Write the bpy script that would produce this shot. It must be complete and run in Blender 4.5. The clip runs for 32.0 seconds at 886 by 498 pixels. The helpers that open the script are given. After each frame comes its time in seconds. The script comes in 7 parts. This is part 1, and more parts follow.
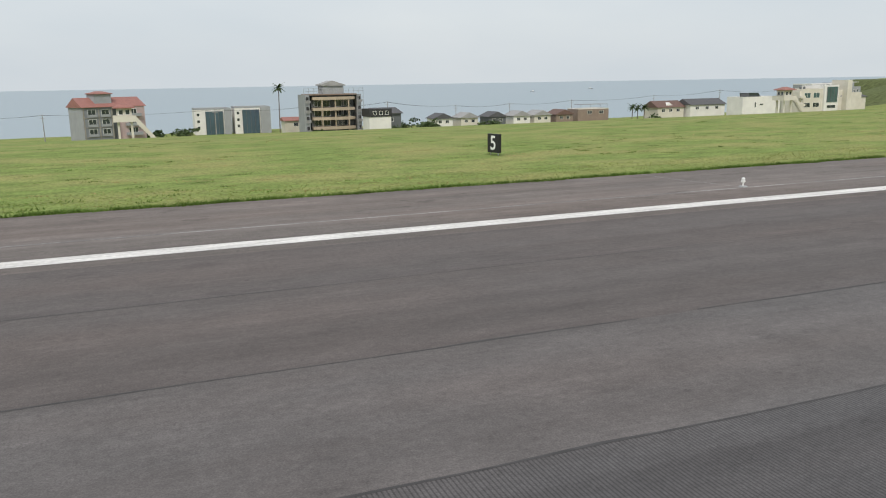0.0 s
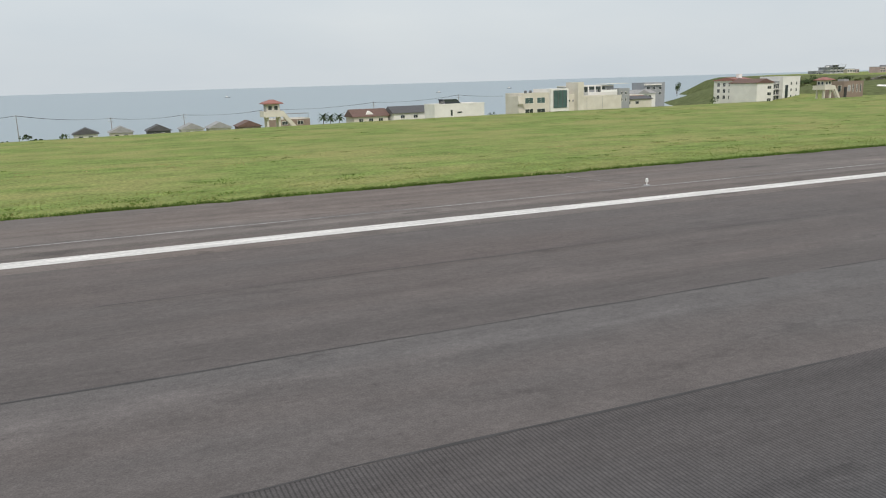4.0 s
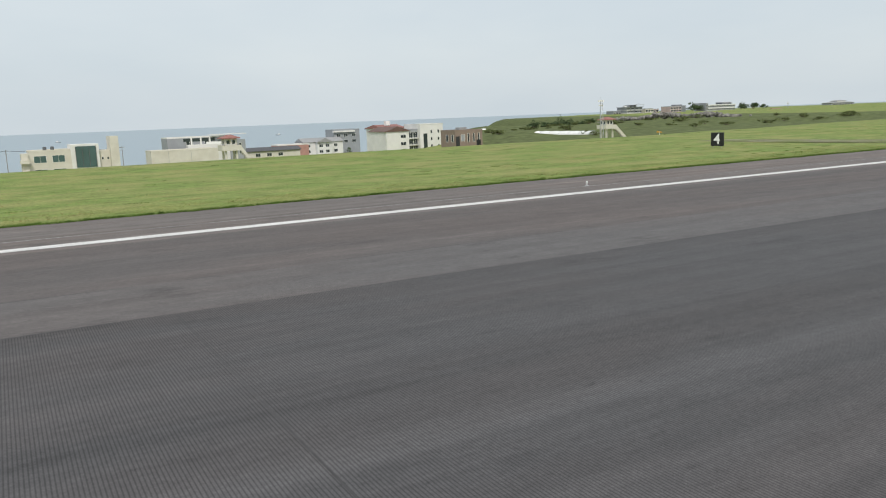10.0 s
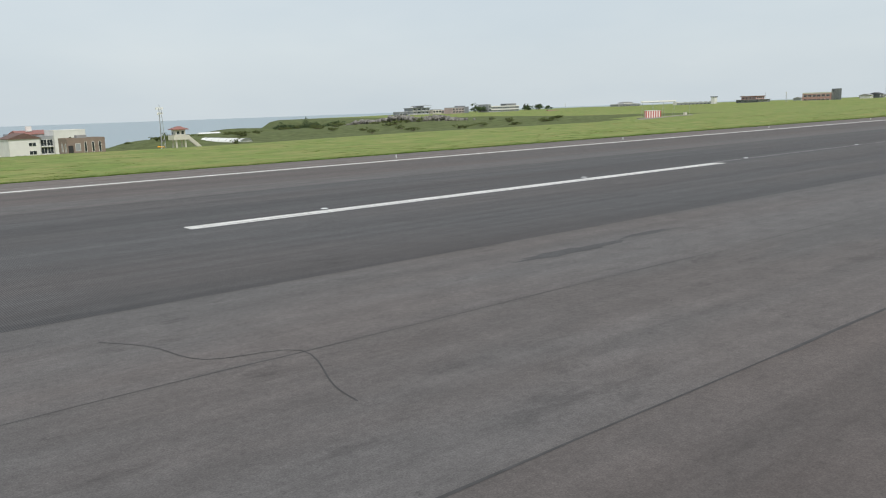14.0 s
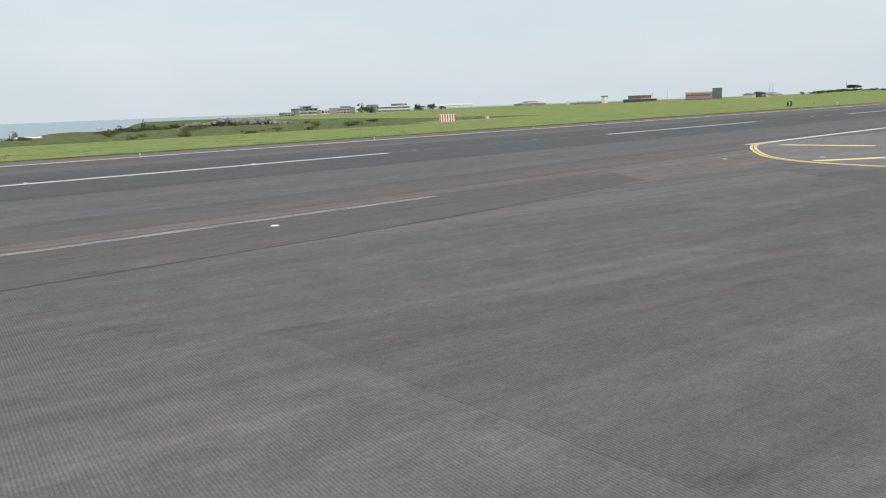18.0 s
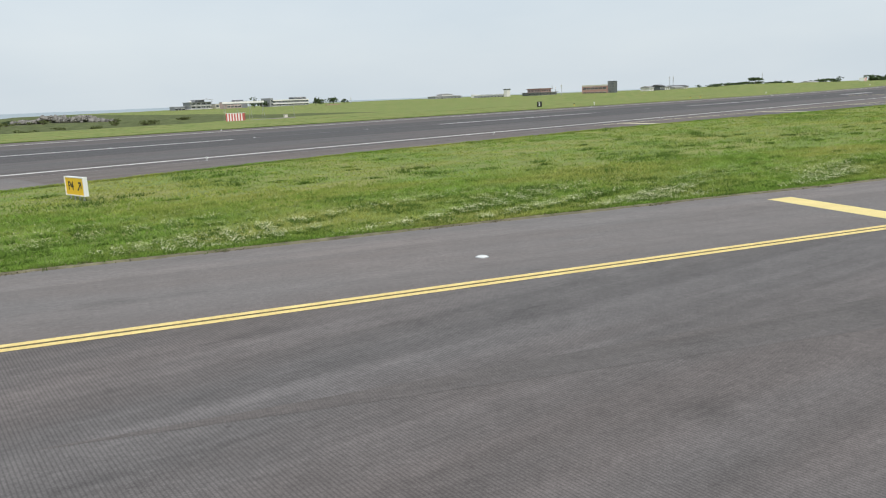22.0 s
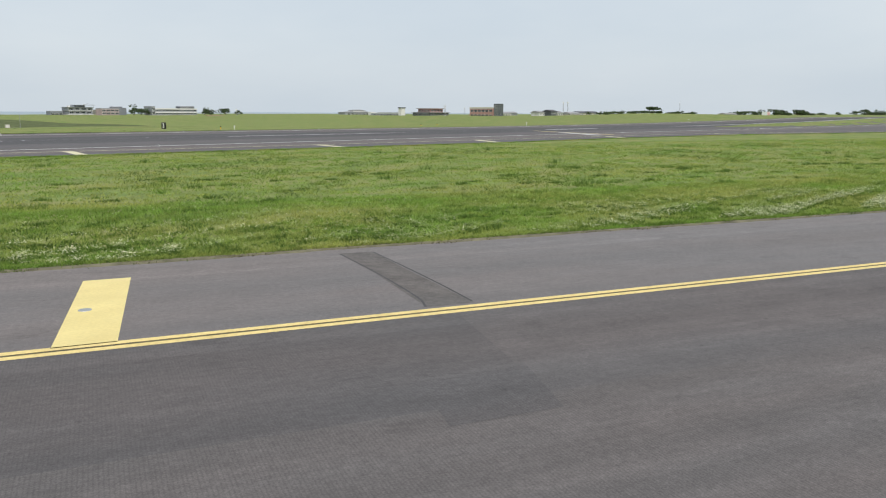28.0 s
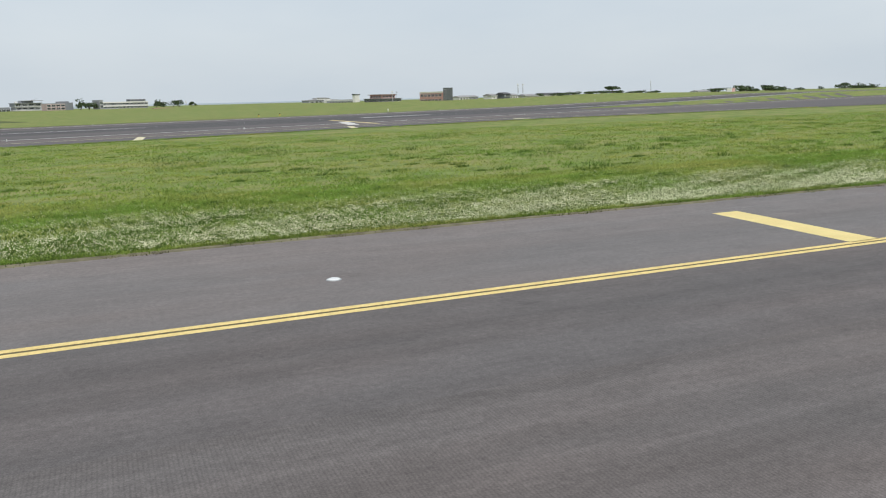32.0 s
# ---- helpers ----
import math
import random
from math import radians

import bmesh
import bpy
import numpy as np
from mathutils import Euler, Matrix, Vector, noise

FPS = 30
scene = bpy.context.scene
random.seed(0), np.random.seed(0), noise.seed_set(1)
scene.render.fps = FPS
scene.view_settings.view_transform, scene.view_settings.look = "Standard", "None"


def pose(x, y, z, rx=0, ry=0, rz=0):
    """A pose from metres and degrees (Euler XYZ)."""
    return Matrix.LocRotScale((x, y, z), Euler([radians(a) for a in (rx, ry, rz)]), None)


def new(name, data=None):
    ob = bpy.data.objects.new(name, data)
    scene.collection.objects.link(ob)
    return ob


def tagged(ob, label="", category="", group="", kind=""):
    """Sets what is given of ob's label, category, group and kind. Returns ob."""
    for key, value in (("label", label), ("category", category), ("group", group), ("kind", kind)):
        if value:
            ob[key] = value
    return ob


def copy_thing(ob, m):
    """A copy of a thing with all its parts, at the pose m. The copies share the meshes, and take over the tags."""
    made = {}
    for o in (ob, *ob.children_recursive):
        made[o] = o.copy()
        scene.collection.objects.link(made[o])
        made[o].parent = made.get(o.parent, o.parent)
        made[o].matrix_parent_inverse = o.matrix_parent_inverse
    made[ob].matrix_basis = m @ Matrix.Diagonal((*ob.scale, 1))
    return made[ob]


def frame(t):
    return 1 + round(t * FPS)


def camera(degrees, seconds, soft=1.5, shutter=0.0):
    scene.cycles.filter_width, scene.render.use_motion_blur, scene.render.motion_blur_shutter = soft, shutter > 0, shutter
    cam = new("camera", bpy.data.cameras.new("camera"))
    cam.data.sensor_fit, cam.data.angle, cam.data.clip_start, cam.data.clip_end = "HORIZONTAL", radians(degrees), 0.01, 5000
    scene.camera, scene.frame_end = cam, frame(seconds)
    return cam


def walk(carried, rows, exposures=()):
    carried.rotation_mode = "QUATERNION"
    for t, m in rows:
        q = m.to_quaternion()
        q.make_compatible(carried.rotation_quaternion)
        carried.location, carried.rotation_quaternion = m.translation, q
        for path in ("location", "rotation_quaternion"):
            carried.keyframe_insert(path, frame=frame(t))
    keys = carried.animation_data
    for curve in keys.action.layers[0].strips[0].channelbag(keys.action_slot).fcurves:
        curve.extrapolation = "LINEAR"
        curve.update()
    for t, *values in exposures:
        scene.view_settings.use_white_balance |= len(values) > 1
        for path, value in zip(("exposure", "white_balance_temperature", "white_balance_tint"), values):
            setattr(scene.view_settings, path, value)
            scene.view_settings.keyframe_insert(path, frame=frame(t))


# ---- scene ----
cam = camera(58.5, 32.0, soft=1.1, shutter=0.0)
PATH = [
    (0, pose(0.00, 4.23, 3.93, 78.06, 0.94, -21.78)),
    (0.5, pose(17.25, 4.33, 3.93, 77.73, 2.91, -21.46)),
    (1, pose(34.37, 4.37, 3.93, 78.70, 1.71, -21.01)),
    (1.5, pose(51.19, 4.31, 3.93, 78.19, 1.20, -21.16)),
    (2, pose(67.38, 4.25, 3.93, 77.82, 1.27, -21.20)),
    (2.5, pose(82.77, 4.13, 3.93, 77.66, 1.48, -21.38)),
    (3, pose(97.06, 4.04, 3.93, 77.66, 1.32, -22.05)),
    (3.5, pose(110.14, 3.89, 3.93, 77.75, 1.42, -23.11)),
    (5.5, pose(161.70, 3.22, 3.93, 78.78, 1.84, -24.86)),
    (6, pose(174.46, 3.03, 3.93, 78.25, 1.56, -25.41)),
    (6.5, pose(186.40, 2.59, 3.93, 78.17, 1.67, -25.94)),
    (7, pose(198.00, 1.94, 3.93, 78.21, 1.81, -26.41)),
    (7.5, pose(209.22, 1.12, 3.93, 78.40, 1.62, -26.89)),
    (8, pose(220.55, 0.16, 3.93, 78.68, 1.96, -27.31)),
    (8.5, pose(231.87, -0.94, 3.93, 79.27, 2.16, -27.82)),
    (9, pose(243.14, -2.29, 3.93, 79.93, 2.11, -28.19)),
    (9.5, pose(254.06, -4.01, 3.93, 80.31, 2.11, -28.71)),
    (10, pose(264.56, -6.04, 3.93, 80.48, 2.19, -29.36)),
    (10.5, pose(274.63, -8.40, 3.93, 80.45, 2.04, -30.35)),
    (11, pose(284.47, -10.92, 3.93, 80.46, 2.30, -31.47)),
    (11.5, pose(294.40, -13.41, 3.93, 80.29, 2.48, -32.64)),
    (12, pose(304.43, -15.99, 3.93, 80.09, 2.52, -33.73)),
    (12.5, pose(314.43, -18.76, 3.93, 79.82, 2.54, -34.49)),
    (13, pose(324.04, -21.60, 3.93, 80.51, 2.05, -35.76)),
    (13.5, pose(333.64, -24.64, 3.93, 80.75, 1.73, -37.49)),
    (14, pose(342.88, -27.90, 3.93, 79.97, 1.97, -39.00)),
    (14.5, pose(351.51, -31.36, 3.93, 79.68, 2.78, -39.31)),
    (16.5, pose(385.59, -45.28, 3.93, 79.22, 2.28, -39.31)),
    (17, pose(394.08, -48.73, 3.93, 80.32, 2.51, -40.31)),
    (17.5, pose(402.69, -51.93, 3.93, 80.16, 2.32, -40.94)),
    (18, pose(411.23, -55.15, 3.93, 79.70, 2.14, -41.64)),
    (18.5, pose(419.39, -58.37, 3.93, 79.05, 2.63, -42.31)),
    (19, pose(427.42, -61.60, 3.93, 77.89, 3.26, -42.37)),
    (19.5, pose(435.49, -64.83, 3.93, 78.87, 2.44, -43.18)),
    (20, pose(443.73, -68.03, 3.93, 78.65, 2.59, -43.70)),
    (20.5, pose(451.83, -71.12, 3.93, 78.64, 2.45, -43.90)),
    (21, pose(459.89, -74.02, 3.93, 78.56, 2.58, -43.94)),
    (21.5, pose(467.91, -76.76, 3.93, 78.76, 2.56, -43.74)),
    (22, pose(475.61, -79.44, 3.93, 78.97, 2.21, -43.73)),
    (22.5, pose(483.20, -82.29, 3.93, 79.20, 1.93, -44.02)),
    (23, pose(490.69, -85.18, 3.93, 79.49, 1.40, -44.46)),
    (23.5, pose(498.19, -88.01, 3.93, 79.61, 1.35, -45.07)),
    (24, pose(505.52, -90.79, 3.93, 79.37, 1.51, -45.56)),
    (24.5, pose(512.21, -93.48, 3.93, 78.93, 1.75, -45.86)),
    (25, pose(518.57, -95.99, 3.93, 78.51, 1.82, -45.89)),
    (25.5, pose(524.92, -98.34, 3.93, 78.35, 1.60, -45.88)),
    (27.5, pose(548.26, -106.87, 3.93, 79.68, -0.14, -44.87)),
    (28, pose(553.96, -109.03, 3.93, 80.11, -0.24, -44.86)),
    (28.5, pose(559.15, -111.08, 3.93, 80.80, -0.32, -45.16)),
    (29, pose(564.31, -113.12, 3.93, 81.40, -0.03, -45.85)),
    (29.5, pose(569.75, -115.24, 3.93, 81.04, 0.58, -45.92)),
    (30, pose(575.12, -117.33, 3.93, 80.32, 1.26, -45.70)),
    (30.5, pose(580.27, -119.18, 3.93, 79.50, 1.51, -45.42)),
    (31, pose(584.93, -121.06, 3.93, 79.08, 1.64, -45.13)),
    (31.5, pose(589.96, -123.01, 3.93, 78.84, 1.48, -44.83)),
    (32, pose(595.17, -124.98, 3.93, 79.03, 1.32, -44.48)),
]
walk(cam, PATH, [(0.0, 0.0, 6650, 12.5), (1.0, -0.12, 6650, 12.5), (2.0, -0.02, 6650, 12.5), (3.0, -0.06, 6650, 12.5), (6.0, -0.02, 6620, 12.5), (9.0, 0.0, 6550, 11), (13.0, -0.06, 6500, 10), (17.0, 0.05, 6450, 10), (20.0, 0.06, 6450, 11), (25.0, 0.02, 6450, 11), (28.0, -0.03, 6400, 12), (29.0, -0.08, 6400, 12), (30.0, -0.03, 6400, 12), (32.0, -0.06, 6400, 12)])

# ------------------------------------------------------------------ light
SUN_EL, SUN_AZ = 50.0, 205.0          # degrees; azimuth clockwise from +y
world = bpy.data.worlds.new("hazy_sky")
scene.world = world
world.use_nodes = True
wn, wl = world.node_tree.nodes, world.node_tree.links
bg = wn["Background"]
sky = wn.new("ShaderNodeTexSky")
sky.sky_type = 'NISHITA'
sky.sun_disc = False
sky.sun_elevation, sky.sun_rotation = radians(SUN_EL), radians(SUN_AZ)
sky.altitude, sky.air_density, sky.dust_density, sky.ozone_density = 30, 1.0, 4.0, 1.0
coord = wn.new("ShaderNodeTexCoord")
stretch = wn.new("ShaderNodeMapping")
stretch.inputs["Scale"].default_value = (1.0, 1.0, 3.5)
wl.new(coord.outputs["Generated"], stretch.inputs["Vector"])
clouds = wn.new("ShaderNodeTexNoise")
clouds.inputs["Scale"].default_value, clouds.inputs["Detail"].default_value = 2.2, 5.0
wl.new(stretch.outputs["Vector"], clouds.inputs["Vector"])
veil = wn.new("ShaderNodeValToRGB")
veil.color_ramp.elements[0].position, veil.color_ramp.elements[0].color = 0.3, (5.6, 6.35, 6.85, 1)
veil.color_ramp.elements[1].position, veil.color_ramp.elements[1].color = 0.7, (6.5, 7.1, 7.35, 1)
wl.new(clouds.outputs["Fac"], veil.inputs["Fac"])
mix = wn.new("ShaderNodeMix")
mix.data_type = 'RGBA'
mix.inputs["Factor"].default_value = 0.86
wl.new(sky.outputs["Color"], mix.inputs["A"])
wl.new(veil.outputs["Color"], mix.inputs["B"])
wl.new(mix.outputs["Result"], bg.inputs["Color"])
bg.inputs["Strength"].default_value = 0.118

sun_data = bpy.data.lights.new("sun", 'SUN')
sun_data.energy, sun_data.angle, sun_data.color = 2.2, radians(12), (1.0, 0.95, 0.87)
sun = new("sun", sun_data)
sun.rotation_euler = (radians(90 - SUN_EL), 0, radians(180 - SUN_AZ))
scene.view_settings.exposure = 0.0


# ------------------------------------------------------------------ materials
def material(name, base, rough=0.7, metal=0.0, vary=0.12, scale=1.0, fine=0.0, fine_scale=30.0, bump=0.0, second=None, second_scale=0.1, second_amount=0.5, stretch_xyz=(1, 1, 1), spec=0.5, coords="Object"):
    """A surface with a coarse stain pattern, a fine grain and a little relief."""
    m = bpy.data.materials.new(name)
    m.use_nodes = True
    n, l = m.node_tree.nodes, m.node_tree.links
    b = n["Principled BSDF"]
    b.inputs["Roughness"].default_value, b.inputs["Metallic"].default_value = rough, metal
    b.inputs["Specular IOR Level"].default_value = spec
    tc = n.new("ShaderNodeTexCoord")
    mp = n.new("ShaderNodeMapping")
    mp.inputs["Scale"].default_value = stretch_xyz
    l.new(tc.outputs[coords], mp.inputs["Vector"])
    tone = n.new("ShaderNodeTexNoise")
    tone.inputs["Scale"].default_value, tone.inputs["Detail"].default_value = scale, 6.0
    l.new(mp.outputs["Vector"], tone.inputs["Vector"])
    ramp = n.new("ShaderNodeValToRGB")
    ramp.color_ramp.elements[0].position, ramp.color_ramp.elements[1].position = 0.3, 0.7
    ramp.color_ramp.elements[0].color = (*[c * (1 - vary) for c in base], 1)
    ramp.color_ramp.elements[1].color = (*[min(1, c * (1 + vary)) for c in base], 1)
    l.new(tone.outputs["Fac"], ramp.inputs["Fac"])
    out = ramp.outputs["Color"]
    if second:
        wide = n.new("ShaderNodeTexNoise")
        wide.inputs["Scale"].default_value, wide.inputs["Detail"].default_value = second_scale, 4.0
        l.new(mp.outputs["Vector"], wide.inputs["Vector"])
        edge = n.new("ShaderNodeMapRange")
        edge.inputs["From Min"].default_value, edge.inputs["From Max"].default_value = 0.42, 0.62
        edge.inputs["To Max"].default_value = second_amount
        l.new(wide.outputs["Fac"], edge.inputs["Value"])
        mx = n.new("ShaderNodeMix")
        mx.data_type = 'RGBA'
        mx.inputs["B"].default_value = (*second, 1)
        l.new(edge.outputs["Result"], mx.inputs["Factor"])
        l.new(out, mx.inputs["A"])
        out = mx.outputs["Result"]
    if fine or bump:
        grain = n.new("ShaderNodeTexNoise")
        grain.inputs["Scale"].default_value, grain.inputs["Detail"].default_value = fine_scale, 3.0
        l.new(tc.outputs[coords], grain.inputs["Vector"])
        if fine:
            gm = n.new("ShaderNodeMapRange")
            gm.inputs["From Min"].default_value, gm.inputs["From Max"].default_value = 0.3, 0.7
            gm.inputs["To Min"].default_value, gm.inputs["To Max"].default_value = 1 - fine, 1 + fine
            l.new(grain.outputs["Fac"], gm.inputs["Value"])
            mu = n.new("ShaderNodeMix")
            mu.data_type, mu.blend_type = 'RGBA', 'MULTIPLY'
            mu.inputs["Factor"].default_value = 1.0
            l.new(out, mu.inputs["A"])
            l.new(gm.outputs["Result"], mu.inputs["B"])
            out = mu.outputs["Result"]
        if bump:
            bp = n.new("ShaderNodeBump")
            bp.inputs["Strength"].default_value, bp.inputs["Distance"].default_value = bump, 0.02
            l.new(grain.outputs["Fac"], bp.inputs["Height"])
            l.new(bp.outputs["Normal"], b.inputs["Normal"])
    l.new(out, b.inputs["Base Color"])
    return m


def asphalt(name, base, streak=0.16, blotch=0.3, mottle=0.12, turn=0.0, groove=0.0, pale=0.2):
    """Worn asphalt: aggregate speckle, mottling, lengthwise traffic streaks, dark blotches, dusty patches and, if asked, sawn cross grooves."""
    m = bpy.data.materials.new(name)
    m.use_nodes = True
    n, l = m.node_tree.nodes, m.node_tree.links
    b = n["Principled BSDF"]
    b.inputs["Roughness"].default_value, b.inputs["Specular IOR Level"].default_value = 0.86, 0.35
    tc = n.new("ShaderNodeTexCoord")
    mp = n.new("ShaderNodeMapping")
    mp.inputs["Rotation"].default_value = (0, 0, radians(turn))
    l.new(tc.outputs["Object"], mp.inputs["Vector"])

    def layer(scale_xyz, scale, detail, lo, hi, a, c, rough=0.6):
        s = n.new("ShaderNodeMapping")
        s.inputs["Scale"].default_value = scale_xyz
        l.new(mp.outputs["Vector"], s.inputs["Vector"])
        t = n.new("ShaderNodeTexNoise")
        t.inputs["Scale"].default_value, t.inputs["Detail"].default_value, t.inputs["Roughness"].default_value = scale, detail, rough
        l.new(s.outputs["Vector"], t.inputs["Vector"])
        r = n.new("ShaderNodeMapRange")
        r.inputs["From Min"].default_value, r.inputs["From Max"].default_value = lo, hi
        r.inputs["To Min"].default_value, r.inputs["To Max"].default_value = a, c
        l.new(t.outputs["Fac"], r.inputs["Value"])
        return r.outputs["Result"]

    def times(p, q):
        k = n.new("ShaderNodeMath")
        k.operation = 'MULTIPLY'
        l.new(p, k.inputs[0])
        l.new(q, k.inputs[1])
        return k.outputs[0]

    v = layer((1, 1, 1), 38.0, 3.0, 0.3, 0.7, 0.78, 1.22)
    v = times(v, layer((1, 1, 1), 9.0, 4.0, 0.3, 0.7, 0.83, 1.17, 0.75))
    v = times(v, layer((0.7, 1, 1), 1.3, 9.0, 0.3, 0.7, 1 - mottle * 1.35, 1 + mottle * 1.35, 0.78))
    v = times(v, layer((0.02, 1, 1), 1.6, 6.0, 0.32, 0.68, 1 - streak * 0.7, 1 + streak * 0.7, 0.7))
    v = times(v, layer((0.01, 1, 1), 0.35, 4.0, 0.35, 0.65, 1 - streak * 0.7, 1 + streak * 0.7))
    v = times(v, layer((0.45, 1, 1), 0.7, 9.0, 0.57, 0.66, 1.0, 1 - blotch * 0.75, 0.72))
    v = times(v, layer((1, 1, 1), 3.2, 5.0, 0.66, 0.72, 1.0, 1 - blotch * 0.8, 0.6))
    v = times(v, layer((0.3, 1, 1), 0.45, 8.0, 0.55, 0.7, 1.0, 1 + pale, 0.72))
    if groove:
        sp = n.new("ShaderNodeSeparateXYZ")
        l.new(mp.outputs["Vector"], sp.inputs["Vector"])
        k = n.new("ShaderNodeMath")
        k.operation = 'MULTIPLY'
        k.inputs[1].default_value = 2 * math.pi / 0.052
        l.new(sp.outputs["X"], k.inputs[0])
        s = n.new("ShaderNodeMath")
        s.operation = 'SINE'
        l.new(k.outputs[0], s.inputs[0])
        r = n.new("ShaderNodeMapRange")
        r.inputs["From Min"].default_value, r.inputs["From Max"].default_value = -0.9, 0.1
        r.inputs["To Min"].default_value, r.inputs["To Max"].default_value = 1 - groove, 1.0
        l.new(s.outputs[0], r.inputs["Value"])
        v = times(v, r.outputs["Result"])
    mx = n.new("ShaderNodeMix")
    mx.data_type, mx.blend_type = 'RGBA', 'MULTIPLY'
    mx.inputs["Factor"].default_value = 1.0
    mx.inputs["A"].default_value = (*base, 1)
    l.new(v, mx.inputs["B"])
    hue = n.new("ShaderNodeMix")
    hue.data_type, hue.blend_type = 'RGBA', 'MULTIPLY'
    hue.inputs["B"].default_value = (1.065, 0.99, 0.955, 1)
    l.new(layer((0.25, 1, 1), 0.22, 3.0, 0.42, 0.62, 0.0, 0.75), hue.inputs["Factor"])
    l.new(mx.outputs["Result"], hue.inputs["A"])
    l.new(hue.outputs["Result"], b.inputs["Base Color"])
    g = n.new("ShaderNodeTexNoise")
    g.inputs["Scale"].default_value = 70.0
    l.new(mp.outputs["Vector"], g.inputs["Vector"])
    bp = n.new("ShaderNodeBump")
    bp.inputs["Strength"].default_value, bp.inputs["Distance"].default_value = 0.25, 0.006
    l.new(g.outputs["Fac"], bp.inputs["Height"])
    l.new(bp.outputs["Normal"], b.inputs["Normal"])
    return m


ASPHALT_SHOULDER = asphalt("shoulder_asphalt", (0.142, 0.125, 0.117), 0.27, 0.5, 0.15, 0, 0, 0.42)
ASPHALT_SIDE = asphalt("runway_asphalt", (0.104, 0.093, 0.091), 0.15, 0.28)
ASPHALT_PALE = asphalt("pale_runway_asphalt", (0.113, 0.106, 0.106), 0.13, 0.34, 0.14)
ASPHALT_GROOVED = asphalt("grooved_runway_asphalt", (0.09, 0.087, 0.09), 0.22, 0.3, 0.1, 0, 0.42, 0.1)
ASPHALT_EXIT = asphalt("exit_asphalt", (0.136, 0.127, 0.126), 0.2, 0.3, 0.14, 8, 0.24, 0.22)
ASPHALT_TAXI = asphalt("taxiway_asphalt", (0.131, 0.12, 0.117), 0.2, 0.24, 0.11, 21.2, 0.12, 0.2)
ASPHALT_TAXI_DARK = asphalt("dark_taxiway_asphalt", (0.108, 0.101, 0.101), 0.18, 0.28, 0.10, 21.2, 0.08, 0.16)
ASPHALT_TAXI_MID = asphalt("mid_taxiway_asphalt", (0.119, 0.11, 0.109), 0.15, 0.26, 0.11, 21.2, 0, 0.16)
ASPHALT_TAXI_PALE = asphalt("pale_taxiway_asphalt", (0.168, 0.157, 0.154), 0.1, 0.2, 0.08, 21.2, 0, 0.12)
ASPHALT_TAXI_EDGE = asphalt("outer_taxiway_asphalt", (0.183, 0.17, 0.166), 0.1, 0.24, 0.1, 21.2, 0, 0.16)
ASPHALT_WEDGE = asphalt("pale_wedge_asphalt", (0.168, 0.16, 0.146), 0.08, 0.3, 0.18, 20, 0, 0.25)
ASPHALT_DARK = material("new_asphalt_patch", (0.07, 0.068, 0.07), 0.9, vary=0.15, scale=1.5, fine=0.25, fine_scale=16, bump=0.3)
ASPHALT_EXIT_DARK = asphalt("darker_exit_asphalt", (0.12, 0.112, 0.112), 0.2, 0.28, 0.14, 8, 0.26, 0.18)
ASPHALT_TRENCH = asphalt("coarse_trench_asphalt", (0.122, 0.114, 0.108), 0.1, 0.45, 0.28, 70, 0, 0.3)
SEAM = material("tar_seam", (0.052, 0.05, 0.051), 0.8, vary=0.2, scale=3.0)
RUBBER = material("tyre_rubber_mark", (0.06, 0.058, 0.06), 0.75, vary=0.3, scale=2.0)
WHITE_PAINT = material("white_marking_paint", (0.68, 0.67, 0.65), 0.65, vary=0.1, scale=1.2, fine=0.16, fine_scale=9, second=(0.4, 0.39, 0.38), second_scale=2.5, second_amount=0.5, stretch_xyz=(0.25, 2, 1))
WORN_WHITE = material("worn_white_paint", (0.30, 0.29, 0.29), 0.8, vary=0.3, scale=2.0, fine=0.3, fine_scale=6, second=(0.12, 0.115, 0.115), second_scale=1.6, second_amount=0.9, stretch_xyz=(0.3, 2.5, 1))
YELLOW_PAINT = material("yellow_marking_paint", (0.8, 0.62, 0.24), 0.6, vary=0.08, scale=1.4, fine=0.12, fine_scale=10, second=(0.68, 0.51, 0.18), second_scale=2.0, second_amount=0.5)
YELLOW_PALE = material("pale_yellow_marking_paint", (0.79, 0.65, 0.27), 0.65, vary=0.06, scale=0.8, fine=0.05, fine_scale=14, second=(0.7, 0.55, 0.21), second_scale=0.9, second_amount=0.4)
YELLOW_FADED = material("faded_yellow_marking_paint", (0.7, 0.64, 0.42), 0.7, vary=0.12, scale=1.2, fine=0.1, fine_scale=8)
LINE_GAP = material("dark_olive_line_paint", (0.12, 0.095, 0.035), 0.7, vary=0.2, scale=2.0, fine=0.2, fine_scale=10)
GRASS_GROUND = material("mown_grass", (0.168, 0.226, 0.064), 0.95, vary=0.24, scale=1.1, fine=0.3, fine_scale=7, bump=0.4, second=(0.29, 0.272, 0.112), second_scale=0.3, second_amount=0.65, stretch_xyz=(0.5, 1, 1), spec=0.1)
SCRUB = material("scrub_green", (0.105, 0.125, 0.05), 0.95, vary=0.4, scale=0.3, spec=0.1)
BLADE = material("grass_blades", (0.215, 0.345, 0.062), 0.8, vary=0.34, scale=0.9, fine=0.2, fine_scale=5, second=(0.4, 0.41, 0.115), second_scale=0.17, second_amount=0.85, stretch_xyz=(0.7, 1, 1), spec=0.1)
BLADE_LIGHT = material("pale_grass_blades", (0.36, 0.415, 0.1), 0.8, vary=0.25, scale=1.3, fine=0.2, fine_scale=6, spec=0.1)
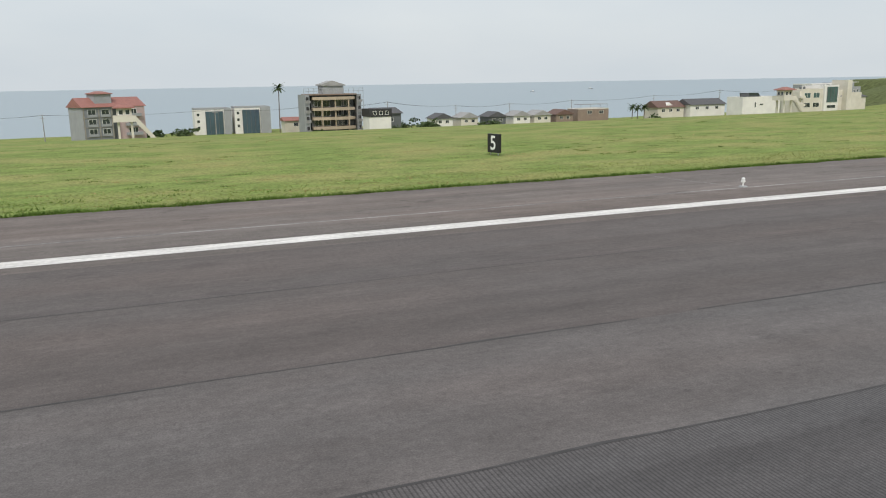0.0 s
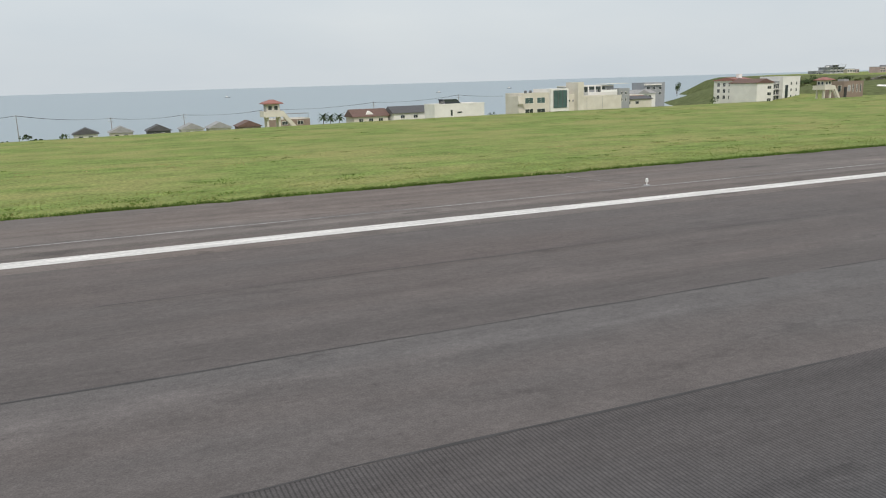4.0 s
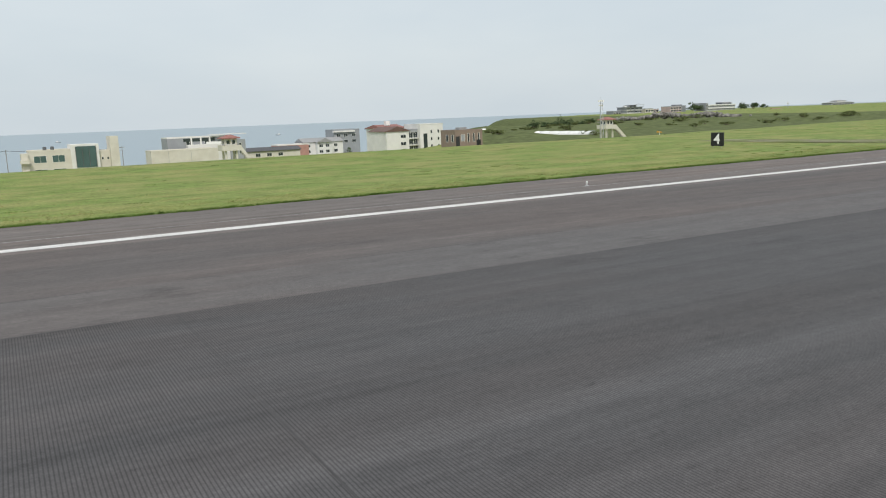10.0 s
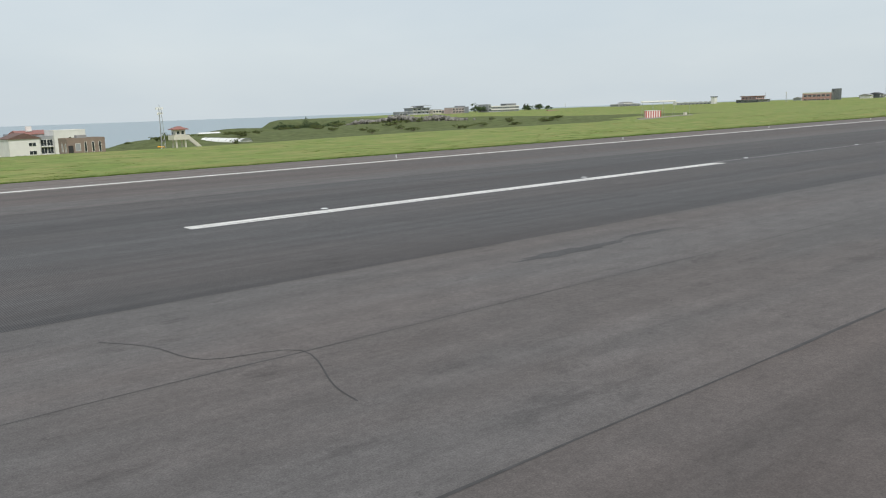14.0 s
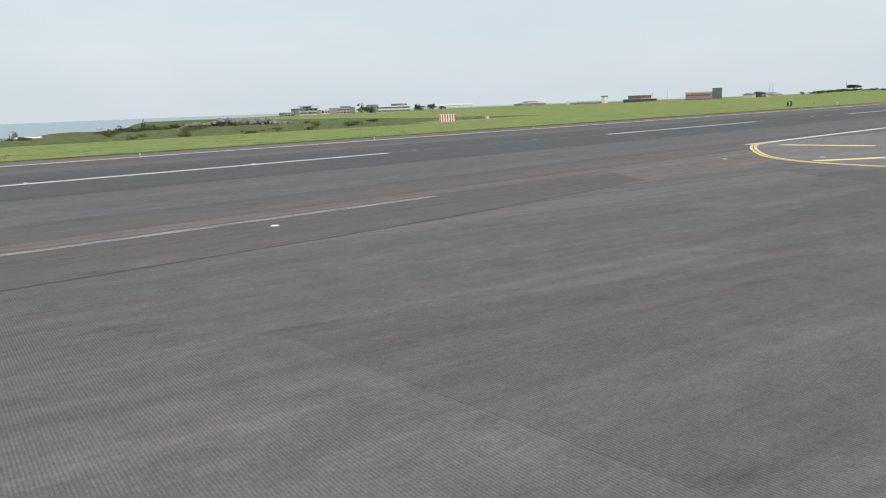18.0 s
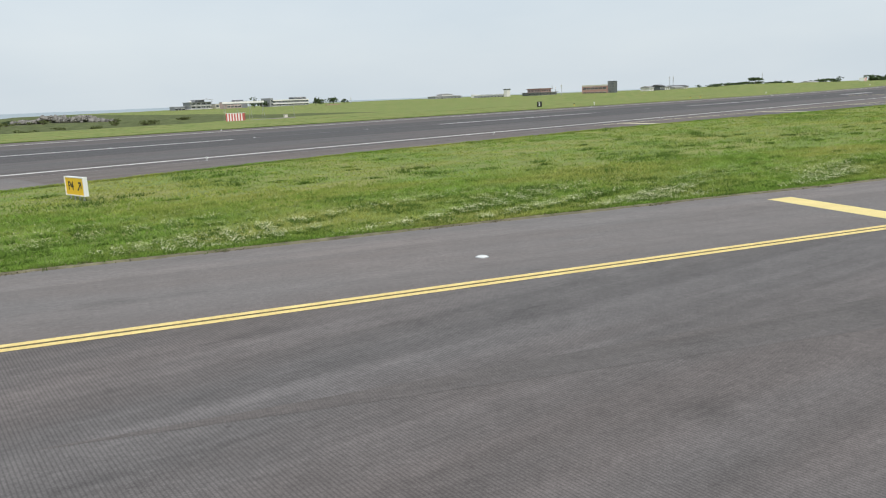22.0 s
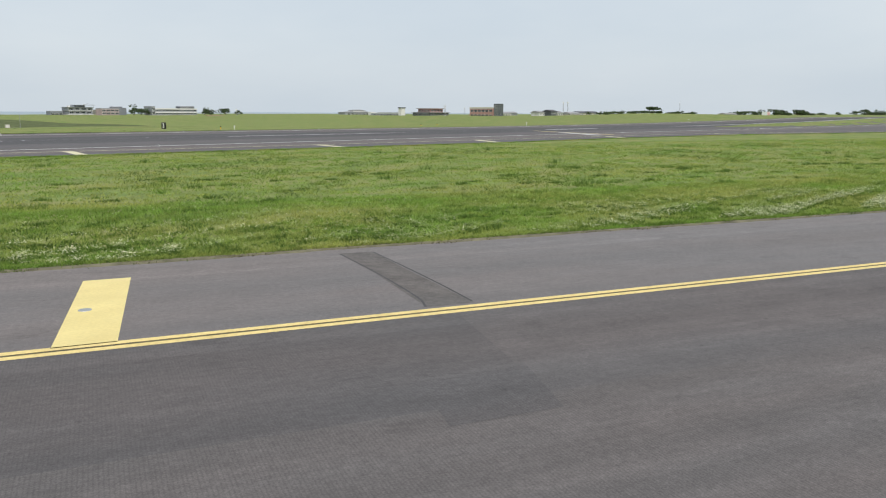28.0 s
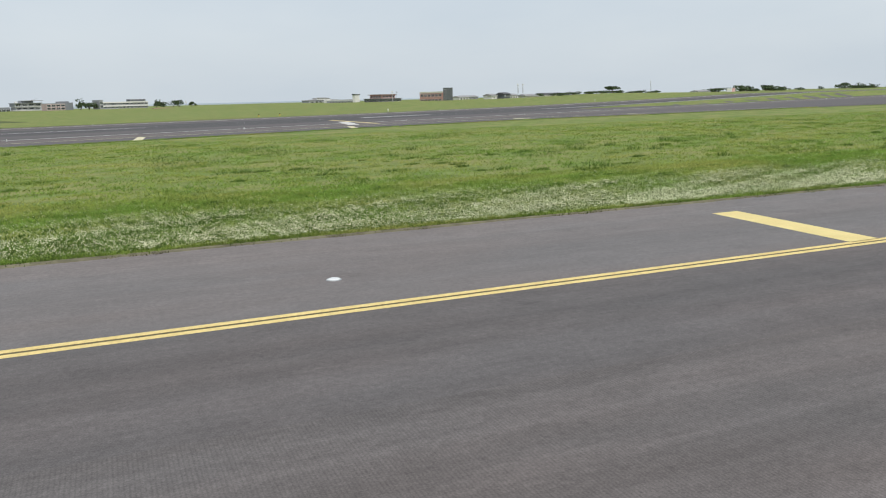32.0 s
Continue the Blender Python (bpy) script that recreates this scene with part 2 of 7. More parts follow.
BLADE_FIELD = material("mown_grass_blades", (0.2, 0.25, 0.07), 0.85, vary=0.2, scale=0.35, fine=0.2, fine_scale=7, second=(0.29, 0.285, 0.115), second_scale=0.16, second_amount=0.65, stretch_xyz=(0.45, 1, 1), spec=0.1)
BLADE_DARK = material("dark_grass_blades", (0.115, 0.185, 0.04), 0.85, vary=0.35, scale=0.7, spec=0.1)


def let_through(m, share=0.45):
    """Lets thin leaves pass some light."""
    n, l = m.node_tree.nodes, m.node_tree.links
    b = n["Principled BSDF"]
    t = n.new("ShaderNodeBsdfTranslucent")
    l.new(b.inputs["Base Color"].links[0].from_socket, t.inputs["Color"])
    x = n.new("ShaderNodeMixShader")
    x.inputs["Fac"].default_value = share
    l.new(b.outputs["BSDF"], x.inputs[1])
    l.new(t.outputs["BSDF"], x.inputs[2])
    l.new(x.outputs["Shader"], n["Material Output"].inputs["Surface"])
    return m


let_through(BLADE)
let_through(BLADE_DARK)
let_through(BLADE_LIGHT)
let_through(BLADE_FIELD)
BLADE_MID = let_through(material("mid_green_blades", (0.185, 0.3, 0.055), 0.85, vary=0.3, scale=0.9, fine=0.2, fine_scale=6, second=(0.27, 0.31, 0.09), second_scale=0.2, second_amount=0.6, spec=0.1))
DRY_EDGE = material("dry_turf_edge", (0.175, 0.16, 0.105), 0.95, vary=0.35, scale=2.0, spec=0.1)
CLOVER = material("white_clover_flowers", (0.78, 0.79, 0.5), 0.8, vary=0.12, scale=3.0)
TRACK = material("worn_grassy_track", (0.2, 0.195, 0.12), 0.95, vary=0.3, scale=0.5, fine=0.3, fine_scale=5, second=(0.15, 0.18, 0.06), second_scale=0.3, second_amount=0.8, spec=0.1)
STRAW = material("straw_clippings", (0.33, 0.28, 0.13), 0.9, vary=0.25, scale=2.0, spec=0.1)
LEAF = material("tree_leaves", (0.062, 0.092, 0.04), 0.8, vary=0.4, scale=1.5, spec=0.2)
BARK = material("bark", (0.13, 0.10, 0.075), 0.9, vary=0.25, scale=4.0)
ROCK = material("basalt_rock", (0.21, 0.2, 0.185), 0.9, vary=0.55, scale=0.5, bump=0.4, fine=0.2, fine_scale=4)
WHITE_WALL = material("white_plaster", (0.72, 0.71, 0.68), 0.85, vary=0.05, scale=0.4, fine=0.04, fine_scale=6, second=(0.58, 0.57, 0.55), second_scale=0.25, second_amount=0.35)
CREAM_WALL = material("cream_plaster", (0.62, 0.59, 0.52), 0.85, vary=0.06, scale=0.4, fine=0.04, fine_scale=6, second=(0.5, 0.46, 0.38), second_scale=0.25, second_amount=0.35)
GREY_WALL = material("grey_plaster", (0.31, 0.325, 0.34), 0.85, vary=0.08, scale=0.4, second=(0.28, 0.29, 0.3), second_scale=0.3, second_amount=0.5)
SLATE_WALL = material("slate_grey_render", (0.2, 0.215, 0.24), 0.85, vary=0.1, scale=0.4, second=(0.26, 0.27, 0.285), second_scale=0.3, second_amount=0.5)
CONCRETE = material("bare_concrete", (0.30, 0.28, 0.25), 0.9, vary=0.14, scale=0.5, fine=0.1, fine_scale=5, second=(0.2, 0.19, 0.17), second_scale=0.3, second_amount=0.5)
BROWN_WALL = material("brown_cladding", (0.25, 0.19, 0.155), 0.8, vary=0.1, scale=0.6)
PINK_WALL = material("pink_brick", (0.42, 0.235, 0.2), 0.85, vary=0.1, scale=0.6)
PALE_PINK = material("pale_pink_render", (0.46, 0.35, 0.34), 0.85, vary=0.1, scale=0.5, second=(0.36, 0.29, 0.29), second_scale=0.3, second_amount=0.5)
TAN_WALL = material("tan_concrete", (0.4, 0.33, 0.25), 0.9, vary=0.12, scale=0.6, fine=0.08, fine_scale=5)
DARK_WALL = material("dark_grey_cladding", (0.11, 0.12, 0.125), 0.6, vary=0.12, scale=0.6)
BLACK_WALL = material("black_cladding", (0.03, 0.03, 0.032), 0.6, vary=0.2, scale=1.0)
RED_ROOF = material("red_roof_tiles", (0.29, 0.132, 0.112), 0.75, vary=0.14, scale=1.2, fine=0.12, fine_scale=6)
BROWN_ROOF = material("brown_roof_tiles", (0.14, 0.085, 0.07), 0.75, vary=0.16, scale=1.2, fine=0.12, fine_scale=6)
DARK_ROOF = material("dark_roof_tiles", (0.085, 0.085, 0.09), 0.7, vary=0.16, scale=1.2, fine=0.12, fine_scale=6)
GREY_ROOF = material("grey_roof_sheet", (0.3, 0.3, 0.3), 0.7, vary=0.12, scale=1.0)
TRIM = material("white_trim", (0.78, 0.77, 0.74), 0.6, vary=0.04, scale=1.0)
STEEL = material("galvanised_steel", (0.42, 0.43, 0.44), 0.5, 0.6, vary=0.08, scale=2.0)
PLASTIC_WHITE = material("white_sheet", (0.8, 0.8, 0.78), 0.5, vary=0.05, scale=0.8)
WHITE_METAL = material("white_painted_metal", (0.8, 0.8, 0.78), 0.45, vary=0.04, scale=2.0)
SIGN_YELLOW = material("sign_yellow", (0.85, 0.53, 0.02), 0.5, vary=0.04, scale=2.0)
SIGN_BLACK = material("sign_black", (0.012, 0.012, 0.013), 0.5, vary=0.2, scale=2.0)
SIGN_WHITE = material("sign_white", (0.82, 0.82, 0.8), 0.5, vary=0.03, scale=2.0)
SIGNAL_RED = material("signal_red", (0.52, 0.11, 0.085), 0.6, vary=0.08, scale=1.0)
AMBER = material("amber_paint", (0.8, 0.38, 0.02), 0.45, vary=0.08, scale=3.0)
LENS_GLASS = material("lamp_lens", (0.75, 0.76, 0.75), 0.2, vary=0.03, scale=4.0)
WIRE = material("cable", (0.05, 0.05, 0.05), 0.6, vary=0.1, scale=1.0)
WOOD_POLE = material("concrete_pole", (0.3, 0.29, 0.28), 0.85, vary=0.1, scale=2.0)
HULL = material("boat_hull", (0.35, 0.38, 0.4), 0.6, vary=0.1, scale=1.0)


def glass(name, base, rough=0.08):
    m = material(name, base, rough, vary=0.15, scale=0.3)
    m.node_tree.nodes["Principled BSDF"].inputs["Specular IOR Level"].default_value = 0.9
    return m


GLASS = glass("window_glass", (0.035, 0.045, 0.05))
BLUE_GLASS = glass("blue_curtain_glass", (0.06, 0.1, 0.135))
TEAL_GLASS = glass("teal_curtain_glass", (0.065, 0.115, 0.12))

SEA = bpy.data.materials.new("sea_water")
SEA.use_nodes = True
sn, sl = SEA.node_tree.nodes, SEA.node_tree.links
sb = sn["Principled BSDF"]
# Paler than water: haze and sky reflection are put into this base colour.
sb.inputs["Base Color"].default_value = (0.2, 0.27, 0.31, 1)
sb.inputs["Roughness"].default_value = 0.3
sb.inputs["Specular IOR Level"].default_value = 0.8
stc = sn.new("ShaderNodeTexCoord")
smp = sn.new("ShaderNodeMapping")
smp.inputs["Scale"].default_value = (0.02, 0.06, 1)
sl.new(stc.outputs["Object"], smp.inputs["Vector"])
swave = sn.new("ShaderNodeTexNoise")
swave.inputs["Scale"].default_value, swave.inputs["Detail"].default_value = 6.0, 8.0
sl.new(smp.outputs["Vector"], swave.inputs["Vector"])
sbump = sn.new("ShaderNodeBump")
sbump.inputs["Strength"].default_value, sbump.inputs["Distance"].default_value = 0.25, 0.6
sl.new(swave.outputs["Fac"], sbump.inputs["Height"])
sl.new(sbump.outputs["Normal"], sb.inputs["Normal"])


# ------------------------------------------------------------------ mesh helpers
def mesh_object(name, bm, mat, parent=None, smooth=False):
    me = bpy.data.meshes.new(name)
    bm.normal_update()
    bm.to_mesh(me)
    bm.free()
    for m in (mat if isinstance(mat, (list, tuple)) else [mat]):
        me.materials.append(m)
    if smooth:
        me.polygons.foreach_set("use_smooth", [True] * len(me.polygons))
    ob = new(name, me)
    if parent is not None:
        ob.parent = parent
    return ob


def part(name, bm, mat, parent, label="", smooth=False):
    ob = mesh_object(name, bm, mat, parent, smooth)
    if label:
        ob["label"] = label
    return ob


def empty(name, x, y, z, turn=0.0):
    ob = new(name)
    ob.empty_display_size = 0.5
    ob.matrix_world = pose(x, y, z, 0, 0, turn)
    return ob


def box(bm, x0, x1, y0, y1, z0, z1, m=None):
    vs = [bm.verts.new((x, y, z)) for z in (z0, z1) for x, y in ((x0, y0), (x1, y0), (x1, y1), (x0, y1))]
    if m is not None:
        for v in vs:
            v.co = m @ v.co
    for f in ((3, 2, 1, 0), (4, 5, 6, 7), (0, 1, 5, 4), (1, 2, 6, 5), (2, 3, 7, 6), (3, 0, 4, 7)):
        bm.faces.new([vs[i] for i in f])
    return vs


def boxed(*a):
    bm = bmesh.new()
    box(bm, *a)
    return bm


def tube(bm, p, q, r0, r1=None, sides=8, caps=True):
    r1 = r0 if r1 is None else r1
    p, q = Vector(p), Vector(q)
    turn = (q - p).to_track_quat('Z', 'Y')
    rings = []
    for c, r in ((p, r0), (q, r1)):
        rings.append([bm.verts.new(c + turn @ Vector((r * math.cos(2 * math.pi * i / sides), r * math.sin(2 * math.pi * i / sides), 0))) for i in range(sides)])
    for i in range(sides):
        j = (i + 1) % sides
        bm.faces.new((rings[0][i], rings[0][j], rings[1][j], rings[1][i]))
    if caps:
        bm.faces.new(list(reversed(rings[0])))
        bm.faces.new(rings[1])


def tubed(*a, **k):
    bm = bmesh.new()
    tube(bm, *a, **k)
    return bm


def lathe(profile, sides=16):
    """A turned shape from (radius, height) pairs."""
    bm = bmesh.new()
    rings = [[bm.verts.new((r * math.cos(2 * math.pi * i / sides), r * math.sin(2 * math.pi * i / sides), z)) for i in range(sides)] for r, z in profile]
    for a, b in zip(rings, rings[1:]):
        for i in range(sides):
            j = (i + 1) % sides
            bm.faces.new((a[i], a[j], b[j], b[i]))
    bm.faces.new(list(reversed(rings[0])))
    bm.faces.new(rings[-1])
    return bm


def flat(points, z=0.0, thick=0.0):
    """A flat polygon, with side walls of the given thickness below it."""
    bm = bmesh.new()
    top = [bm.verts.new((x, y, z)) for x, y in points]
    bm.faces.new(top)
    if thick:
        low = [bm.verts.new((x, y, z - thick)) for x, y in points]
        for i in range(len(top)):
            j = (i + 1) % len(top)
            bm.faces.new((low[i], low[j], top[j], top[i]))
    bm.normal_update()
    if bm.faces[:][0].normal.z < 0:
        bmesh.ops.reverse_faces(bm, faces=bm.faces)
    return bm


def ribbon(points, width, z, thick=0.004):
    """A painted line of constant width along a list of points."""
    bm = bmesh.new()
    left, right = [], []
    for i, p in enumerate(points):
        a, b = Vector(points[max(i - 1, 0)]), Vector(points[min(i + 1, len(points) - 1)])
        d = (b - a).normalized()
        s = Vector((-d.y, d.x)) * width / 2
        left.append(bm.verts.new((p[0] + s.x, p[1] + s.y, z)))
        right.append(bm.verts.new((p[0] - s.x, p[1] - s.y, z)))
    for i in range(len(points) - 1):
        bm.faces.new((right[i], right[i + 1], left[i + 1], left[i]))
    return bm


def smooth_line(points, steps=8):
    """Catmull-Rom curve through the points."""
    pts = [Vector(p) for p in points]
    pts = [2 * pts[0] - pts[1]] + pts + [2 * pts[-1] - pts[-2]]
    out = []
    for i in range(1, len(pts) - 2):
        a, b, c, d = pts[i - 1:i + 3]
        for k in range(steps):
            t = k / steps
            out.append(0.5 * ((2 * b) + (c - a) * t + (2 * a - 5 * b + 4 * c - d) * t * t + (3 * b - a - 3 * c + d) * t ** 3))
    out.append(pts[-2])
    return [(p.x, p.y) for p in out]


def structure(ob, label):
    return tagged(ob, label, kind="structure")


def lettering(text, size, mat, parent, m, name="lettering", label=""):
    """Flat letters of the built-in font as a thin mesh."""
    cu = bpy.data.curves.new(name, 'FONT')
    cu.body, cu.size, cu.align_x, cu.align_y, cu.extrude = text, size, 'CENTER', 'CENTER', 0.004
    cu.offset = size * 0.012
    tmp = new(name, cu)
    bpy.context.view_layer.update()
    me = bpy.data.meshes.new_from_object(tmp.evaluated_get(bpy.context.evaluated_depsgraph_get()))
    bpy.data.objects.remove(tmp)
    bpy.data.curves.remove(cu)
    me.materials.clear()
    me.materials.append(mat)
    ob = new(name, me)
    ob.parent = parent
    ob.matrix_local = m
    if label:
        ob["label"] = label
    return ob


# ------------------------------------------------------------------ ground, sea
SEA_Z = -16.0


def ramp01(v, a, b):
    t = min(1.0, max(0.0, (v - a) / (b - a)))
    return t * t * (3 - 2 * t)


def coast(x):
    """How far the land reaches towards the sea at x."""
    return 405 + 115 * ramp01(x, 430, 520) + 150 * ramp01(x, 585, 675) + 120 * ramp01(x, 690, 900) - 160 * ramp01(x, 1000, 1500)


def infield_mound(x, y):
    """A low swell of the infield that carries the long taxiway sign."""
    d = np.clip((y + 55.8 + 0.3795 * (x - 474.9) - 2.0) / 6.5, 0, 1)
    u = np.clip((y + 64.0) / 18, 0, 1)
    return 0.42 * np.exp(-((x - 549) / 17) ** 2) * d * d * (3 - 2 * d) * (1 - u * u * (3 - 2 * u))


def runway_rise(x, y):
    """The runway climbs towards its far end."""
    q = min(0.86, max(0.0, (x - 690) / 265))
    side = min(1.0, max(0.0, (y + 21.9) / 10.8))
    return (2.5 * q * q - 0.5 * ramp01(x, 1000, 1300)) * side


def ground_height(x, y):
    if y < 60:
        return -0.04 + float(infield_mound(x, y)) + runway_rise(x, y) * (1 - ramp01(y, 40, 190) * (1 - ramp01(x, 900, 1100)))
    mid = 380 + 0.25 * (min(y, 250) - 100) + 37 * ramp01(y, 262, 345) + 110 * ramp01(y, 370, 520)
    half = 88 - 38 * ramp01(y, 255, 300)
    east = ramp01(x, mid - half * 1.15, mid + half * 0.85)
    west_z = max(-14.8, -0.085 * max(0.0, y - 78))
    west_z += (0.35 - 0.9 * (1 - ramp01(x, 30, 175))) * ramp01(y, 60, 76) * (1 - ramp01(y, 76, 95))
    n = noise.noise((x * 0.012, y * 0.012, 3.1))
    rise = ramp01(x, 840, 1000)
    east_z = -2.2 * ramp01(y, 66, 185) * (1 - rise) - 2.2 * ramp01(y, 95, 200) * (1 - ramp01(y, 235, 300)) * (1 - ramp01(x, 560, 640))
    east_z += 1.7 * ramp01(y, 330, 540) * (1 - rise) + 0.5 * n * ramp01(y, 200, 300) + 0.5 * rise * ramp01(y, 120, 260) * (1 - ramp01(y, 320, 450))
    east_z -= 5.4 * math.exp(-((x - 592) / 46) ** 2 - ((y - 422) / 42) ** 2) + 4.2 * math.exp(-((x - 505) / 55) ** 2 - ((y - 405) / 85) ** 2) + 1.6 * math.exp(-((x - 470) / 40) ** 2 - ((y - 320) / 50) ** 2)
    east_z += 2.4 * math.exp(-((x - 1110) / 75) ** 2 - ((y - 228) / 38) ** 2)
    z = west_z * (1 - east) + east_z * east
    z += runway_rise(x, y) * (1 - ramp01(y, 40, 190) * (1 - ramp01(x, 900, 1100))) * (1 - ramp01(y, 175, 235))
    z += 0.25 * noise.noise((x * 0.03, y * 0.03, 0.5)) * ramp01(y, 80, 140)
    c = coast(x) + 18 * noise.noise((x * 0.015, 7.7, 0.0))
    return z * (1 - ramp01(y, c - 70, c)) + (SEA_Z - 2) * ramp01(y, c - 70, c) if y > c - 70 else z


def steps(*spans):
    out = []
    for a, b, s in spans:
        k = max(1, round((b - a) / s))
        out += [a + (b - a) * i / k for i in range(k)]
    out.append(spans[-1][1])
    return out


def make_ground():
    xs = steps((-2500, -400, 300), (-400, -60, 40), (-60, 420, 12), (420, 500, 8), (500, 600, 4), (600, 660, 8), (660, 1100, 12), (1100, 1700, 40), (1700, 4900, 400))
    ys = steps((-2500, -500, 500), (-500, -110, 65), (-110, -40, 2.5), (-40, -21.9, 18.1), (-21.9, -11.1, 10.8), (-11.1, 20, 31.1), (20, 60, 10), (60, 130, 6), (130, 460, 11), (460, 820, 18))
    verts = [(x, y, ground_height(x, y)) for y in ys for x in xs]
    w = len(xs)
    faces = [(j * w + i, j * w + i + 1, (j + 1) * w + i + 1, (j + 1) * w + i) for j in range(len(ys) - 1) for i in range(w - 1)]
    me = bpy.data.meshes.new("ground")
    me.from_pydata(verts, [], faces)
    me.materials.append(GRASS_GROUND)
    me.materials.append(SCRUB)
    for p in me.polygons:
        c = p.center
        p.use_smooth = True
        if c.y > 185 + 25 * noise.noise((c.x * 0.02, 1.0, 2.0)) and c.x > 430 and (c.y < 430 and c.x < 660 or c.x < 700):
            p.material_index = 1
    structure(new("ground", me), "mown green airfield grass sloping towards the shore")


make_ground()
# Sea sheet is shaped to curl up at its rim, raising the horizon line.
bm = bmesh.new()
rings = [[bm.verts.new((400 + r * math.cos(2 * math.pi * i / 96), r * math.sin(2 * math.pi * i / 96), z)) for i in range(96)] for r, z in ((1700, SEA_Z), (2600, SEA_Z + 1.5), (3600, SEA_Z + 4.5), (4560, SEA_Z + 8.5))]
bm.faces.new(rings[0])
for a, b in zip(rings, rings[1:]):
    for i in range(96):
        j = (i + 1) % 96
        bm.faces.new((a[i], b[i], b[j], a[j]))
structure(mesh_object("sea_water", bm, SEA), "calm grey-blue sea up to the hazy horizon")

# ------------------------------------------------------------------ pavement
X_W, X_E = -900.0, 3200.0
STRIPS = [
    ("runway_shoulder", 26.95, 31.9, ASPHALT_SHOULDER, "weathered brownish asphalt shoulder beside the runway edge"),
    ("runway_edge_strip", 23.2, 26.95, ASPHALT_SHOULDER, "weathered asphalt strip under the runway edge line"),
    ("runway_lane", 14.85, 23.2, ASPHALT_SIDE, "grey runway asphalt with lengthwise streaks"),
    ("runway_lane", 11.1, 14.85, ASPHALT_PALE, "paler grey runway asphalt lane"),
    ("runway_lane", -11.1, 11.1, ASPHALT_GROOVED, "dark grooved runway asphalt darkened by tyre rubber"),
    ("runway_lane", -21.9, -11.1, ASPHALT_PALE, "paler grey runway asphalt lane"),
    ("runway_lane", -27.0, -21.9, ASPHALT_SIDE, "grey runway asphalt with lengthwise streaks"),
    ("runway_shoulder", -33.3, -27.0, ASPHALT_SHOULDER, "weathered asphalt shoulder beside the runway"),
]
def lane(x0, x1, y0, y1, z=0.0):
    """A strip along the runway that follows its rise."""
    xs = [x0] + [x for x in range(690, 1320, 15) if x0 < x < x1] + [x1]
    bm = bmesh.new()
    last = None
    for x in xs:
        now = (bm.verts.new((x, y0, z + runway_rise(x, y0))), bm.verts.new((x, y1, z + runway_rise(x, y1))))
        if last:
            bm.faces.new((last[0], now[0], now[1], last[1]))
        last = now
    return bm


for nm, y0, y1, mt, lb in STRIPS:
    structure(mesh_object(nm, lane(X_W, X_E, y0, y1), mt), lb)

ISLAND = [(515, -33.3), (507, -33.5), (489.5, -35.0), (479, -36.6), (471.4, -37.4), (466.5, -38.5), (463.6, -40.3), (462.7, -42.6), (462.9, -45.2), (464.0, -47.9), (466.3, -49.6), (468.9, -51.3), (472.4, -54.0), (474.9, -55.8)]
TG_SLOPE = 0.3795


def taxi_grass_edge(x):
    return -55.8 - TG_SLOPE * (x - 474.9)


YL_SLOPE = 0.3879


def yellow_line(x):
    return -81.75 - YL_SLOPE * (x - 522.5)


isl = smooth_line(ISLAND, 4)
exit_pts = [(262, -33.3)] + isl + [(1400, taxi_grass_edge(1400)), (1400, yellow_line(1400) - 32)] + list(reversed(smooth_line([(262, -33.4), (310, -38), (360, -53), (410, -73), (450, -89), (500, yellow_line(500) - 32)], 6)))
structure(mesh_object("exit_pavement", flat(list(reversed(exit_pts)), 0.0), ASPHALT_EXIT), "broad grey asphalt of the runway exit")
# dark band inside the double line, paler lane beyond it, pale shoulder outside it
def taxi_band(name, d0, d1, x0, mat, label, z):
    structure(mesh_object(name, flat([(x0, yellow_line(x0) - d1), (1300, yellow_line(1300) - d1), (1300, yellow_line(1300) - d0), (x0, yellow_line(x0) - d0)], z), mat), label)


structure(mesh_object("taxiway_lane", flat([(528, yellow_line(528) - 5.2), (562.6, yellow_line(562.6) - 5.2), (565.0, yellow_line(565.0) - 0.05), (496, yellow_line(496) - 0.05)], 0.0034), ASPHALT_TAXI_DARK), "dark grey asphalt band inside the taxiway edge line")
taxi_band("taxiway_lane", 0.05, 5.2, 560, ASPHALT_TAXI_MID, "grey asphalt band inside the taxiway edge line", 0.003)
structure(mesh_object("taxiway_lane", flat([(478, yellow_line(478) - 5.2), (560, yellow_line(560) - 16.0), (1300, yellow_line(1300) - 16.0), (1300, yellow_line(1300) - 5.2)], 0.003), ASPHALT_TAXI), "brownish grey taxiway asphalt with streaks")
# side road across the field
structure(mesh_object("service_road", flat([(336.6, 31.9), (346.0, 31.9), (342.4, 36), (340.8, 50), (338.6, 78), (335.0, 78), (334.7, 48), (335.8, 36)], 0.004), TRACK), "worn pale track crossing the grass")

# ------------------------------------------------------------------ painted markings
MARK = 0.006


def marking(name, bm, mat, label):
    return structure(mesh_object(name, bm, mat), label)


def band(x0, x1, y0, y1, z=MARK):
    return lane(x0, x1, y0, y1, z)


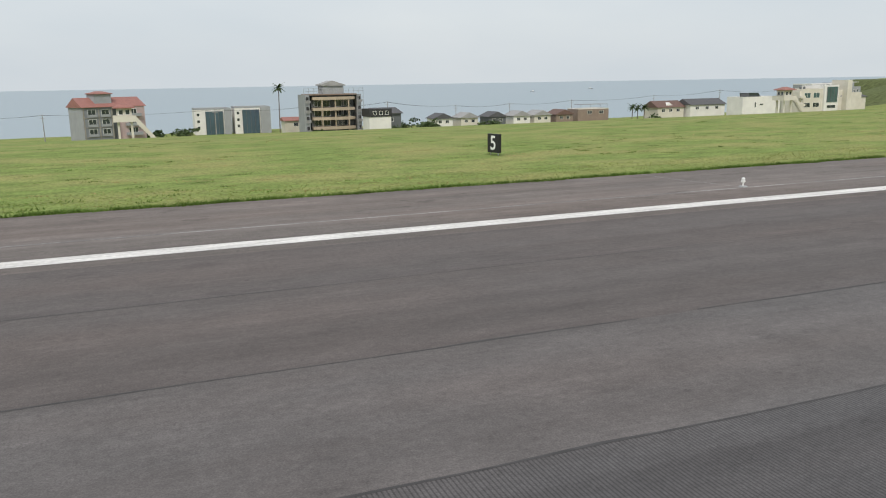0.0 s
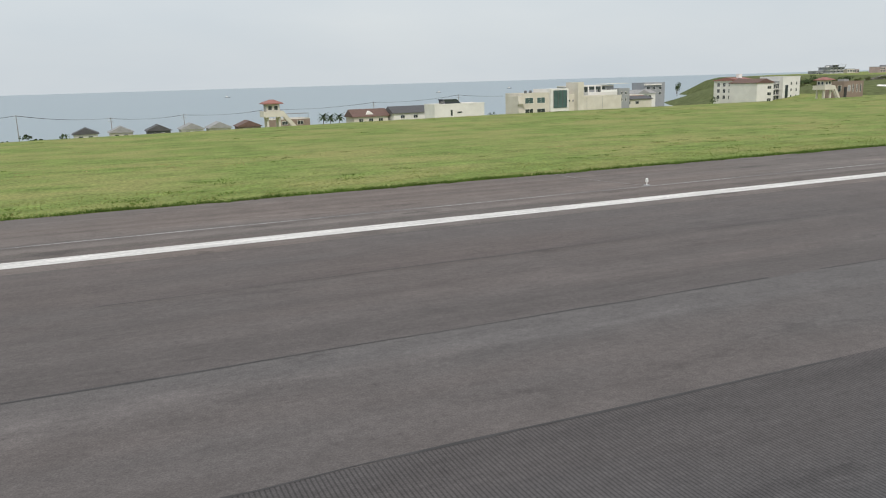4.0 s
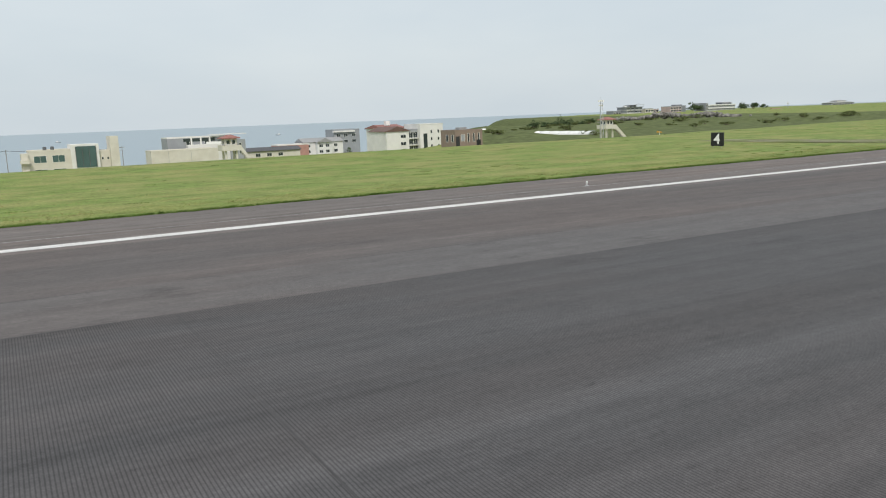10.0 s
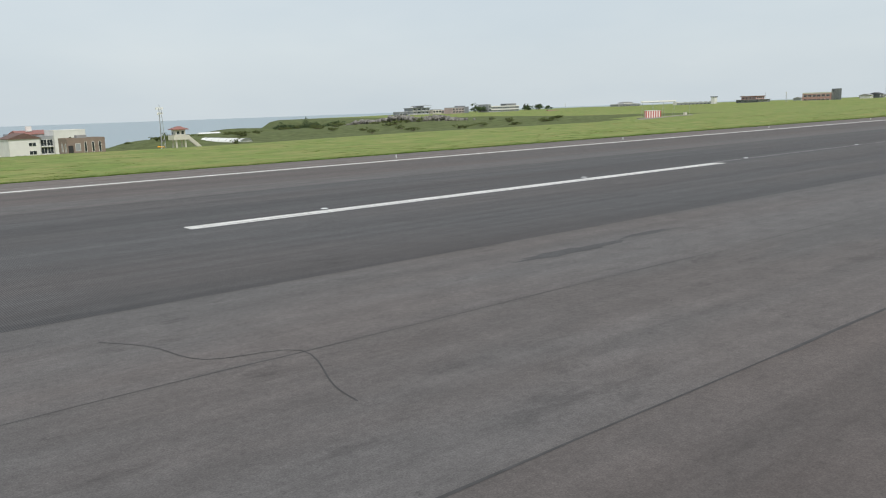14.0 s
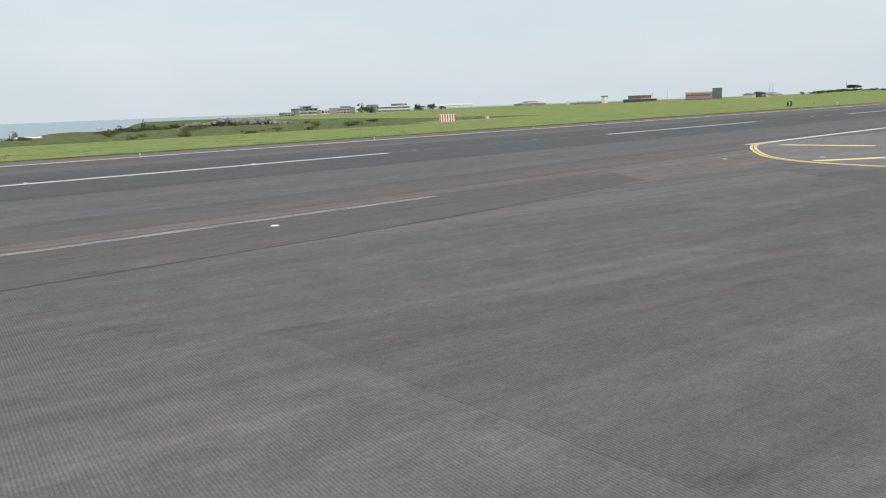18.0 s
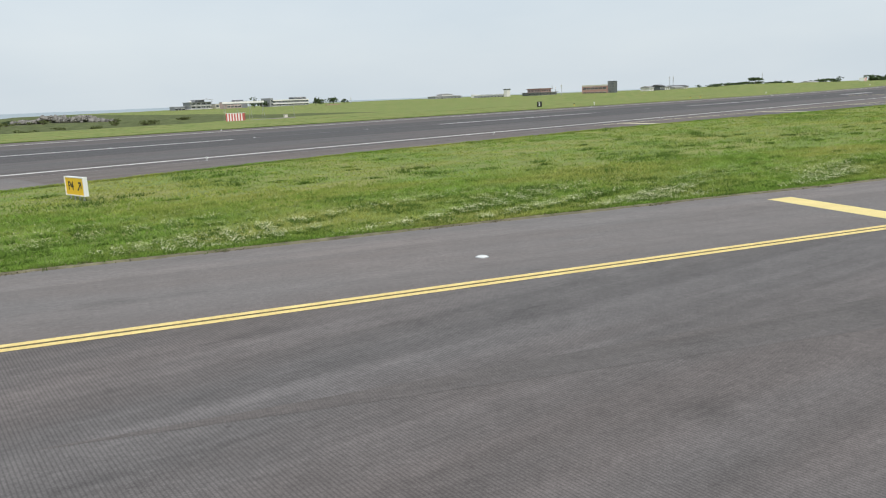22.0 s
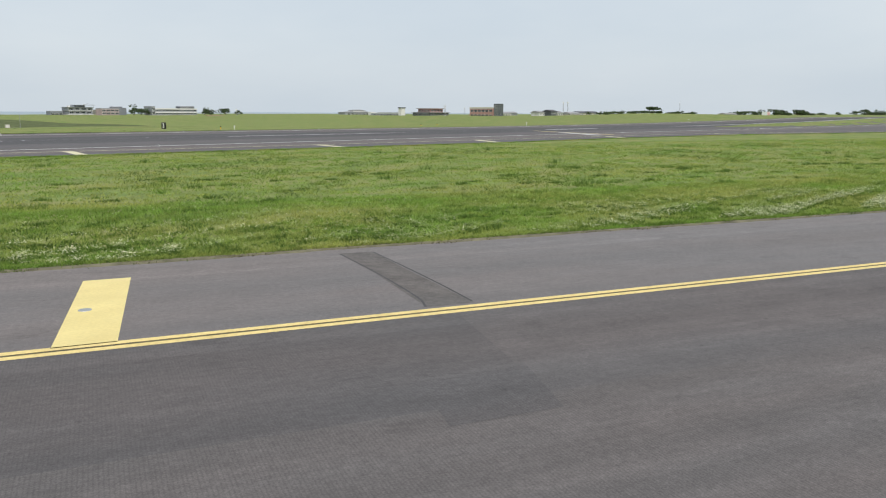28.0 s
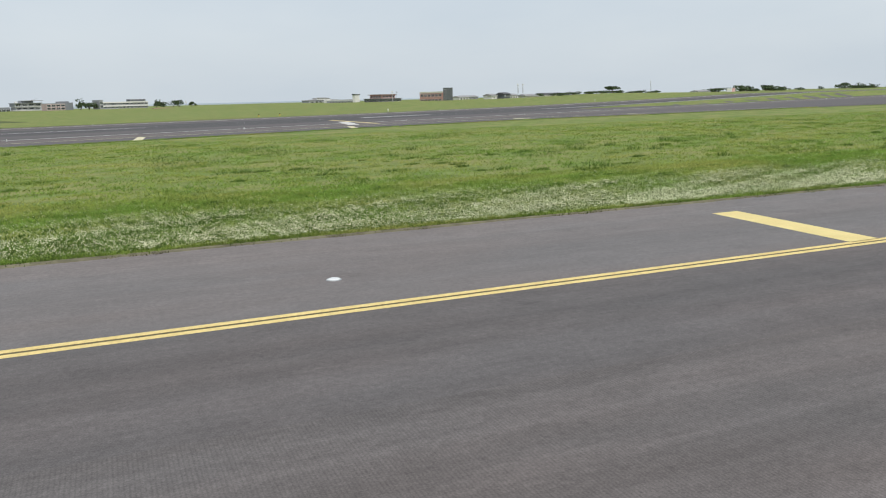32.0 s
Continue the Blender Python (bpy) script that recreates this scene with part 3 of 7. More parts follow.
marking("edge_line", band(X_W, X_E, 23.88, 24.62), WHITE_PAINT, "broad white runway edge line")
marking("edge_line", band(470.5, X_E, -24.62, -23.88), WHITE_PAINT, "broad white runway edge line on the exit side")
marking("thin_line", band(X_W, X_E, 26.6, 26.72), WORN_WHITE, "thin worn white line on the shoulder")
for k in range(-12, 36):
    a = 287.6 + 65.8 * k
    if 690 < a < 1000:
        continue
    if 680 < a < 690:
        marking("centre_line_dash", band(695, 713.5, -0.95, 0.95), WHITE_PAINT, "broad bright white bar on the runway")
        continue
    marking("centre_line_dash", band(a, a + 34.4, -0.42, 0.42), WHITE_PAINT, "thick white centre line dash on the runway")
    marking("old_paint_edge", band(a + 0.5, a + 34.0, -0.16, -0.1, MARK + 0.002), WORN_WHITE, "grey gap between two coats of the centre line")
marking("thin_line", band(388, X_E, 0.52, 0.66), WORN_WHITE, "thin pale line beside the runway centre line")
marking("centre_line_dash", band(752, 1000, -0.6, 0.6), WHITE_PAINT, "long white line along the rising end of the runway")
marking("worn_line", band(352, 434, -29.12, -28.64), WORN_WHITE, "faded white line worn by tyres")
marking("thin_line", band(445, 468, -28.95, -28.8), WORN_WHITE, "thin faded white line")
marking("thin_line", band(470, 900, -27.1, -26.98), WORN_WHITE, "thin faded white line")

ARC = smooth_line([(474.5, -24.6), (469.5, -25.3), (462.2, -29.4), (458.4, -32.5), (456.2, -35.8), (454.9, -40.5), (454.8, -45.0), (456.0, -49.0), (457.7, -52.3), (460.3, -55.1), (463.6, -57.8), (470.5, -61.4), (480.5, -65.5), (500.0, yellow_line(500))], 6)


def shifted(line, d):
    out = []
    for i, p in enumerate(line):
        a, b = Vector(line[max(i - 1, 0)]), Vector(line[min(i + 1, len(line) - 1)])
        t = (b - a).normalized()
        out.append((p[0] - t.y * d, p[1] + t.x * d))
    return out


FULL_LINE = ARC + [(x, yellow_line(x)) for x in range(510, 1010, 10)]
for d in (-0.145, 0.145):
    marking("taxi_edge_line", ribbon(shifted(FULL_LINE, d), 0.19, MARK), YELLOW_PAINT, "yellow stripe of the double taxiway edge line")


marking("line_gap", ribbon(FULL_LINE, 0.12, MARK - 0.001), LINE_GAP, "dark olive gap between the two yellow stripes")
structure(mesh_object("exit_shoulder", flat([(540, -33.0), (560, -33.0), (720, -33.0), (900, -33.0), (900, -106.0), (760, -63.0), (717, -53.2), (694, -46.2), (660, -42.6), (631, -42.4), (607, -40.2), (581, -38.0), (560, -34.8)], 0.0024), ASPHALT_PALE), "grey asphalt of the widening shoulder and the next exit")
rim = [p for p in ARC if p[1] > -66 and p[0] < 478.5]
inner = rim + [(478.5, taxi_grass_edge(478.5) - 0.3)] + [p for p in reversed(isl) if p[0] < 490] + [(489.5, -27.3)]
marking("exit_shoulder", flat(inner, 0.0028), ASPHALT_TAXI_PALE, "paler asphalt between the double line and the grass island")


outer = [p for p in ARC if p[1] <= -60 and p[0] >= 475.0] + [(1300, yellow_line(1300)), (1300, taxi_grass_edge(1300)), (475.0, taxi_grass_edge(475.0) - 0.2)]
marking("taxiway_shoulder", flat(outer, 0.0034), ASPHALT_TAXI_PALE, "pale grey taxiway shoulder between the line and the grass")


structure(mesh_object("taxiway_shoulder", flat([(478, taxi_grass_edge(478) - 2.4), (1300, taxi_grass_edge(1300) - 2.4), (1300, taxi_grass_edge(1300) + 0.02), (478, taxi_grass_edge(478) + 0.02)], 0.0045), ASPHALT_TAXI_EDGE), "paler outer strip of the taxiway shoulder along the turf")


def cross_bar(p, q, width, mat=YELLOW_PALE):
    marking("cross_bar", ribbon([p, q], width, MARK), mat, "broad pale yellow bar painted across the taxiway shoulder")


NX, NY = math.sin(math.atan(YL_SLOPE)), math.cos(math.atan(YL_SLOPE))
for x in (469.75, 500.05, 529.95, 558.75, 587.5, 617.0, 646.2):
    y = yellow_line(x)
    bm = bmesh.new()
    bm.faces.new([bm.verts.new((x + a, y + b, MARK)) for a, b in ((-0.46, 0.38), (0.51, 0.01), (2.95, 5.05), (1.98, 5.42))])
    marking("cross_bar", bm, YELLOW_PALE, "broad pale yellow bar painted across the taxiway shoulder")
cross_bar((683.0, -6.0), (673.5, -31.0), 0.9)
cross_bar((457.3, -35.2), (462.4, -38.9), 0.85)
cross_bar((470.8, -26.7), (470.9, -33.4), 0.95)
cross_bar((457.3, -51.0), (462.3, -47.2), 1.0)
for p, q in (((553.0, -27.4), (551.4, -33.4)), ((582.2, -29.6), (580.8, -37.4)), ((609.2, -32.4), (607.8, -39.6)), ((635.2, -34.0), (631.2, -41.8)), ((664.9, -35.0), (660.4, -42.0)), ((696.2, -38.4), (693.0, -45.6)), ((718.2, -46.8), (715.8, -52.6))):
    cross_bar(p, q, 0.95, YELLOW_FADED)
marking("taxi_edge_line", ribbon(smooth_line([(548, -27.6), (577, -29.8), (602, -32.4), (640, -34.0), (690, -37.4), (716, -44.0), (760, -57.0)], 6), 0.3, MARK), YELLOW_FADED, "pale line along the widening runway shoulder")
# wedge of turf between the rising runway and the next exit
bm = bmesh.new()
last = None
for x in range(754, 1000, 6):
    u = ramp01(x, 754, 800)
    ys = (-13.0 - 7.5 * u, -11.1, -9.0 + 6.6 * u)
    now = [bm.verts.new((x, y, runway_rise(x, y) + 0.02)) for y in ys]
    for i in range(2 if last else 0):
        bm.faces.new((last[i], now[i], now[i + 1], last[i + 1]))
    last = now
structure(mesh_object("turf_wedge", bm, GRASS_GROUND), "wedge of green turf beside the far end of the runway")
marking("cross_bar", ribbon([(677.5, -17.0), (668.5, -31.5)], 1.7, MARK + 0.001), WHITE_PAINT, "broad white bar across the runway edge")
# holding line across the taxiway: two broken lines and two solid ones
for k in range(9):
    for hx, hy in ((541.45, -90.05), (542.15, -90.3)):
        marking("holding_dash", ribbon([(hx - 0.8 * k, hy - 1.75 * k), (hx - 0.38 - 0.8 * k, hy - 0.86 - 1.75 * k)], 0.33, MARK + 0.002), YELLOW_PALE, "short pale yellow dash of the holding line")
for hx, hy in ((543.0, -89.8), (543.7, -90.1)):
    marking("holding_line", ribbon([(hx, hy), (hx - 7.4, hy - 16.2)], 0.33, MARK + 0.002), YELLOW_PALE, "solid pale yellow holding line across the taxiway")

# tar seams
def seam(y, a, b, width=0.07, gap=0.12):
    """A ragged tar joint that wanders and breaks off now and then."""
    r = random.Random(int(y * 100) + 7)
    x = a
    bm = bmesh.new()
    last = None
    while x < b:
        w = width * r.uniform(0.3, 0.95)
        c = y + r.uniform(-0.03, 0.03)
        now = (bm.verts.new((x, c - w / 2, 0.0032)), bm.verts.new((x, c + w / 2, 0.0032)))
        if last and r.random() > gap:
            bm.faces.new((last[0], now[0], now[1], last[1]))
        last = now
        x += r.uniform(0.7, 2.2)
    marking("pavement_seam", bm, SEAM, "dark ragged tar seam along the pavement")


for y, a, b, w in ((14.85, -120, 330, 0.07), (11.1, -120, 800, 0.08), (-11.1, 250, 800, 0.07), (-21.9, 250, 470, 0.08), (-31.2, 300, 462, 0.17), (19.3, -120, 420, 0.05), (-16.4, 300, 470, 0.04)):
    seam(y, a, b, w)
marking("pavement_seam", ribbon(smooth_line([(370, -35.6), (387.6, -35.0), (397, -34.6), (415, -34.5), (430, -34.3), (444, -32.8)], 5), 0.15, 0.005), SEAM, "dark tar seam along the pavement")
marking("pavement_seam", ribbon([(388.4, -31.2), (388.1, -28.9)], 0.1, 0.005), SEAM, "short tar seam across the pavement")
marking("asphalt_patch", flat([(388.2, -28.5), (447, -28.3), (444, -32.6), (430, -34.2), (397, -34.5), (388.4, -34.9)], 0.0025), ASPHALT_SIDE, "brownish grey asphalt strip")
marking("asphalt_patch", flat([(454.62, -46.9), (455.75, -49.2), (457.45, -52.5), (460.1, -55.35), (463.4, -58.05), (469.0, -60.95), (465.4, -59.5), (461.1, -58.1), (458.1, -56.85), (456.1, -55.75), (455.3, -55.32), (455.1, -54.2), (454.9, -51.3), (454.55, -48.2)], 0.0045), ASPHALT_WEDGE, "pale coarse asphalt wedge beside the double line")
marking("asphalt_patch", flat([(447.4, -51.8), (445.5, -44.0), (451.9, -35.1), (453.8, -41.8), (454.5, -48.2), (454.9, -51.3), (455.3, -55.3), (451.3, -53.4)], 0.0022), ASPHALT_TAXI_DARK, "darker asphalt patch beside the pale wedge")
marking("asphalt_patch", flat([(561.6, -100.9), (563.4, -101.4), (562.3, -103.0), (560.7, -102.4)], 0.0054), ASPHALT_TAXI_DARK, "small dark asphalt repair")
# tone lanes on the exit
for poly in (((430, -43.6), (441.0, -42.8), (453.4, -42.5), (454.4, -46.4), (448.0, -47.9), (443.4, -48.4), (437.4, -47.6), (430, -46.2)),
             ((436, -48.5), (446.4, -49.7), (453.2, -51.4), (452.0, -53.6), (447.9, -52.4), (443.2, -50.4), (437, -49.4)),
             ((418, -42.5), (430.4, -46.7), (434.0, -49.9), (438.8, -53.5), (442.0, -55.1), (455.0, -61.6), (470.0, -67.8), (470.0, -73.0), (440.0, -61.5), (418.0, -52.0))):
    marking("asphalt_patch", flat(list(poly), 0.0026), ASPHALT_EXIT_DARK, "slightly darker asphalt lane on the exit")
marking("pavement_seam", ribbon(smooth_line([(434.5, -28.3), (438.7, -29.3), (441.2, -30.8), (443.4, -32.6)], 5), 0.11, 0.0048), SEAM, "dark tar seam along the edge of a patch")
marking("pavement_seam", ribbon([(443.4, -32.6), (443.2, -30.8), (442.7, -28.4)], 0.04, 0.0048), SEAM, "thin tar seam across the end of a patch")
marking("pavement_seam", ribbon(smooth_line([(399.2, -29.6), (398.9, -30.4), (398.7, -31.2), (398.5, -31.8)], 4), 0.06, 0.005), SEAM, "short wandering crack across a seam")
# joints and conduits across the pavement
for a, b in (((267.4, -11.0), (267.5, 11.0)), ((96.0, 14.9), (96.1, 23.8))):
    marking("pavement_seam", ribbon([a, b], 0.028, 0.0034), SEAM, "thin joint across the runway")
for k in (0, 4, 11):
    x = 20.8 + 30.1 * k
    marking("conduit_line", ribbon([(x - 0.1, 26.85), (x - 0.8, 30.0), (x - 0.9, 31.9)], 0.06, 0.0034), WORN_WHITE, "pale filled cable slot across the shoulder")
marking("pavement_seam", ribbon(smooth_line([(346.6, -13.2), (347.2, -14.2), (347.6, -15.6), (349.0, -16.3), (348.5, -18.2), (348.4, -19.0)], 5), 0.028, 0.0046), SEAM, "wandering crack in the asphalt")
# resurfaced trench and patches on the taxiway
marking("asphalt_patch", flat([(567.2, -91.6), (568.1, -92.0), (567.2, -94.3), (565.75, -98.1), (564.75, -97.75), (566.2, -94.4)], 0.0054), ASPHALT_TRENCH, "dark coarse asphalt trench patch")
for line in (((567.25, -91.7), (566.3, -94.4), (565.2, -96.9), (564.75, -97.7)), ((568.05, -92.05), (567.3, -94.1), (566.5, -96.4), (565.85, -98.0))):
    marking("pavement_seam", ribbon(smooth_line([(a + 0.05 * math.sin(9 * b), b) for a, b in line], 6), 0.05, 0.0058), SEAM, "thin dark joint along the trench patch")
marking("pavement_seam", ribbon(smooth_line([(536.9, -84.9), (536.55, -85.45), (536.4, -85.9), (536.35, -86.4), (537.0, -86.5), (538.0, -86.85)], 5), 0.045, 0.0056), SEAM, "thin crack in the shoulder asphalt")
marking("pavement_seam", ribbon(smooth_line([(538.0, -86.75), (538.5, -87.0), (538.65, -87.25), (538.75, -87.55)], 5), 0.035, 0.0056), SEAM, "thin crack in the shoulder asphalt")
# rubber smears and oil stains


def stain(x, y, rx, ry, seed):
    """A ragged dark blot on the asphalt."""
    r = random.Random(seed)
    pts = []
    for i in range(22):
        a = 2 * math.pi * i / 22
        k = r.uniform(0.55, 1.15)
        pts.append((x + rx * k * math.cos(a), y + ry * k * math.sin(a)))
    marking("oil_stain", flat(pts, 0.0043), ASPHALT_DARK, "ragged dark stain on the asphalt")


for i, (x, y, rx, ry) in enumerate(((97.0, 12.1, 0.22, 0.14), (98.5, 11.8, 0.16, 0.1), (100.9, 12.7, 0.2, 0.12), (328.8, -12.85, 0.75, 0.16), (329.9, -12.7, 0.5, 0.12), (327.6, -12.95, 0.3, 0.1), (358.9, -13.5, 2.2, 0.35), (362.5, -13.2, 1.6, 0.22), (86.0, 13.4, 0.3, 0.1), (205.0, 16.3, 1.2, 0.14), (232.0, 13.6, 1.8, 0.16))):
    stain(x, y, rx, ry, i)
# skid marks
for trail in (((405.8, -27.7), (407.4, -26.95), (408.9, -26.1), (410.4, -24.5), (411.5, -21.8), (412.2, -18.4), (411.4, -16.6)), ((409.6, -28.1), (411.1, -26.9), (412.4, -25.4), (413.2, -23.0), (414.2, -19.1), (413.7, -15.9))):
    for d in (0.0, 0.75):
        marking("skid_mark", ribbon([(a + d * 0.8, b + d * 0.35) for a, b in smooth_line(list(trail), 5)], 0.24 - 0.1 * d, 0.0033 + 0.0006 * d), RUBBER, "curved dark tyre mark on the asphalt")

# ------------------------------------------------------------------ lights and signs
def edge_light(x, y):
    e = empty("runway_edge_light", x, y, 0)
    part("base_plate", lathe([(0.2, 0.0), (0.2, 0.02), (0.16, 0.035)], 16), STEEL, e)
    part("stem", lathe([(0.035, 0.03), (0.035, 0.2), (0.05, 0.21)], 10), WHITE_METAL, e)
    part("collar", lathe([(0.08, 0.2), (0.1, 0.23), (0.1, 0.28), (0.085, 0.29)], 14), WHITE_METAL, e)
    part("lens", lathe([(0.085, 0.29), (0.088, 0.36), (0.07, 0.41), (0.03, 0.43)], 14), LENS_GLASS, e, "clear dome lens", True)
    return tagged(e, "small white raised runway edge light on a short stem", "runway light", "runway edge lights")


first = edge_light(20.8, 26.9)
first.scale = (0.78, 0.78, 0.78)
for k in range(-6, 36):
    if k:
        copy_thing(first, pose(20.8 + 30.1 * k, 26.9, runway_rise(20.8 + 30.1 * k, 26.9)) @ Matrix.Scale(0.78, 4))
for k in range(16, 32):
    copy_thing(first, pose(20.8 + 30.1 * k, -26.9, 0) @ Matrix.Scale(0.78, 4))


def flush_light(x, y):
    e = empty("inset_light", x, y, 0.004)
    part("ring", lathe([(0.17, 0.0), (0.16, 0.012), (0.12, 0.02)], 20), STEEL, e)
    part("lens", lathe([(0.145, 0.016), (0.11, 0.03), (0.05, 0.034)], 16), LENS_GLASS, e)
    return tagged(e, "flat round white inset light in the asphalt", "inset light", "inset pavement lights")


flush = flush_light(465.3, -55.6)
for x, y in ((489.3, -66.3), (513.8, -75.9), (537.4, -84.9), (582.35, -102.5), (605.3, -111.1), (628.5, -120.6), (391.0, -32.4), (424.9, -30.7), (457.7, -46.2), (460.0, -34.5), (456.8, -29.9)):
    copy_thing(flush, pose(x, y, 0.004))
for k in range(-4, 30):
    copy_thing(flush, pose(294.4 + 16.3 * k, 0.85, 0.004 + runway_rise(294.4 + 16.3 * k, 0.85)))


cover = tagged(empty("light_cover", 559.7, -93.2, MARK), "small round metal cover set in a yellow bar", "cover")
part("ring", lathe([(0.13, 0.0), (0.125, 0.01), (0.1, 0.012)], 20), STEEL, cover)
part("lid", lathe([(0.095, 0.0), (0.09, 0.008), (0.04, 0.009)], 16), DARK_WALL, cover)


def distance_sign(x, y, digit, size=1.0):
    e = empty("distance_sign", x, y, ground_height(x, y), 12.0)
    part("cabinet", boxed(-0.11, 0.11, -0.62, 0.62, 0.18, 1.42), SIGN_BLACK, e)
    part("rim", boxed(-0.12, 0.12, -0.63, 0.63, 1.42, 1.45), SIGN_BLACK, e)
    for s in (-0.42, 0.42):
        part("leg", tubed((0, s, -0.1), (0, s, 0.2), 0.035), STEEL, e)
    lettering(digit, 1.35, SIGN_WHITE, e, Matrix.Translation((-0.116, 0, 0.8)) @ pose(0, 0, 0, 90, 0, -90), "digit", "white numeral")
    lettering(digit, 1.35, SIGN_WHITE, e, Matrix.Translation((0.116, 0, 0.8)) @ pose(0, 0, 0, 90, 0, 90), "digit", "white numeral")
    e.scale = (size, size, size)
    return tagged(e, f"black runway distance sign with white numeral {digit} in the grass", "sign", "distance signs")


distance_sign(18.6, 43.4, "5", 0.8)
distance_sign(324.7, 47.6, "4")
distance_sign(628.6, 46.5, "3")


def arrow(bm_m, size, parent, mat):
    """A slanted arrow of a shaft and two barbs, drawn in the plane of a sign face."""
    bm = bmesh.new()
    w = size * 0.09
    for (ax, ay), (bx, by) in (((-0.4, -0.4), (0.4, 0.4)), ((0.4, 0.4), (0.4, -0.12)), ((0.4, 0.4), (-0.12, 0.4))):
        a, b = Vector((ax * size, ay * size)), Vector((bx * size, by * size))
        d = (b - a).normalized()
        s = Vector((-d.y, d.x)) * w
        a, b = a - d * w * 0.9, b + d * w * 0.9
        vs = [bm.verts.new((p.x, p.y, 0.0)) for p in (a - s, b - s, b + s, a + s)]
        bm.faces.new(vs)
    ob = part("arrow", bm, mat, parent, "black slanted arrow")
    ob.matrix_local = bm_m
    return ob


def guidance_sign(x, y, turn, panels, height, lift, label, legs):
    """A row of lit sign panels that face local -y; local x runs to the right of the reader."""
    e = empty("guidance_sign", x, y, ground_height(x, y), turn)
    total = sum(w for w, *_ in panels)
    at = -total / 2
    for w, text, point, ground_mat, ink in panels:
        c = at + w / 2
        part("panel", boxed(at + 0.01, at + w - 0.01, -0.07, 0.07, lift, lift + height), ground_mat, e)
        part("frame", boxed(at, at + w, -0.09, 0.09, lift + height, lift + height + 0.05), WHITE_METAL, e)
        part("sill", boxed(at, at + w, -0.09, 0.09, lift - 0.05, lift), WHITE_METAL, e)
        tx = c - (0.2 * w if point == "right" else (-0.2 * w if point == "left" else 0))
        if text:
            lettering(text, height * 0.72, ink, e, Matrix.Translation((tx, -0.076, lift + height / 2)) @ pose(0, 0, 0, 90, 0, 0), "lettering", "bold sign lettering")
        if point == "right":
            arrow(Matrix.Translation((c + 0.27 * w, -0.076, lift + height / 2)) @ pose(0, 0, 0, 90, 0, 0), height * 0.55, e, ink)
        if point == "left":
            arrow(Matrix.Translation((c - 0.28 * w, -0.076, lift + height / 2)) @ pose(0, 0, 0, 90, 0, 0) @ pose(0, 0, 0, 0, 0, 90), height * 0.5, e, ink)
        if point == "down":
            arrow(Matrix.Translation((c + 0.25 * w, -0.076, lift + height / 2)) @ pose(0, 0, 0, 90, 0, 0) @ pose(0, 0, 0, 0, 0, -90), height * 0.5, e, ink)
        at += w
    part("end_cap", boxed(-total / 2 - 0.05, -total / 2, -0.1, 0.1, lift - 0.05, lift + height + 0.05), WHITE_METAL, e)
    part("end_cap", boxed(total / 2, total / 2 + 0.05, -0.1, 0.1, lift - 0.05, lift + height + 0.05), WHITE_METAL, e)
    for i in range(legs):
        lx = -total / 2 + total * (i + 0.5) / legs
        part("leg", tubed((lx, 0, -0.15), (lx, 0, lift), 0.04), STEEL, e)
    return tagged(e, label, "sign")


guidance_sign(487.9, -42.9, -85.0, [(1.75, "P4", "right", SIGN_YELLOW, SIGN_BLACK)], 0.74, 0.26, "yellow taxiway sign with black writing P4 and arrow on short legs", 4)
guidance_sign(547.6, -73.2, -113.0, [(1.05, "P", "left", SIGN_YELLOW, SIGN_BLACK), (0.75, "P5", "", SIGN_BLACK, SIGN_YELLOW), (1.25, "G2", "right", SIGN_YELLOW, SIGN_BLACK), (0.95, "P", "down", SIGN_YELLOW, SIGN_BLACK)], 0.8, 0.1, "long yellow and black taxiway sign with white frame in the grass", 5)
guidance_sign(547.55, -74.2, -113.0, [(0.95, "", "", WHITE_METAL, SIGN_BLACK), (0.95, "", "", WHITE_METAL, SIGN_BLACK), (0.95, "", "", WHITE_METAL, SIGN_BLACK)], 0.84, 0.1, "white backs of a sign row standing behind the yellow sign", 3)


def guard_lamp(bm, c, d, r):
    """One hooded lamp head, opening towards d."""
    c, d = Vector(c), Vector(d).normalized()
    tube(bm, c - d * r * 1.0, c - d * r * 0.2, r * 0.55, r * 1.0, 14)
    tube(bm, c - d * r * 0.2, c + d * r * 1.0, r * 1.0, r * 1.08, 14, False)


def guard_light(x, y, heads, size, junction):
    """Hooded lamps on a slim stem with a round foot; a pair shares a small junction box."""
    e = empty("guard_light", x, y, 0)
    part("base_plate", lathe([(0.22, 0), (0.22, 0.018), (0.08, 0.035)], 18), CREAM_WALL, e)
    part("stem", lathe([(0.05, 0.03), (0.045, 0.1), (0.045, 0.34)], 12), AMBER, e)
    if junction:
        part("junction_box", boxed(-0.1, 0.1, -0.19, 0.19, 0.27, 0.47), AMBER, e)
    for (hx, hy, hz), d in heads:
        bm = bmesh.new()
        guard_lamp(bm, (hx, hy, hz), d, 0.15)
        h = part("lamp_head", bm, AMBER, e, "amber hooded lamp head", True)
        part("lens", tubed(Vector((hx, hy, hz)) - Vector(d).normalized() * 0.04, Vector((hx, hy, hz)), 0.12, 0.12, 14), LENS_GLASS, h)
    e.scale = (size, size, size)
    return tagged(e, "amber pair of hooded guard lamps on a short stem" if junction else "single small amber hooded lamp on a short stem", "guard light", "guard lights")


guard_light(545.95, -86.25, [((0.0, 0.17, 0.62), (0.15, -0.85, 0.4)), ((0.05, -0.17, 0.56), (0.15, -0.85, 0.4))], 0.95, True)
guard_light(545.65, -87.12, [((0.0, 0.0, 0.42), (0.15, -0.95, 0.2))], 0.85, False)


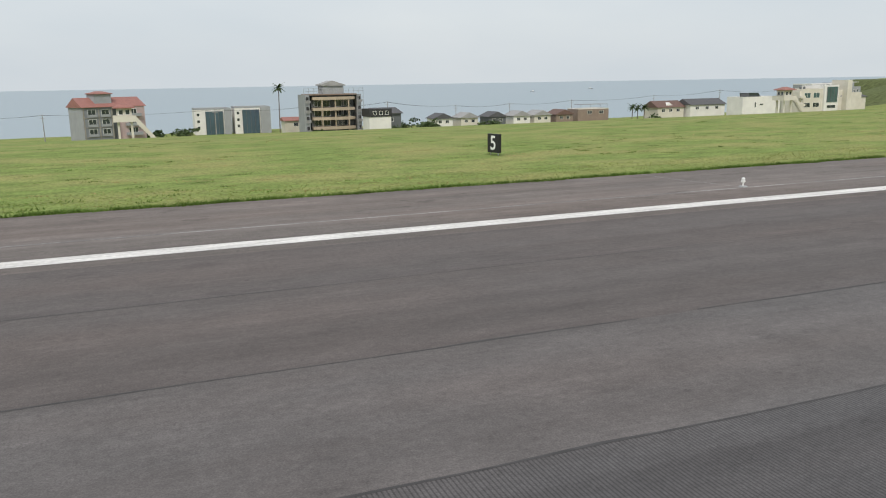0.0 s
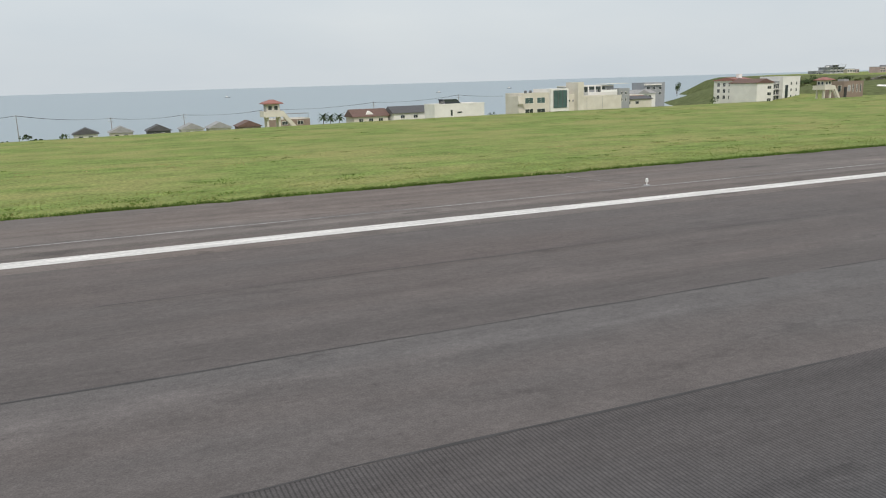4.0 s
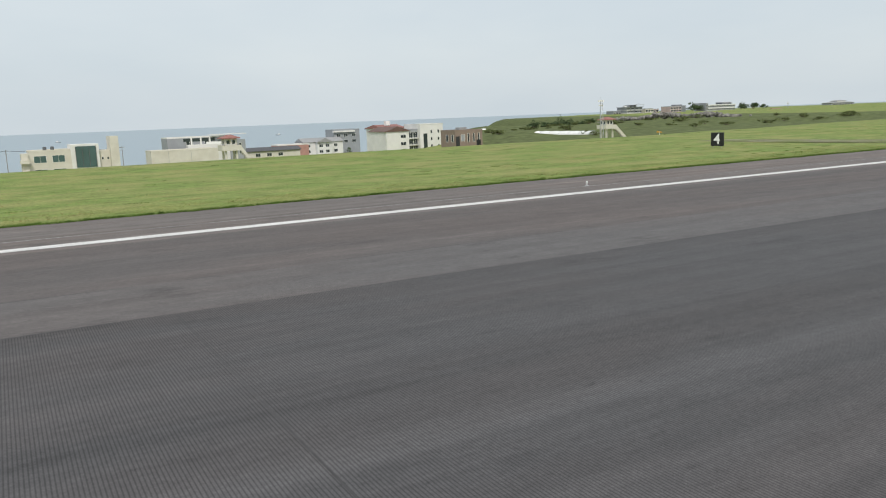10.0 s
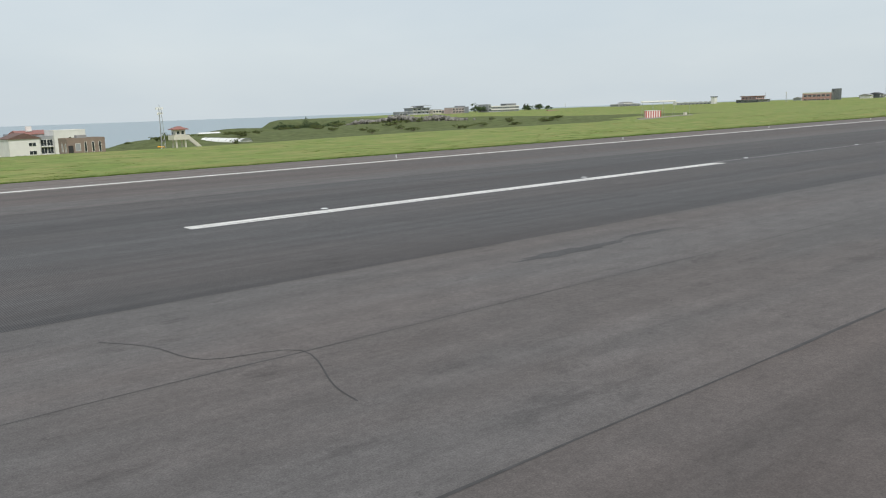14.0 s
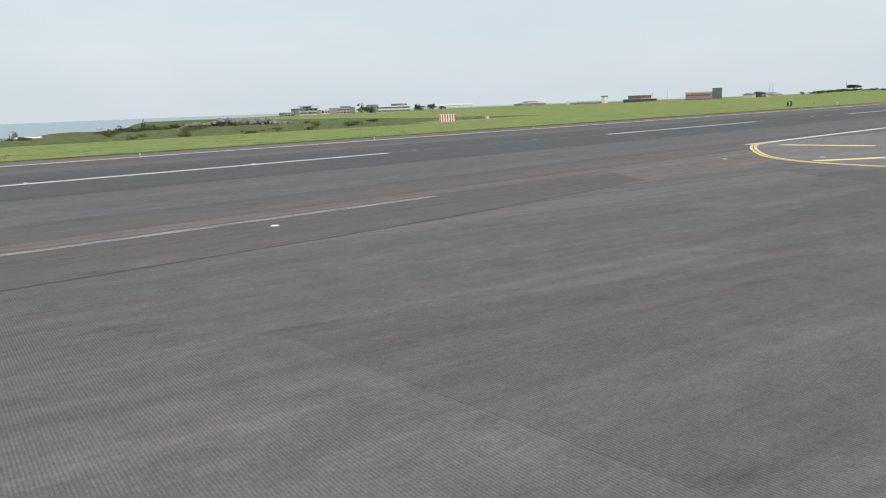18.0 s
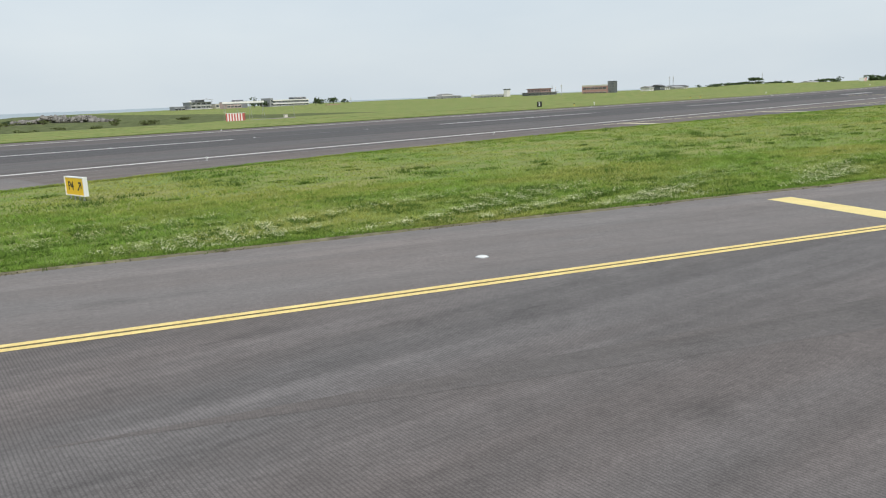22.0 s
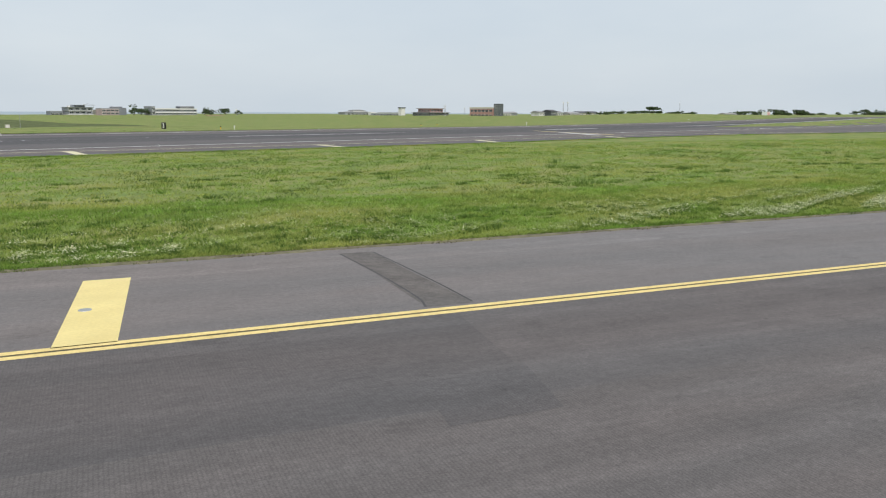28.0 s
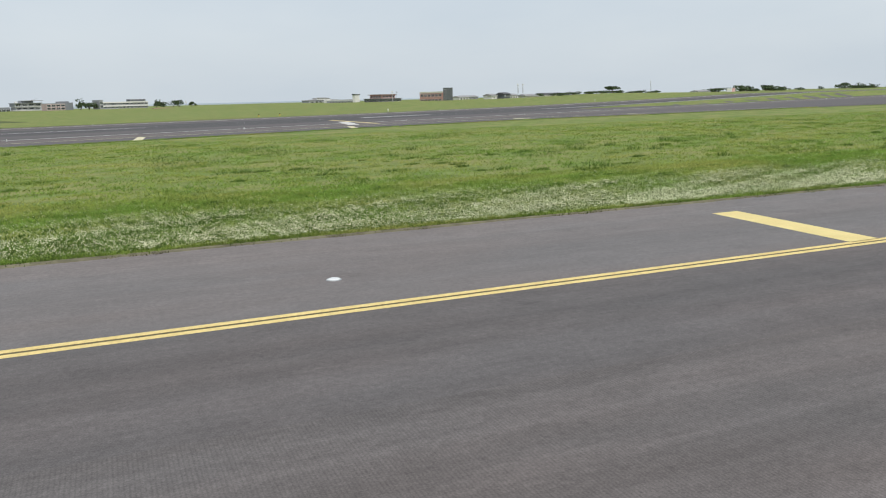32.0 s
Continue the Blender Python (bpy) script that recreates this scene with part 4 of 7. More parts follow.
# ------------------------------------------------------------------ buildings
def window(parent, face, u, z, w, h, x0, x1, y0, y1, pane=GLASS, mull=1):
    """A framed window on the south ('s', -y) or west ('w', -x) face of a box; u runs along the face."""
    bm, bp = bmesh.new(), bmesh.new()
    t = 0.08
    def put(b, a, c, d0, d1, z0, z1):
        if face == 's':
            box(b, a, c, y0 - d1, y0 - d0, z0, z1)
        else:
            box(b, x0 - d1, x0 - d0, a, c, z0, z1)
    put(bm, u, u + t, -0.05, 0.07, z, z + h)
    put(bm, u + w - t, u + w, -0.05, 0.07, z, z + h)
    put(bm, u + t, u + w - t, -0.05, 0.07, z, z + t)
    put(bm, u + t, u + w - t, -0.05, 0.07, z + h - t, z + h)
    for k in range(mull):
        c = u + w * (k + 1) / (mull + 1)
        put(bm, c - 0.03, c + 0.03, -0.05, 0.055, z + t, z + h - t)
    put(bp, u + t, u + w - t, -0.04, 0.02, z + t, z + h - t)
    f = part("window", bm, TRIM, parent)
    part("pane", bp, pane, f)
    return f


def block(e, x0, x1, y0, y1, z0, z1, mat, name="wall"):
    return part(name, boxed(x0, x1, y0, y1, z0, z1), mat, e)


def parapet(e, x0, x1, y0, y1, z, mat, h=0.5, t=0.25):
    bm = bmesh.new()
    box(bm, x0 - 0.05, x1 + 0.05, y0 - 0.05, y0 + t, z, z + h)
    box(bm, x0 - 0.05, x1 + 0.05, y1 - t, y1 + 0.05, z, z + h)
    box(bm, x0 - 0.05, x0 + t, y0 + t, y1 - t, z, z + h)
    box(bm, x1 - t, x1 + 0.05, y0 + t, y1 - t, z, z + h)
    return part("parapet", bm, mat, e)


def gable_roof(e, x0, x1, y0, y1, z, rise, mat, axis='x', over=0.5, hip=0.0):
    """A pitched roof with eaves; the ridge runs along axis, hip shortens it."""
    a, b, c, d = x0 - over, x1 + over, y0 - over, y1 + over
    bm = bmesh.new()
    if axis == 'x':
        m = (c + d) / 2
        low = [(a, c), (b, c), (b, d), (a, d)]
        ridge = [(a + hip, m), (b - hip, m)]
        quads = lambda v, r: ((v[0], v[1], r[1], r[0]), (v[2], v[3], r[0], r[1]))
        ends = lambda v, r: ((v[3], v[0], r[0]), (v[1], v[2], r[1]))
    else:
        m = (a + b) / 2
        low = [(a, c), (b, c), (b, d), (a, d)]
        ridge = [(m, c + hip), (m, d - hip)]
        quads = lambda v, r: ((v[1], v[2], r[1], r[0]), (v[3], v[0], r[0], r[1]))
        ends = lambda v, r: ((v[0], v[1], r[0]), (v[2], v[3], r[1]))
    lo = [bm.verts.new((x, y, z - 0.12)) for x, y in low]
    up = [bm.verts.new((x, y, z + 0.06)) for x, y in low]
    rg = [bm.verts.new((x, y, z + rise)) for x, y in ridge]
    for q in quads(up, rg):
        bm.faces.new(q)
    for q in ends(up, rg):
        bm.faces.new(q)
    for i in range(4):
        j = (i + 1) % 4
        bm.faces.new((lo[i], lo[j], up[j], up[i]))
    bm.faces.new(list(reversed(lo)))
    r = part("roof", bm, mat, e)
    return r


def gable_wall(e, x0, x1, y, z, rise, mat, face='s'):
    """The wall triangle under a roof's gable."""
    bm = bmesh.new()
    pts = [(x0, z), (x1, z), ((x0 + x1) / 2, z + rise)]
    f = [bm.verts.new((a, y, b) if face == 's' else (y, a, b)) for a, b in pts]
    g = [bm.verts.new((a, y + 0.2, b) if face == 's' else (y + 0.2, a, b)) for a, b in pts]
    bm.faces.new(f)
    bm.faces.new(list(reversed(g)))
    for i in range(3):
        j = (i + 1) % 3
        bm.faces.new((f[j], f[i], g[i], g[j]))
    return part("gable", bm, mat, e)


def building(name, label, category="house"):
    e = empty(name, 0, 0, 0)
    return tagged(e, label, category)


def settle_origin(e):
    """Moves the thing's empty to the foot of its parts."""
    kids = list(e.children)
    xs = [v for k in kids for v in ((k.data.vertices[i].co) for i in range(len(k.data.vertices)))]
    lo = Vector((sum(v.x for v in xs) / len(xs), sum(v.y for v in xs) / len(xs), min(v.z for v in xs)))
    e.location = lo
    for k in kids:
        k.location -= lo


def grid_windows(e, face, us, zs, w, h, bounds, pane=GLASS, mull=1):
    for z in zs:
        for u in us:
            window(e, face, u, z, w, h, *bounds, pane, mull)


G0 = -14.9      # foot of the shore houses


def red_roof_block():
    e = tagged(empty("apartment_house", -12.0, 286.0, G0, 25.0), "grey three-storey house with red tiled gable roof and stair tower", "house")
    top, length, deep = -2.3 - G0, 20.6, 11.0
    b = (0.0, length, 0.0, deep)
    block(e, 0.0, 9.6, 0.0, deep, -0.8, top, SLATE_WALL, "west_wing")
    block(e, 12.4, length, -0.4, deep, -0.8, top, PALE_PINK, "east_wing")
    # Recess wall is coloured dark to hold the shadow of the recess.
    block(e, 9.6, 12.4, 1.2, deep, -0.8, top, DARK_WALL, "stair_recess")
    gable_roof(e, *b, top, 3.0, RED_ROOF, 'x', 0.55)
    gable_wall(e, 0.0, deep, -0.004, top, 2.7, GREY_WALL, 'w')
    # Thin sheet, paler grey than the slate front, over the end wall.
    part("gable_render", boxed(-0.08, -0.004, 0.0, deep, -0.8, top), GREY_WALL, e, "pale grey end wall")
    part("stair_tower", boxed(4.8, 10.4, 1.6, 7.2, top, top + 4.2), GREY_WALL, e)
    gable_roof(e, 4.8, 10.4, 1.6, 7.2, top + 4.2, 0.8, RED_ROOF, 'x', 0.5, 2.0)
    for z in (top - 2.5, top - 5.6, top - 8.7):
        window(e, 's', 1.6, z, 2.6, 1.7, 0.0, 9.6, 0.0, deep)
        window(e, 's', 6.0, z, 2.6, 1.7, 0.0, 9.6, 0.0, deep)
        window(e, 's', 14.6, z, 3.2, 1.7, 12.4, length, -0.4, deep, GLASS, 2)
        part("balcony_rail", boxed(1.3, 4.5, -0.35, -0.12, z - 0.75, z + 0.1), GREY_WALL, e)
        part("balcony_rail", boxed(5.7, 8.9, -0.35, -0.12, z - 0.75, z + 0.1), GREY_WALL, e)
        part("floor_ledge", boxed(-0.1, 9.7, -0.12, -0.004, z - 1.05, z - 0.85), CONCRETE, e)
        part("balcony", boxed(13.6, 19.0, -1.5, -0.4, z - 0.9, z + 0.15), GREY_WALL, e)
    for u in (0.0, 4.9, 9.2):
        part("pilaster", boxed(u, u + 0.4, -0.2, -0.13, -0.8, top - 0.2), CONCRETE, e)


def blue_pair():
    for x0, x1, gx, top in ((25.5, 38.9, 29.6, -4.7), (40.6, 54.2, 43.6, -4.4)):
        e = building("glass_villa", "pale villa with a large blue glass front", "house")
        b = (x0, x1, 327.0, 337.0)
        block(e, *b, G0 - 1, top - 0.5, WHITE_WALL)
        parapet(e, *b, top - 0.5, GREY_WALL, 0.6)
        part("curtain_wall", boxed(gx, gx + 6.5, 326.7, 327.0, G0 - 1, top - 1.2), BLUE_GLASS, e, "large blue glass front")
        for k in range(5):
            part("mullion", boxed(gx + 6.5 * k / 4 - 0.06, gx + 6.5 * k / 4 + 0.06, 326.58, 326.7, G0 - 1, top - 1.2), DARK_WALL, e)
        part("side_wing", boxed(gx + 7.0, x1 + 0.3, 326.2, 334.0, G0 - 1, top - 0.1), GREY_WALL, e)
        grid_windows(e, 's', (x0 + 0.8,), (top - 3.0, top - 5.6, top - 8.0), 1.1, 1.2, b, GLASS, 0)
        settle_origin(e)


def bowed_slab(x0, x1, y0, y1, bow, z0, z1):
    """A slab whose front bulges towards -y."""
    pts = [(x0 + (x1 - x0) * i / 12, y0 - bow * math.sin(math.pi * i / 12) ** 0.6) for i in range(13)] + [(x1, y1), (x0, y1)]
    bm = flat(pts, z1, z1 - z0)
    bm.faces.new([bm.verts.new((x, y, z0)) for x, y in reversed(pts)])
    return bm


def scaffold_block():
    e = building("concrete_shell", "unfinished four-storey concrete building with bowed balconies and scaffold", "building")
    x0, x1, y0, y1 = 57.6, 73.3, 266.0, 279.0
    # Core wall is dark grey, painting the dim interior behind the balconies.
    part("core", boxed(x0 + 0.6, x1 - 0.6, y0 + 2.4, y1, G0, 0.2), DARK_WALL, e)
    for z in (-11.0, -7.9, -4.8, -1.3):
        part("balcony", bowed_slab(x0 + 0.7, x1 - 0.7, y0, y0 + 2.4, 1.6, z, z + 0.95), TAN_WALL, e, "tan concrete bowed balcony front")
    part("roof_slab", boxed(x0 - 0.2, x1 + 0.2, y0 + 0.4, y1 + 0.4, 0.2, 0.6), BROWN_WALL, e)
    for x in (x0 + 3.6, x0 + 8.1, x0 + 12.6):
        part("column", boxed(x - 0.2, x + 0.2, y0 - 1.0, y0 - 0.6, G0, -0.9), TAN_WALL, e)
    for z in (-9.9, -6.8, -3.6):
        grid_windows(e, 's', (x0 + 1.6, x0 + 4.6, x0 + 8.6, x0 + 11.6), (z,), 2.4, 2.1, (x0, x1, y0 + 2.4, y1), GLASS, 1)
    for xa in (x0 - 1.9, x1):
        part("side_tower", boxed(xa + 0.2, xa + 1.7, y0 + 0.6, y1 - 1.0, G0, 0.4), GREY_WALL, e)
        for k, z in enumerate((-11.6, -8.4, -5.2, -2.0)):
            # No real hole: a solid black panel paints the darkness inside the opening.
            part("opening", boxed(xa + 0.5, xa + 1.4, y0 + 0.45, y0 + 0.6, z, z + 1.7), BLACK_WALL, e)
            part("netting", boxed(xa, xa + 1.9, y0 - 0.15, y0 - 0.1, z - 0.2, z + 0.5), GREY_ROOF, e)
    part("stair_tower", boxed(62.3, 69.4, y0 + 2.0, y0 + 9.0, 0.6, 3.3), GREY_WALL, e)
    bm = bmesh.new()
    for k, y in enumerate((y0 + 1.5, y0 + 9.5)):
        vs = [bm.verts.new(p) for p in ((61.7, y, 3.3), (70.0, y, 3.2), (70.0, y, 3.5), (65.6, y, 4.9), (61.7, y, 3.7))]
        bm.faces.new(vs if k == 0 else list(reversed(vs)))
    bm.verts.ensure_lookup_table()
    for i in range(5):
        j = (i + 1) % 5
        bm.faces.new((bm.verts[j], bm.verts[i], bm.verts[i + 5], bm.verts[j + 5]))
    part("tower_roof", bm, GREY_ROOF, e, "skewed grey tower roof")
    for i in range(13):
        x = x0 - 2.2 + (x1 - x0 + 4.4) * i / 12
        edge = i in (0, 1, 11, 12)
        part("scaffold_pole", tubed((x, y0 - 0.3, G0 if edge else 0.6), (x, y0 - 0.3, 2.5), 0.06, sides=5), STEEL, e)
    for xa in (x0 - 2.2, x1 + 0.2):
        for z in (-11.0, -7.8, -4.6, -1.4):
            part("scaffold_rail", tubed((xa, y0 - 0.3, z), (xa + 2.0, y0 - 0.3, z), 0.05, sides=5), STEEL, e)
    for z in (1.5, 2.4):
        part("scaffold_rail", tubed((x0 - 2.2, y0 - 0.3, z), (x1 + 2.2, y0 - 0.3, z), 0.05, sides=5), STEEL, e)
    settle_origin(e)


def small_house(x0, x1, y0, z_eave, rise, wall, roof, label, depth=9.0, axis='y', windows=2, z_foot=None):
    e = building("cottage", label)
    zf = G0 - 0.6 if z_foot is None else z_foot
    b = (x0, x1, y0, y0 + depth)
    block(e, *b, zf, z_eave, wall)
    gable_roof(e, *b, z_eave, rise, roof, axis, 0.55)
    if axis == 'y':
        gable_wall(e, x0, x1, y0 - 0.004, z_eave, rise * 0.9, wall, 's')
    else:
        gable_wall(e, y0, y0 + depth, x0 - 0.004, z_eave, rise * 0.9, wall, 'w')
    w = (x1 - x0) / (windows * 2 + 1)
    for k in range(windows):
        window(e, 's', x0 + w * (2 * k + 1), z_eave - 2.0, min(w, 1.8), 1.3, *b)
    settle_origin(e)
    return e


def watch_tower(x, y, foot, top, label, roof=RED_ROOF):
    """A guard post on four legs with a stair, a walled gallery, a glazed cab and a hipped red roof."""
    e = tagged(empty("watch_tower", x, y, foot), label, "watch tower", "perimeter watch towers")
    h = top - foot
    z1 = h - 3.4
    for sx in (-1.15, 1.15):
        for sy in (-1.15, 1.15):
            part("leg", boxed(sx - 0.2, sx + 0.2, sy - 0.2, sy + 0.2, -0.3, z1), CREAM_WALL, e)
    part("deck", boxed(-2.0, 2.0, -2.0, 2.0, z1, z1 + 0.2), CREAM_WALL, e)
    bm = bmesh.new()
    for a in ((-2.0, 2.0, -2.0, -1.85), (-2.0, 2.0, 1.85, 2.0), (-2.0, -1.85, -1.85, 1.85), (1.85, 2.0, -1.85, 1.85)):
        box(bm, *a, z1 + 0.2, z1 + 1.15)
    part("gallery_wall", bm, CREAM_WALL, e)
    part("cab", boxed(-1.3, 1.3, -1.3, 1.3, z1 + 0.2, h - 0.9), CREAM_WALL, e)
    for u in (-1.0, 0.15):
        window(e, 's', u, z1 + 1.3, 0.85, 0.95, -1.3, 1.3, -1.3, 1.3, GLASS, 0)
        window(e, 'w', u, z1 + 1.3, 0.85, 0.95, -1.3, 1.3, -1.3, 1.3, GLASS, 0)
    bm = bmesh.new()
    lo = [bm.verts.new((sx * 1.95, sy * 1.95, h - 0.9)) for sx, sy in ((-1, -1), (1, -1), (1, 1), (-1, 1))]
    up = [bm.verts.new((sx * 1.95, sy * 1.95, h - 0.72)) for sx, sy in ((-1, -1), (1, -1), (1, 1), (-1, 1))]
    hi = [bm.verts.new((sx * 0.35, sy * 0.35, h - 0.05)) for sx, sy in ((-1, -1), (1, -1), (1, 1), (-1, 1))]
    for i in range(4):
        j = (i + 1) % 4
        bm.faces.new((lo[i], lo[j], up[j], up[i]))
        bm.faces.new((up[i], up[j], hi[j], hi[i]))
    bm.faces.new(hi)
    bm.faces.new(list(reversed(lo)))
    part("roof", bm, roof, e, "hipped roof")
    bm = bmesh.new()
    run = 4.2
    for s in (-0.55, 0.45):
        vs = [(2.0, -2.0 + s + 0.6, z1 - 0.2), (2.0, -2.0 + s + 0.6, z1 + 0.95), (2.0 + run, -2.0 + s + 0.6, 0.7), (2.0 + run, -2.0 + s + 0.6, -0.3)]
        f = [bm.verts.new(v) for v in vs]
        g = [bm.verts.new((a, b + 0.12, c)) for a, b, c in vs]
        bm.faces.new(list(reversed(f)))
        bm.faces.new(g)
        for i in range(4):
            j = (i + 1) % 4
            bm.faces.new((f[i], f[j], g[j], g[i]))
    part("stair_side", bm, CREAM_WALL, e)
    n = 12
    for k in range(n):
        zt = z1 * (1 - (k + 1) / n)
        part("step", boxed(2.0 + run * k / n, 2.0 + run * (k + 1) / n, -1.83, -1.0, zt - 0.12, zt + 0.05), CREAM_WALL, e)
    return e


def modern_villa():
    e = building("modern_villa", "cream modern house with teal glass stair hall and tall chimney wall", "house")
    b = (273.0, 285.0, 270.0, 283.0)
    block(e, *b, G0, -2.2, CREAM_WALL)
    parapet(e, *b, -2.2, CREAM_WALL, 0.5)
    grid_windows(e, 's', (274.4, 279.6), (-5.6,), 3.6, 2.2, b, TEAL_GLASS, 1)
    grid_windows(e, 's', (274.4, 279.6), (-9.6,), 3.6, 2.0, b, GLASS, 1)
    block(e, 271.0, 273.0, 269.2, 279.0, G0, -2.6, CREAM_WALL, "side_bay")
    for z in (-9.0, -5.6):
        part("balcony", boxed(270.6, 273.2, 267.8, 269.2, z, z + 1.1), CREAM_WALL, e)
    t = (285.0, 293.2, 269.0, 282.0)
    block(e, *t, G0, -0.4, WHITE_WALL, "stair_hall")
    part("glass_front", boxed(286.3, 292.2, 268.8, 269.0, -7.6, -1.0), TEAL_GLASS, e, "teal glass front")
    for k in range(4):
        part("mullion", boxed(286.3 + 1.97 * k - 0.06, 286.3 + 1.97 * k + 0.06, 268.68, 268.8, -7.6, -1.0), DARK_WALL, e)
    window(e, 's', 286.6, -10.2, 5.2, 1.4, *t)
    block(e, 293.2, 298.6, 270.0, 281.0, G0, -2.6, CREAM_WALL, "link")
    grid_windows(e, 's', (293.8, 295.4), (-5.6,), 0.7, 0.9, (293.2, 298.6, 270.0, 281.0), GLASS, 0)
    block(e, 296.4, 299.0, 267.4, 276.0, G0, 1.8, CREAM_WALL, "chimney_wall")
    for x in (278.0, 280.2):
        part("water_tank", lathe([(0.5, -2.2), (0.55, -2.0), (0.55, -0.9), (0.3, -0.75)], 12), DARK_WALL, e).location = (x, 276.0, 0.0)
    settle_origin(e)


def grey_villa():
    e = building("courtyard_house", "grey and beige flat-roofed house behind a long blank wall", "house")
    b = (322.0, 345.0, 312.0, 324.0)
    block(e, *b, G0, -0.6, GREY_WALL)
    parapet(e, *b, -0.6, WHITE_WALL, 0.5)
    grid_windows(e, 's', (329.0, 336.0, 341.0), (-3.6,), 2.6, 1.7, b)
    part("terrace", boxed(329.0, 346.0, 309.0, 312.0, G0, -3.2), WHITE_WALL, e)
    block(e, 345.0, 351.0, 308.0, 322.0, G0, -1.9, GREY_WALL, "corner_wing")
    grid_windows(e, 's', (346.2, 348.4), (-4.6, -7.6), 1.0, 1.3, (345.0, 351.0, 308.0, 322.0), GLASS, 0)
    part("roof_glazing", boxed(328.0, 340.0, 311.8, 312.0, -2.0, -0.8), GLASS, e, "dark roof storey glazing")
    for x in (331.0, 334.6, 338.0):
        part("roof_pier", boxed(x - 0.3, x + 0.3, 311.6, 311.8, -3.2, -0.5), WHITE_WALL, e)
    part("roof_rail", boxed(336.0, 346.0, 309.2, 309.3, -3.2, -2.3), WHITE_METAL, e)
    part("roof_canopy", boxed(338.0, 352.0, 310.0, 316.0, 0.2, 0.45), WHITE_WALL, e)
    block(e, 313.0, 337.0, 295.0, 307.0, G0, -4.8, CREAM_WALL, "front_block")
    parapet(e, 313.0, 337.0, 295.0, 307.0, -4.8, CREAM_WALL, 0.4)
    for x in (319.0, 327.0):
        part("joint", boxed(x, x + 0.08, 294.96, 295.0, G0, -4.8), GREY_WALL, e)
    settle_origin(e)


def shore_hotel():
    e = building("guest_house", "white four-storey guest house with red-brown gable roofs and balconies", "hotel")
    b1 = (406.0, 416.0, 297.0, 314.0)
    block(e, *b1, G0, 0.0, WHITE_WALL, "west_wing")
    gable_roof(e, *b1, 0.0, 1.4, RED_ROOF, 'x', 0.5)
    grid_windows(e, 's', (406.6, 409.4, 412.2), (-2.9, -5.9, -8.9), 1.6, 1.9, b1)
    grid_windows(e, 'w', (298.4, 302.2, 306.0, 309.8), (-2.9, -5.9, -8.9), 1.8, 1.9, b1)
    b2 = (399.0, 409.0, 279.0, 296.0)
    block(e, *b2, G0, -1.2, WHITE_WALL, "gable_wing")
    gable_roof(e, *b2, -1.2, 1.9, BROWN_ROOF, 'y', 0.4)
    gable_wall(e, 399.0, 409.0, 278.99, -1.2, 1.7, WHITE_WALL, 's')
    grid_windows(e, 's', (405.2,), (-4.0, -6.9, -9.6), 2.4, 1.4, b2)
    b3 = (409.0, 413.5, 280.0, 292.0)
    block(e, *b3, G0, -0.6, GREY_WALL, "balcony_wing")
    for z in (-9.6, -6.9, -4.2):
        part("balcony", boxed(409.1, 413.4, 279.2, 280.0, z - 0.2, z), TRIM, e)
        window(e, 's', 409.3, z + 0.1, 1.95, 2.3, *b3)
        window(e, 's', 411.35, z + 0.1, 1.95, 2.3, *b3)
    b4 = (413.5, 424.0, 278.0, 292.0)
    block(e, *b4, G0, 0.9, WHITE_WALL, "tall_wing")
    parapet(e, *b4, 0.9, WHITE_WALL, 0.4)
    part("glazed_slot", boxed(415.0, 416.7, 277.9, 278.0, -9.4, -2.6), GLASS, e)
    grid_windows(e, 's', (418.2, 421.4), (-8.4, -5.5, -2.6), 0.9, 1.4, b4, GLASS, 0)
    part("roof_tank", boxed(409.5, 411.3, 301.0, 303.0, 1.0, 2.9), TRIM, e)
    settle_origin(e)


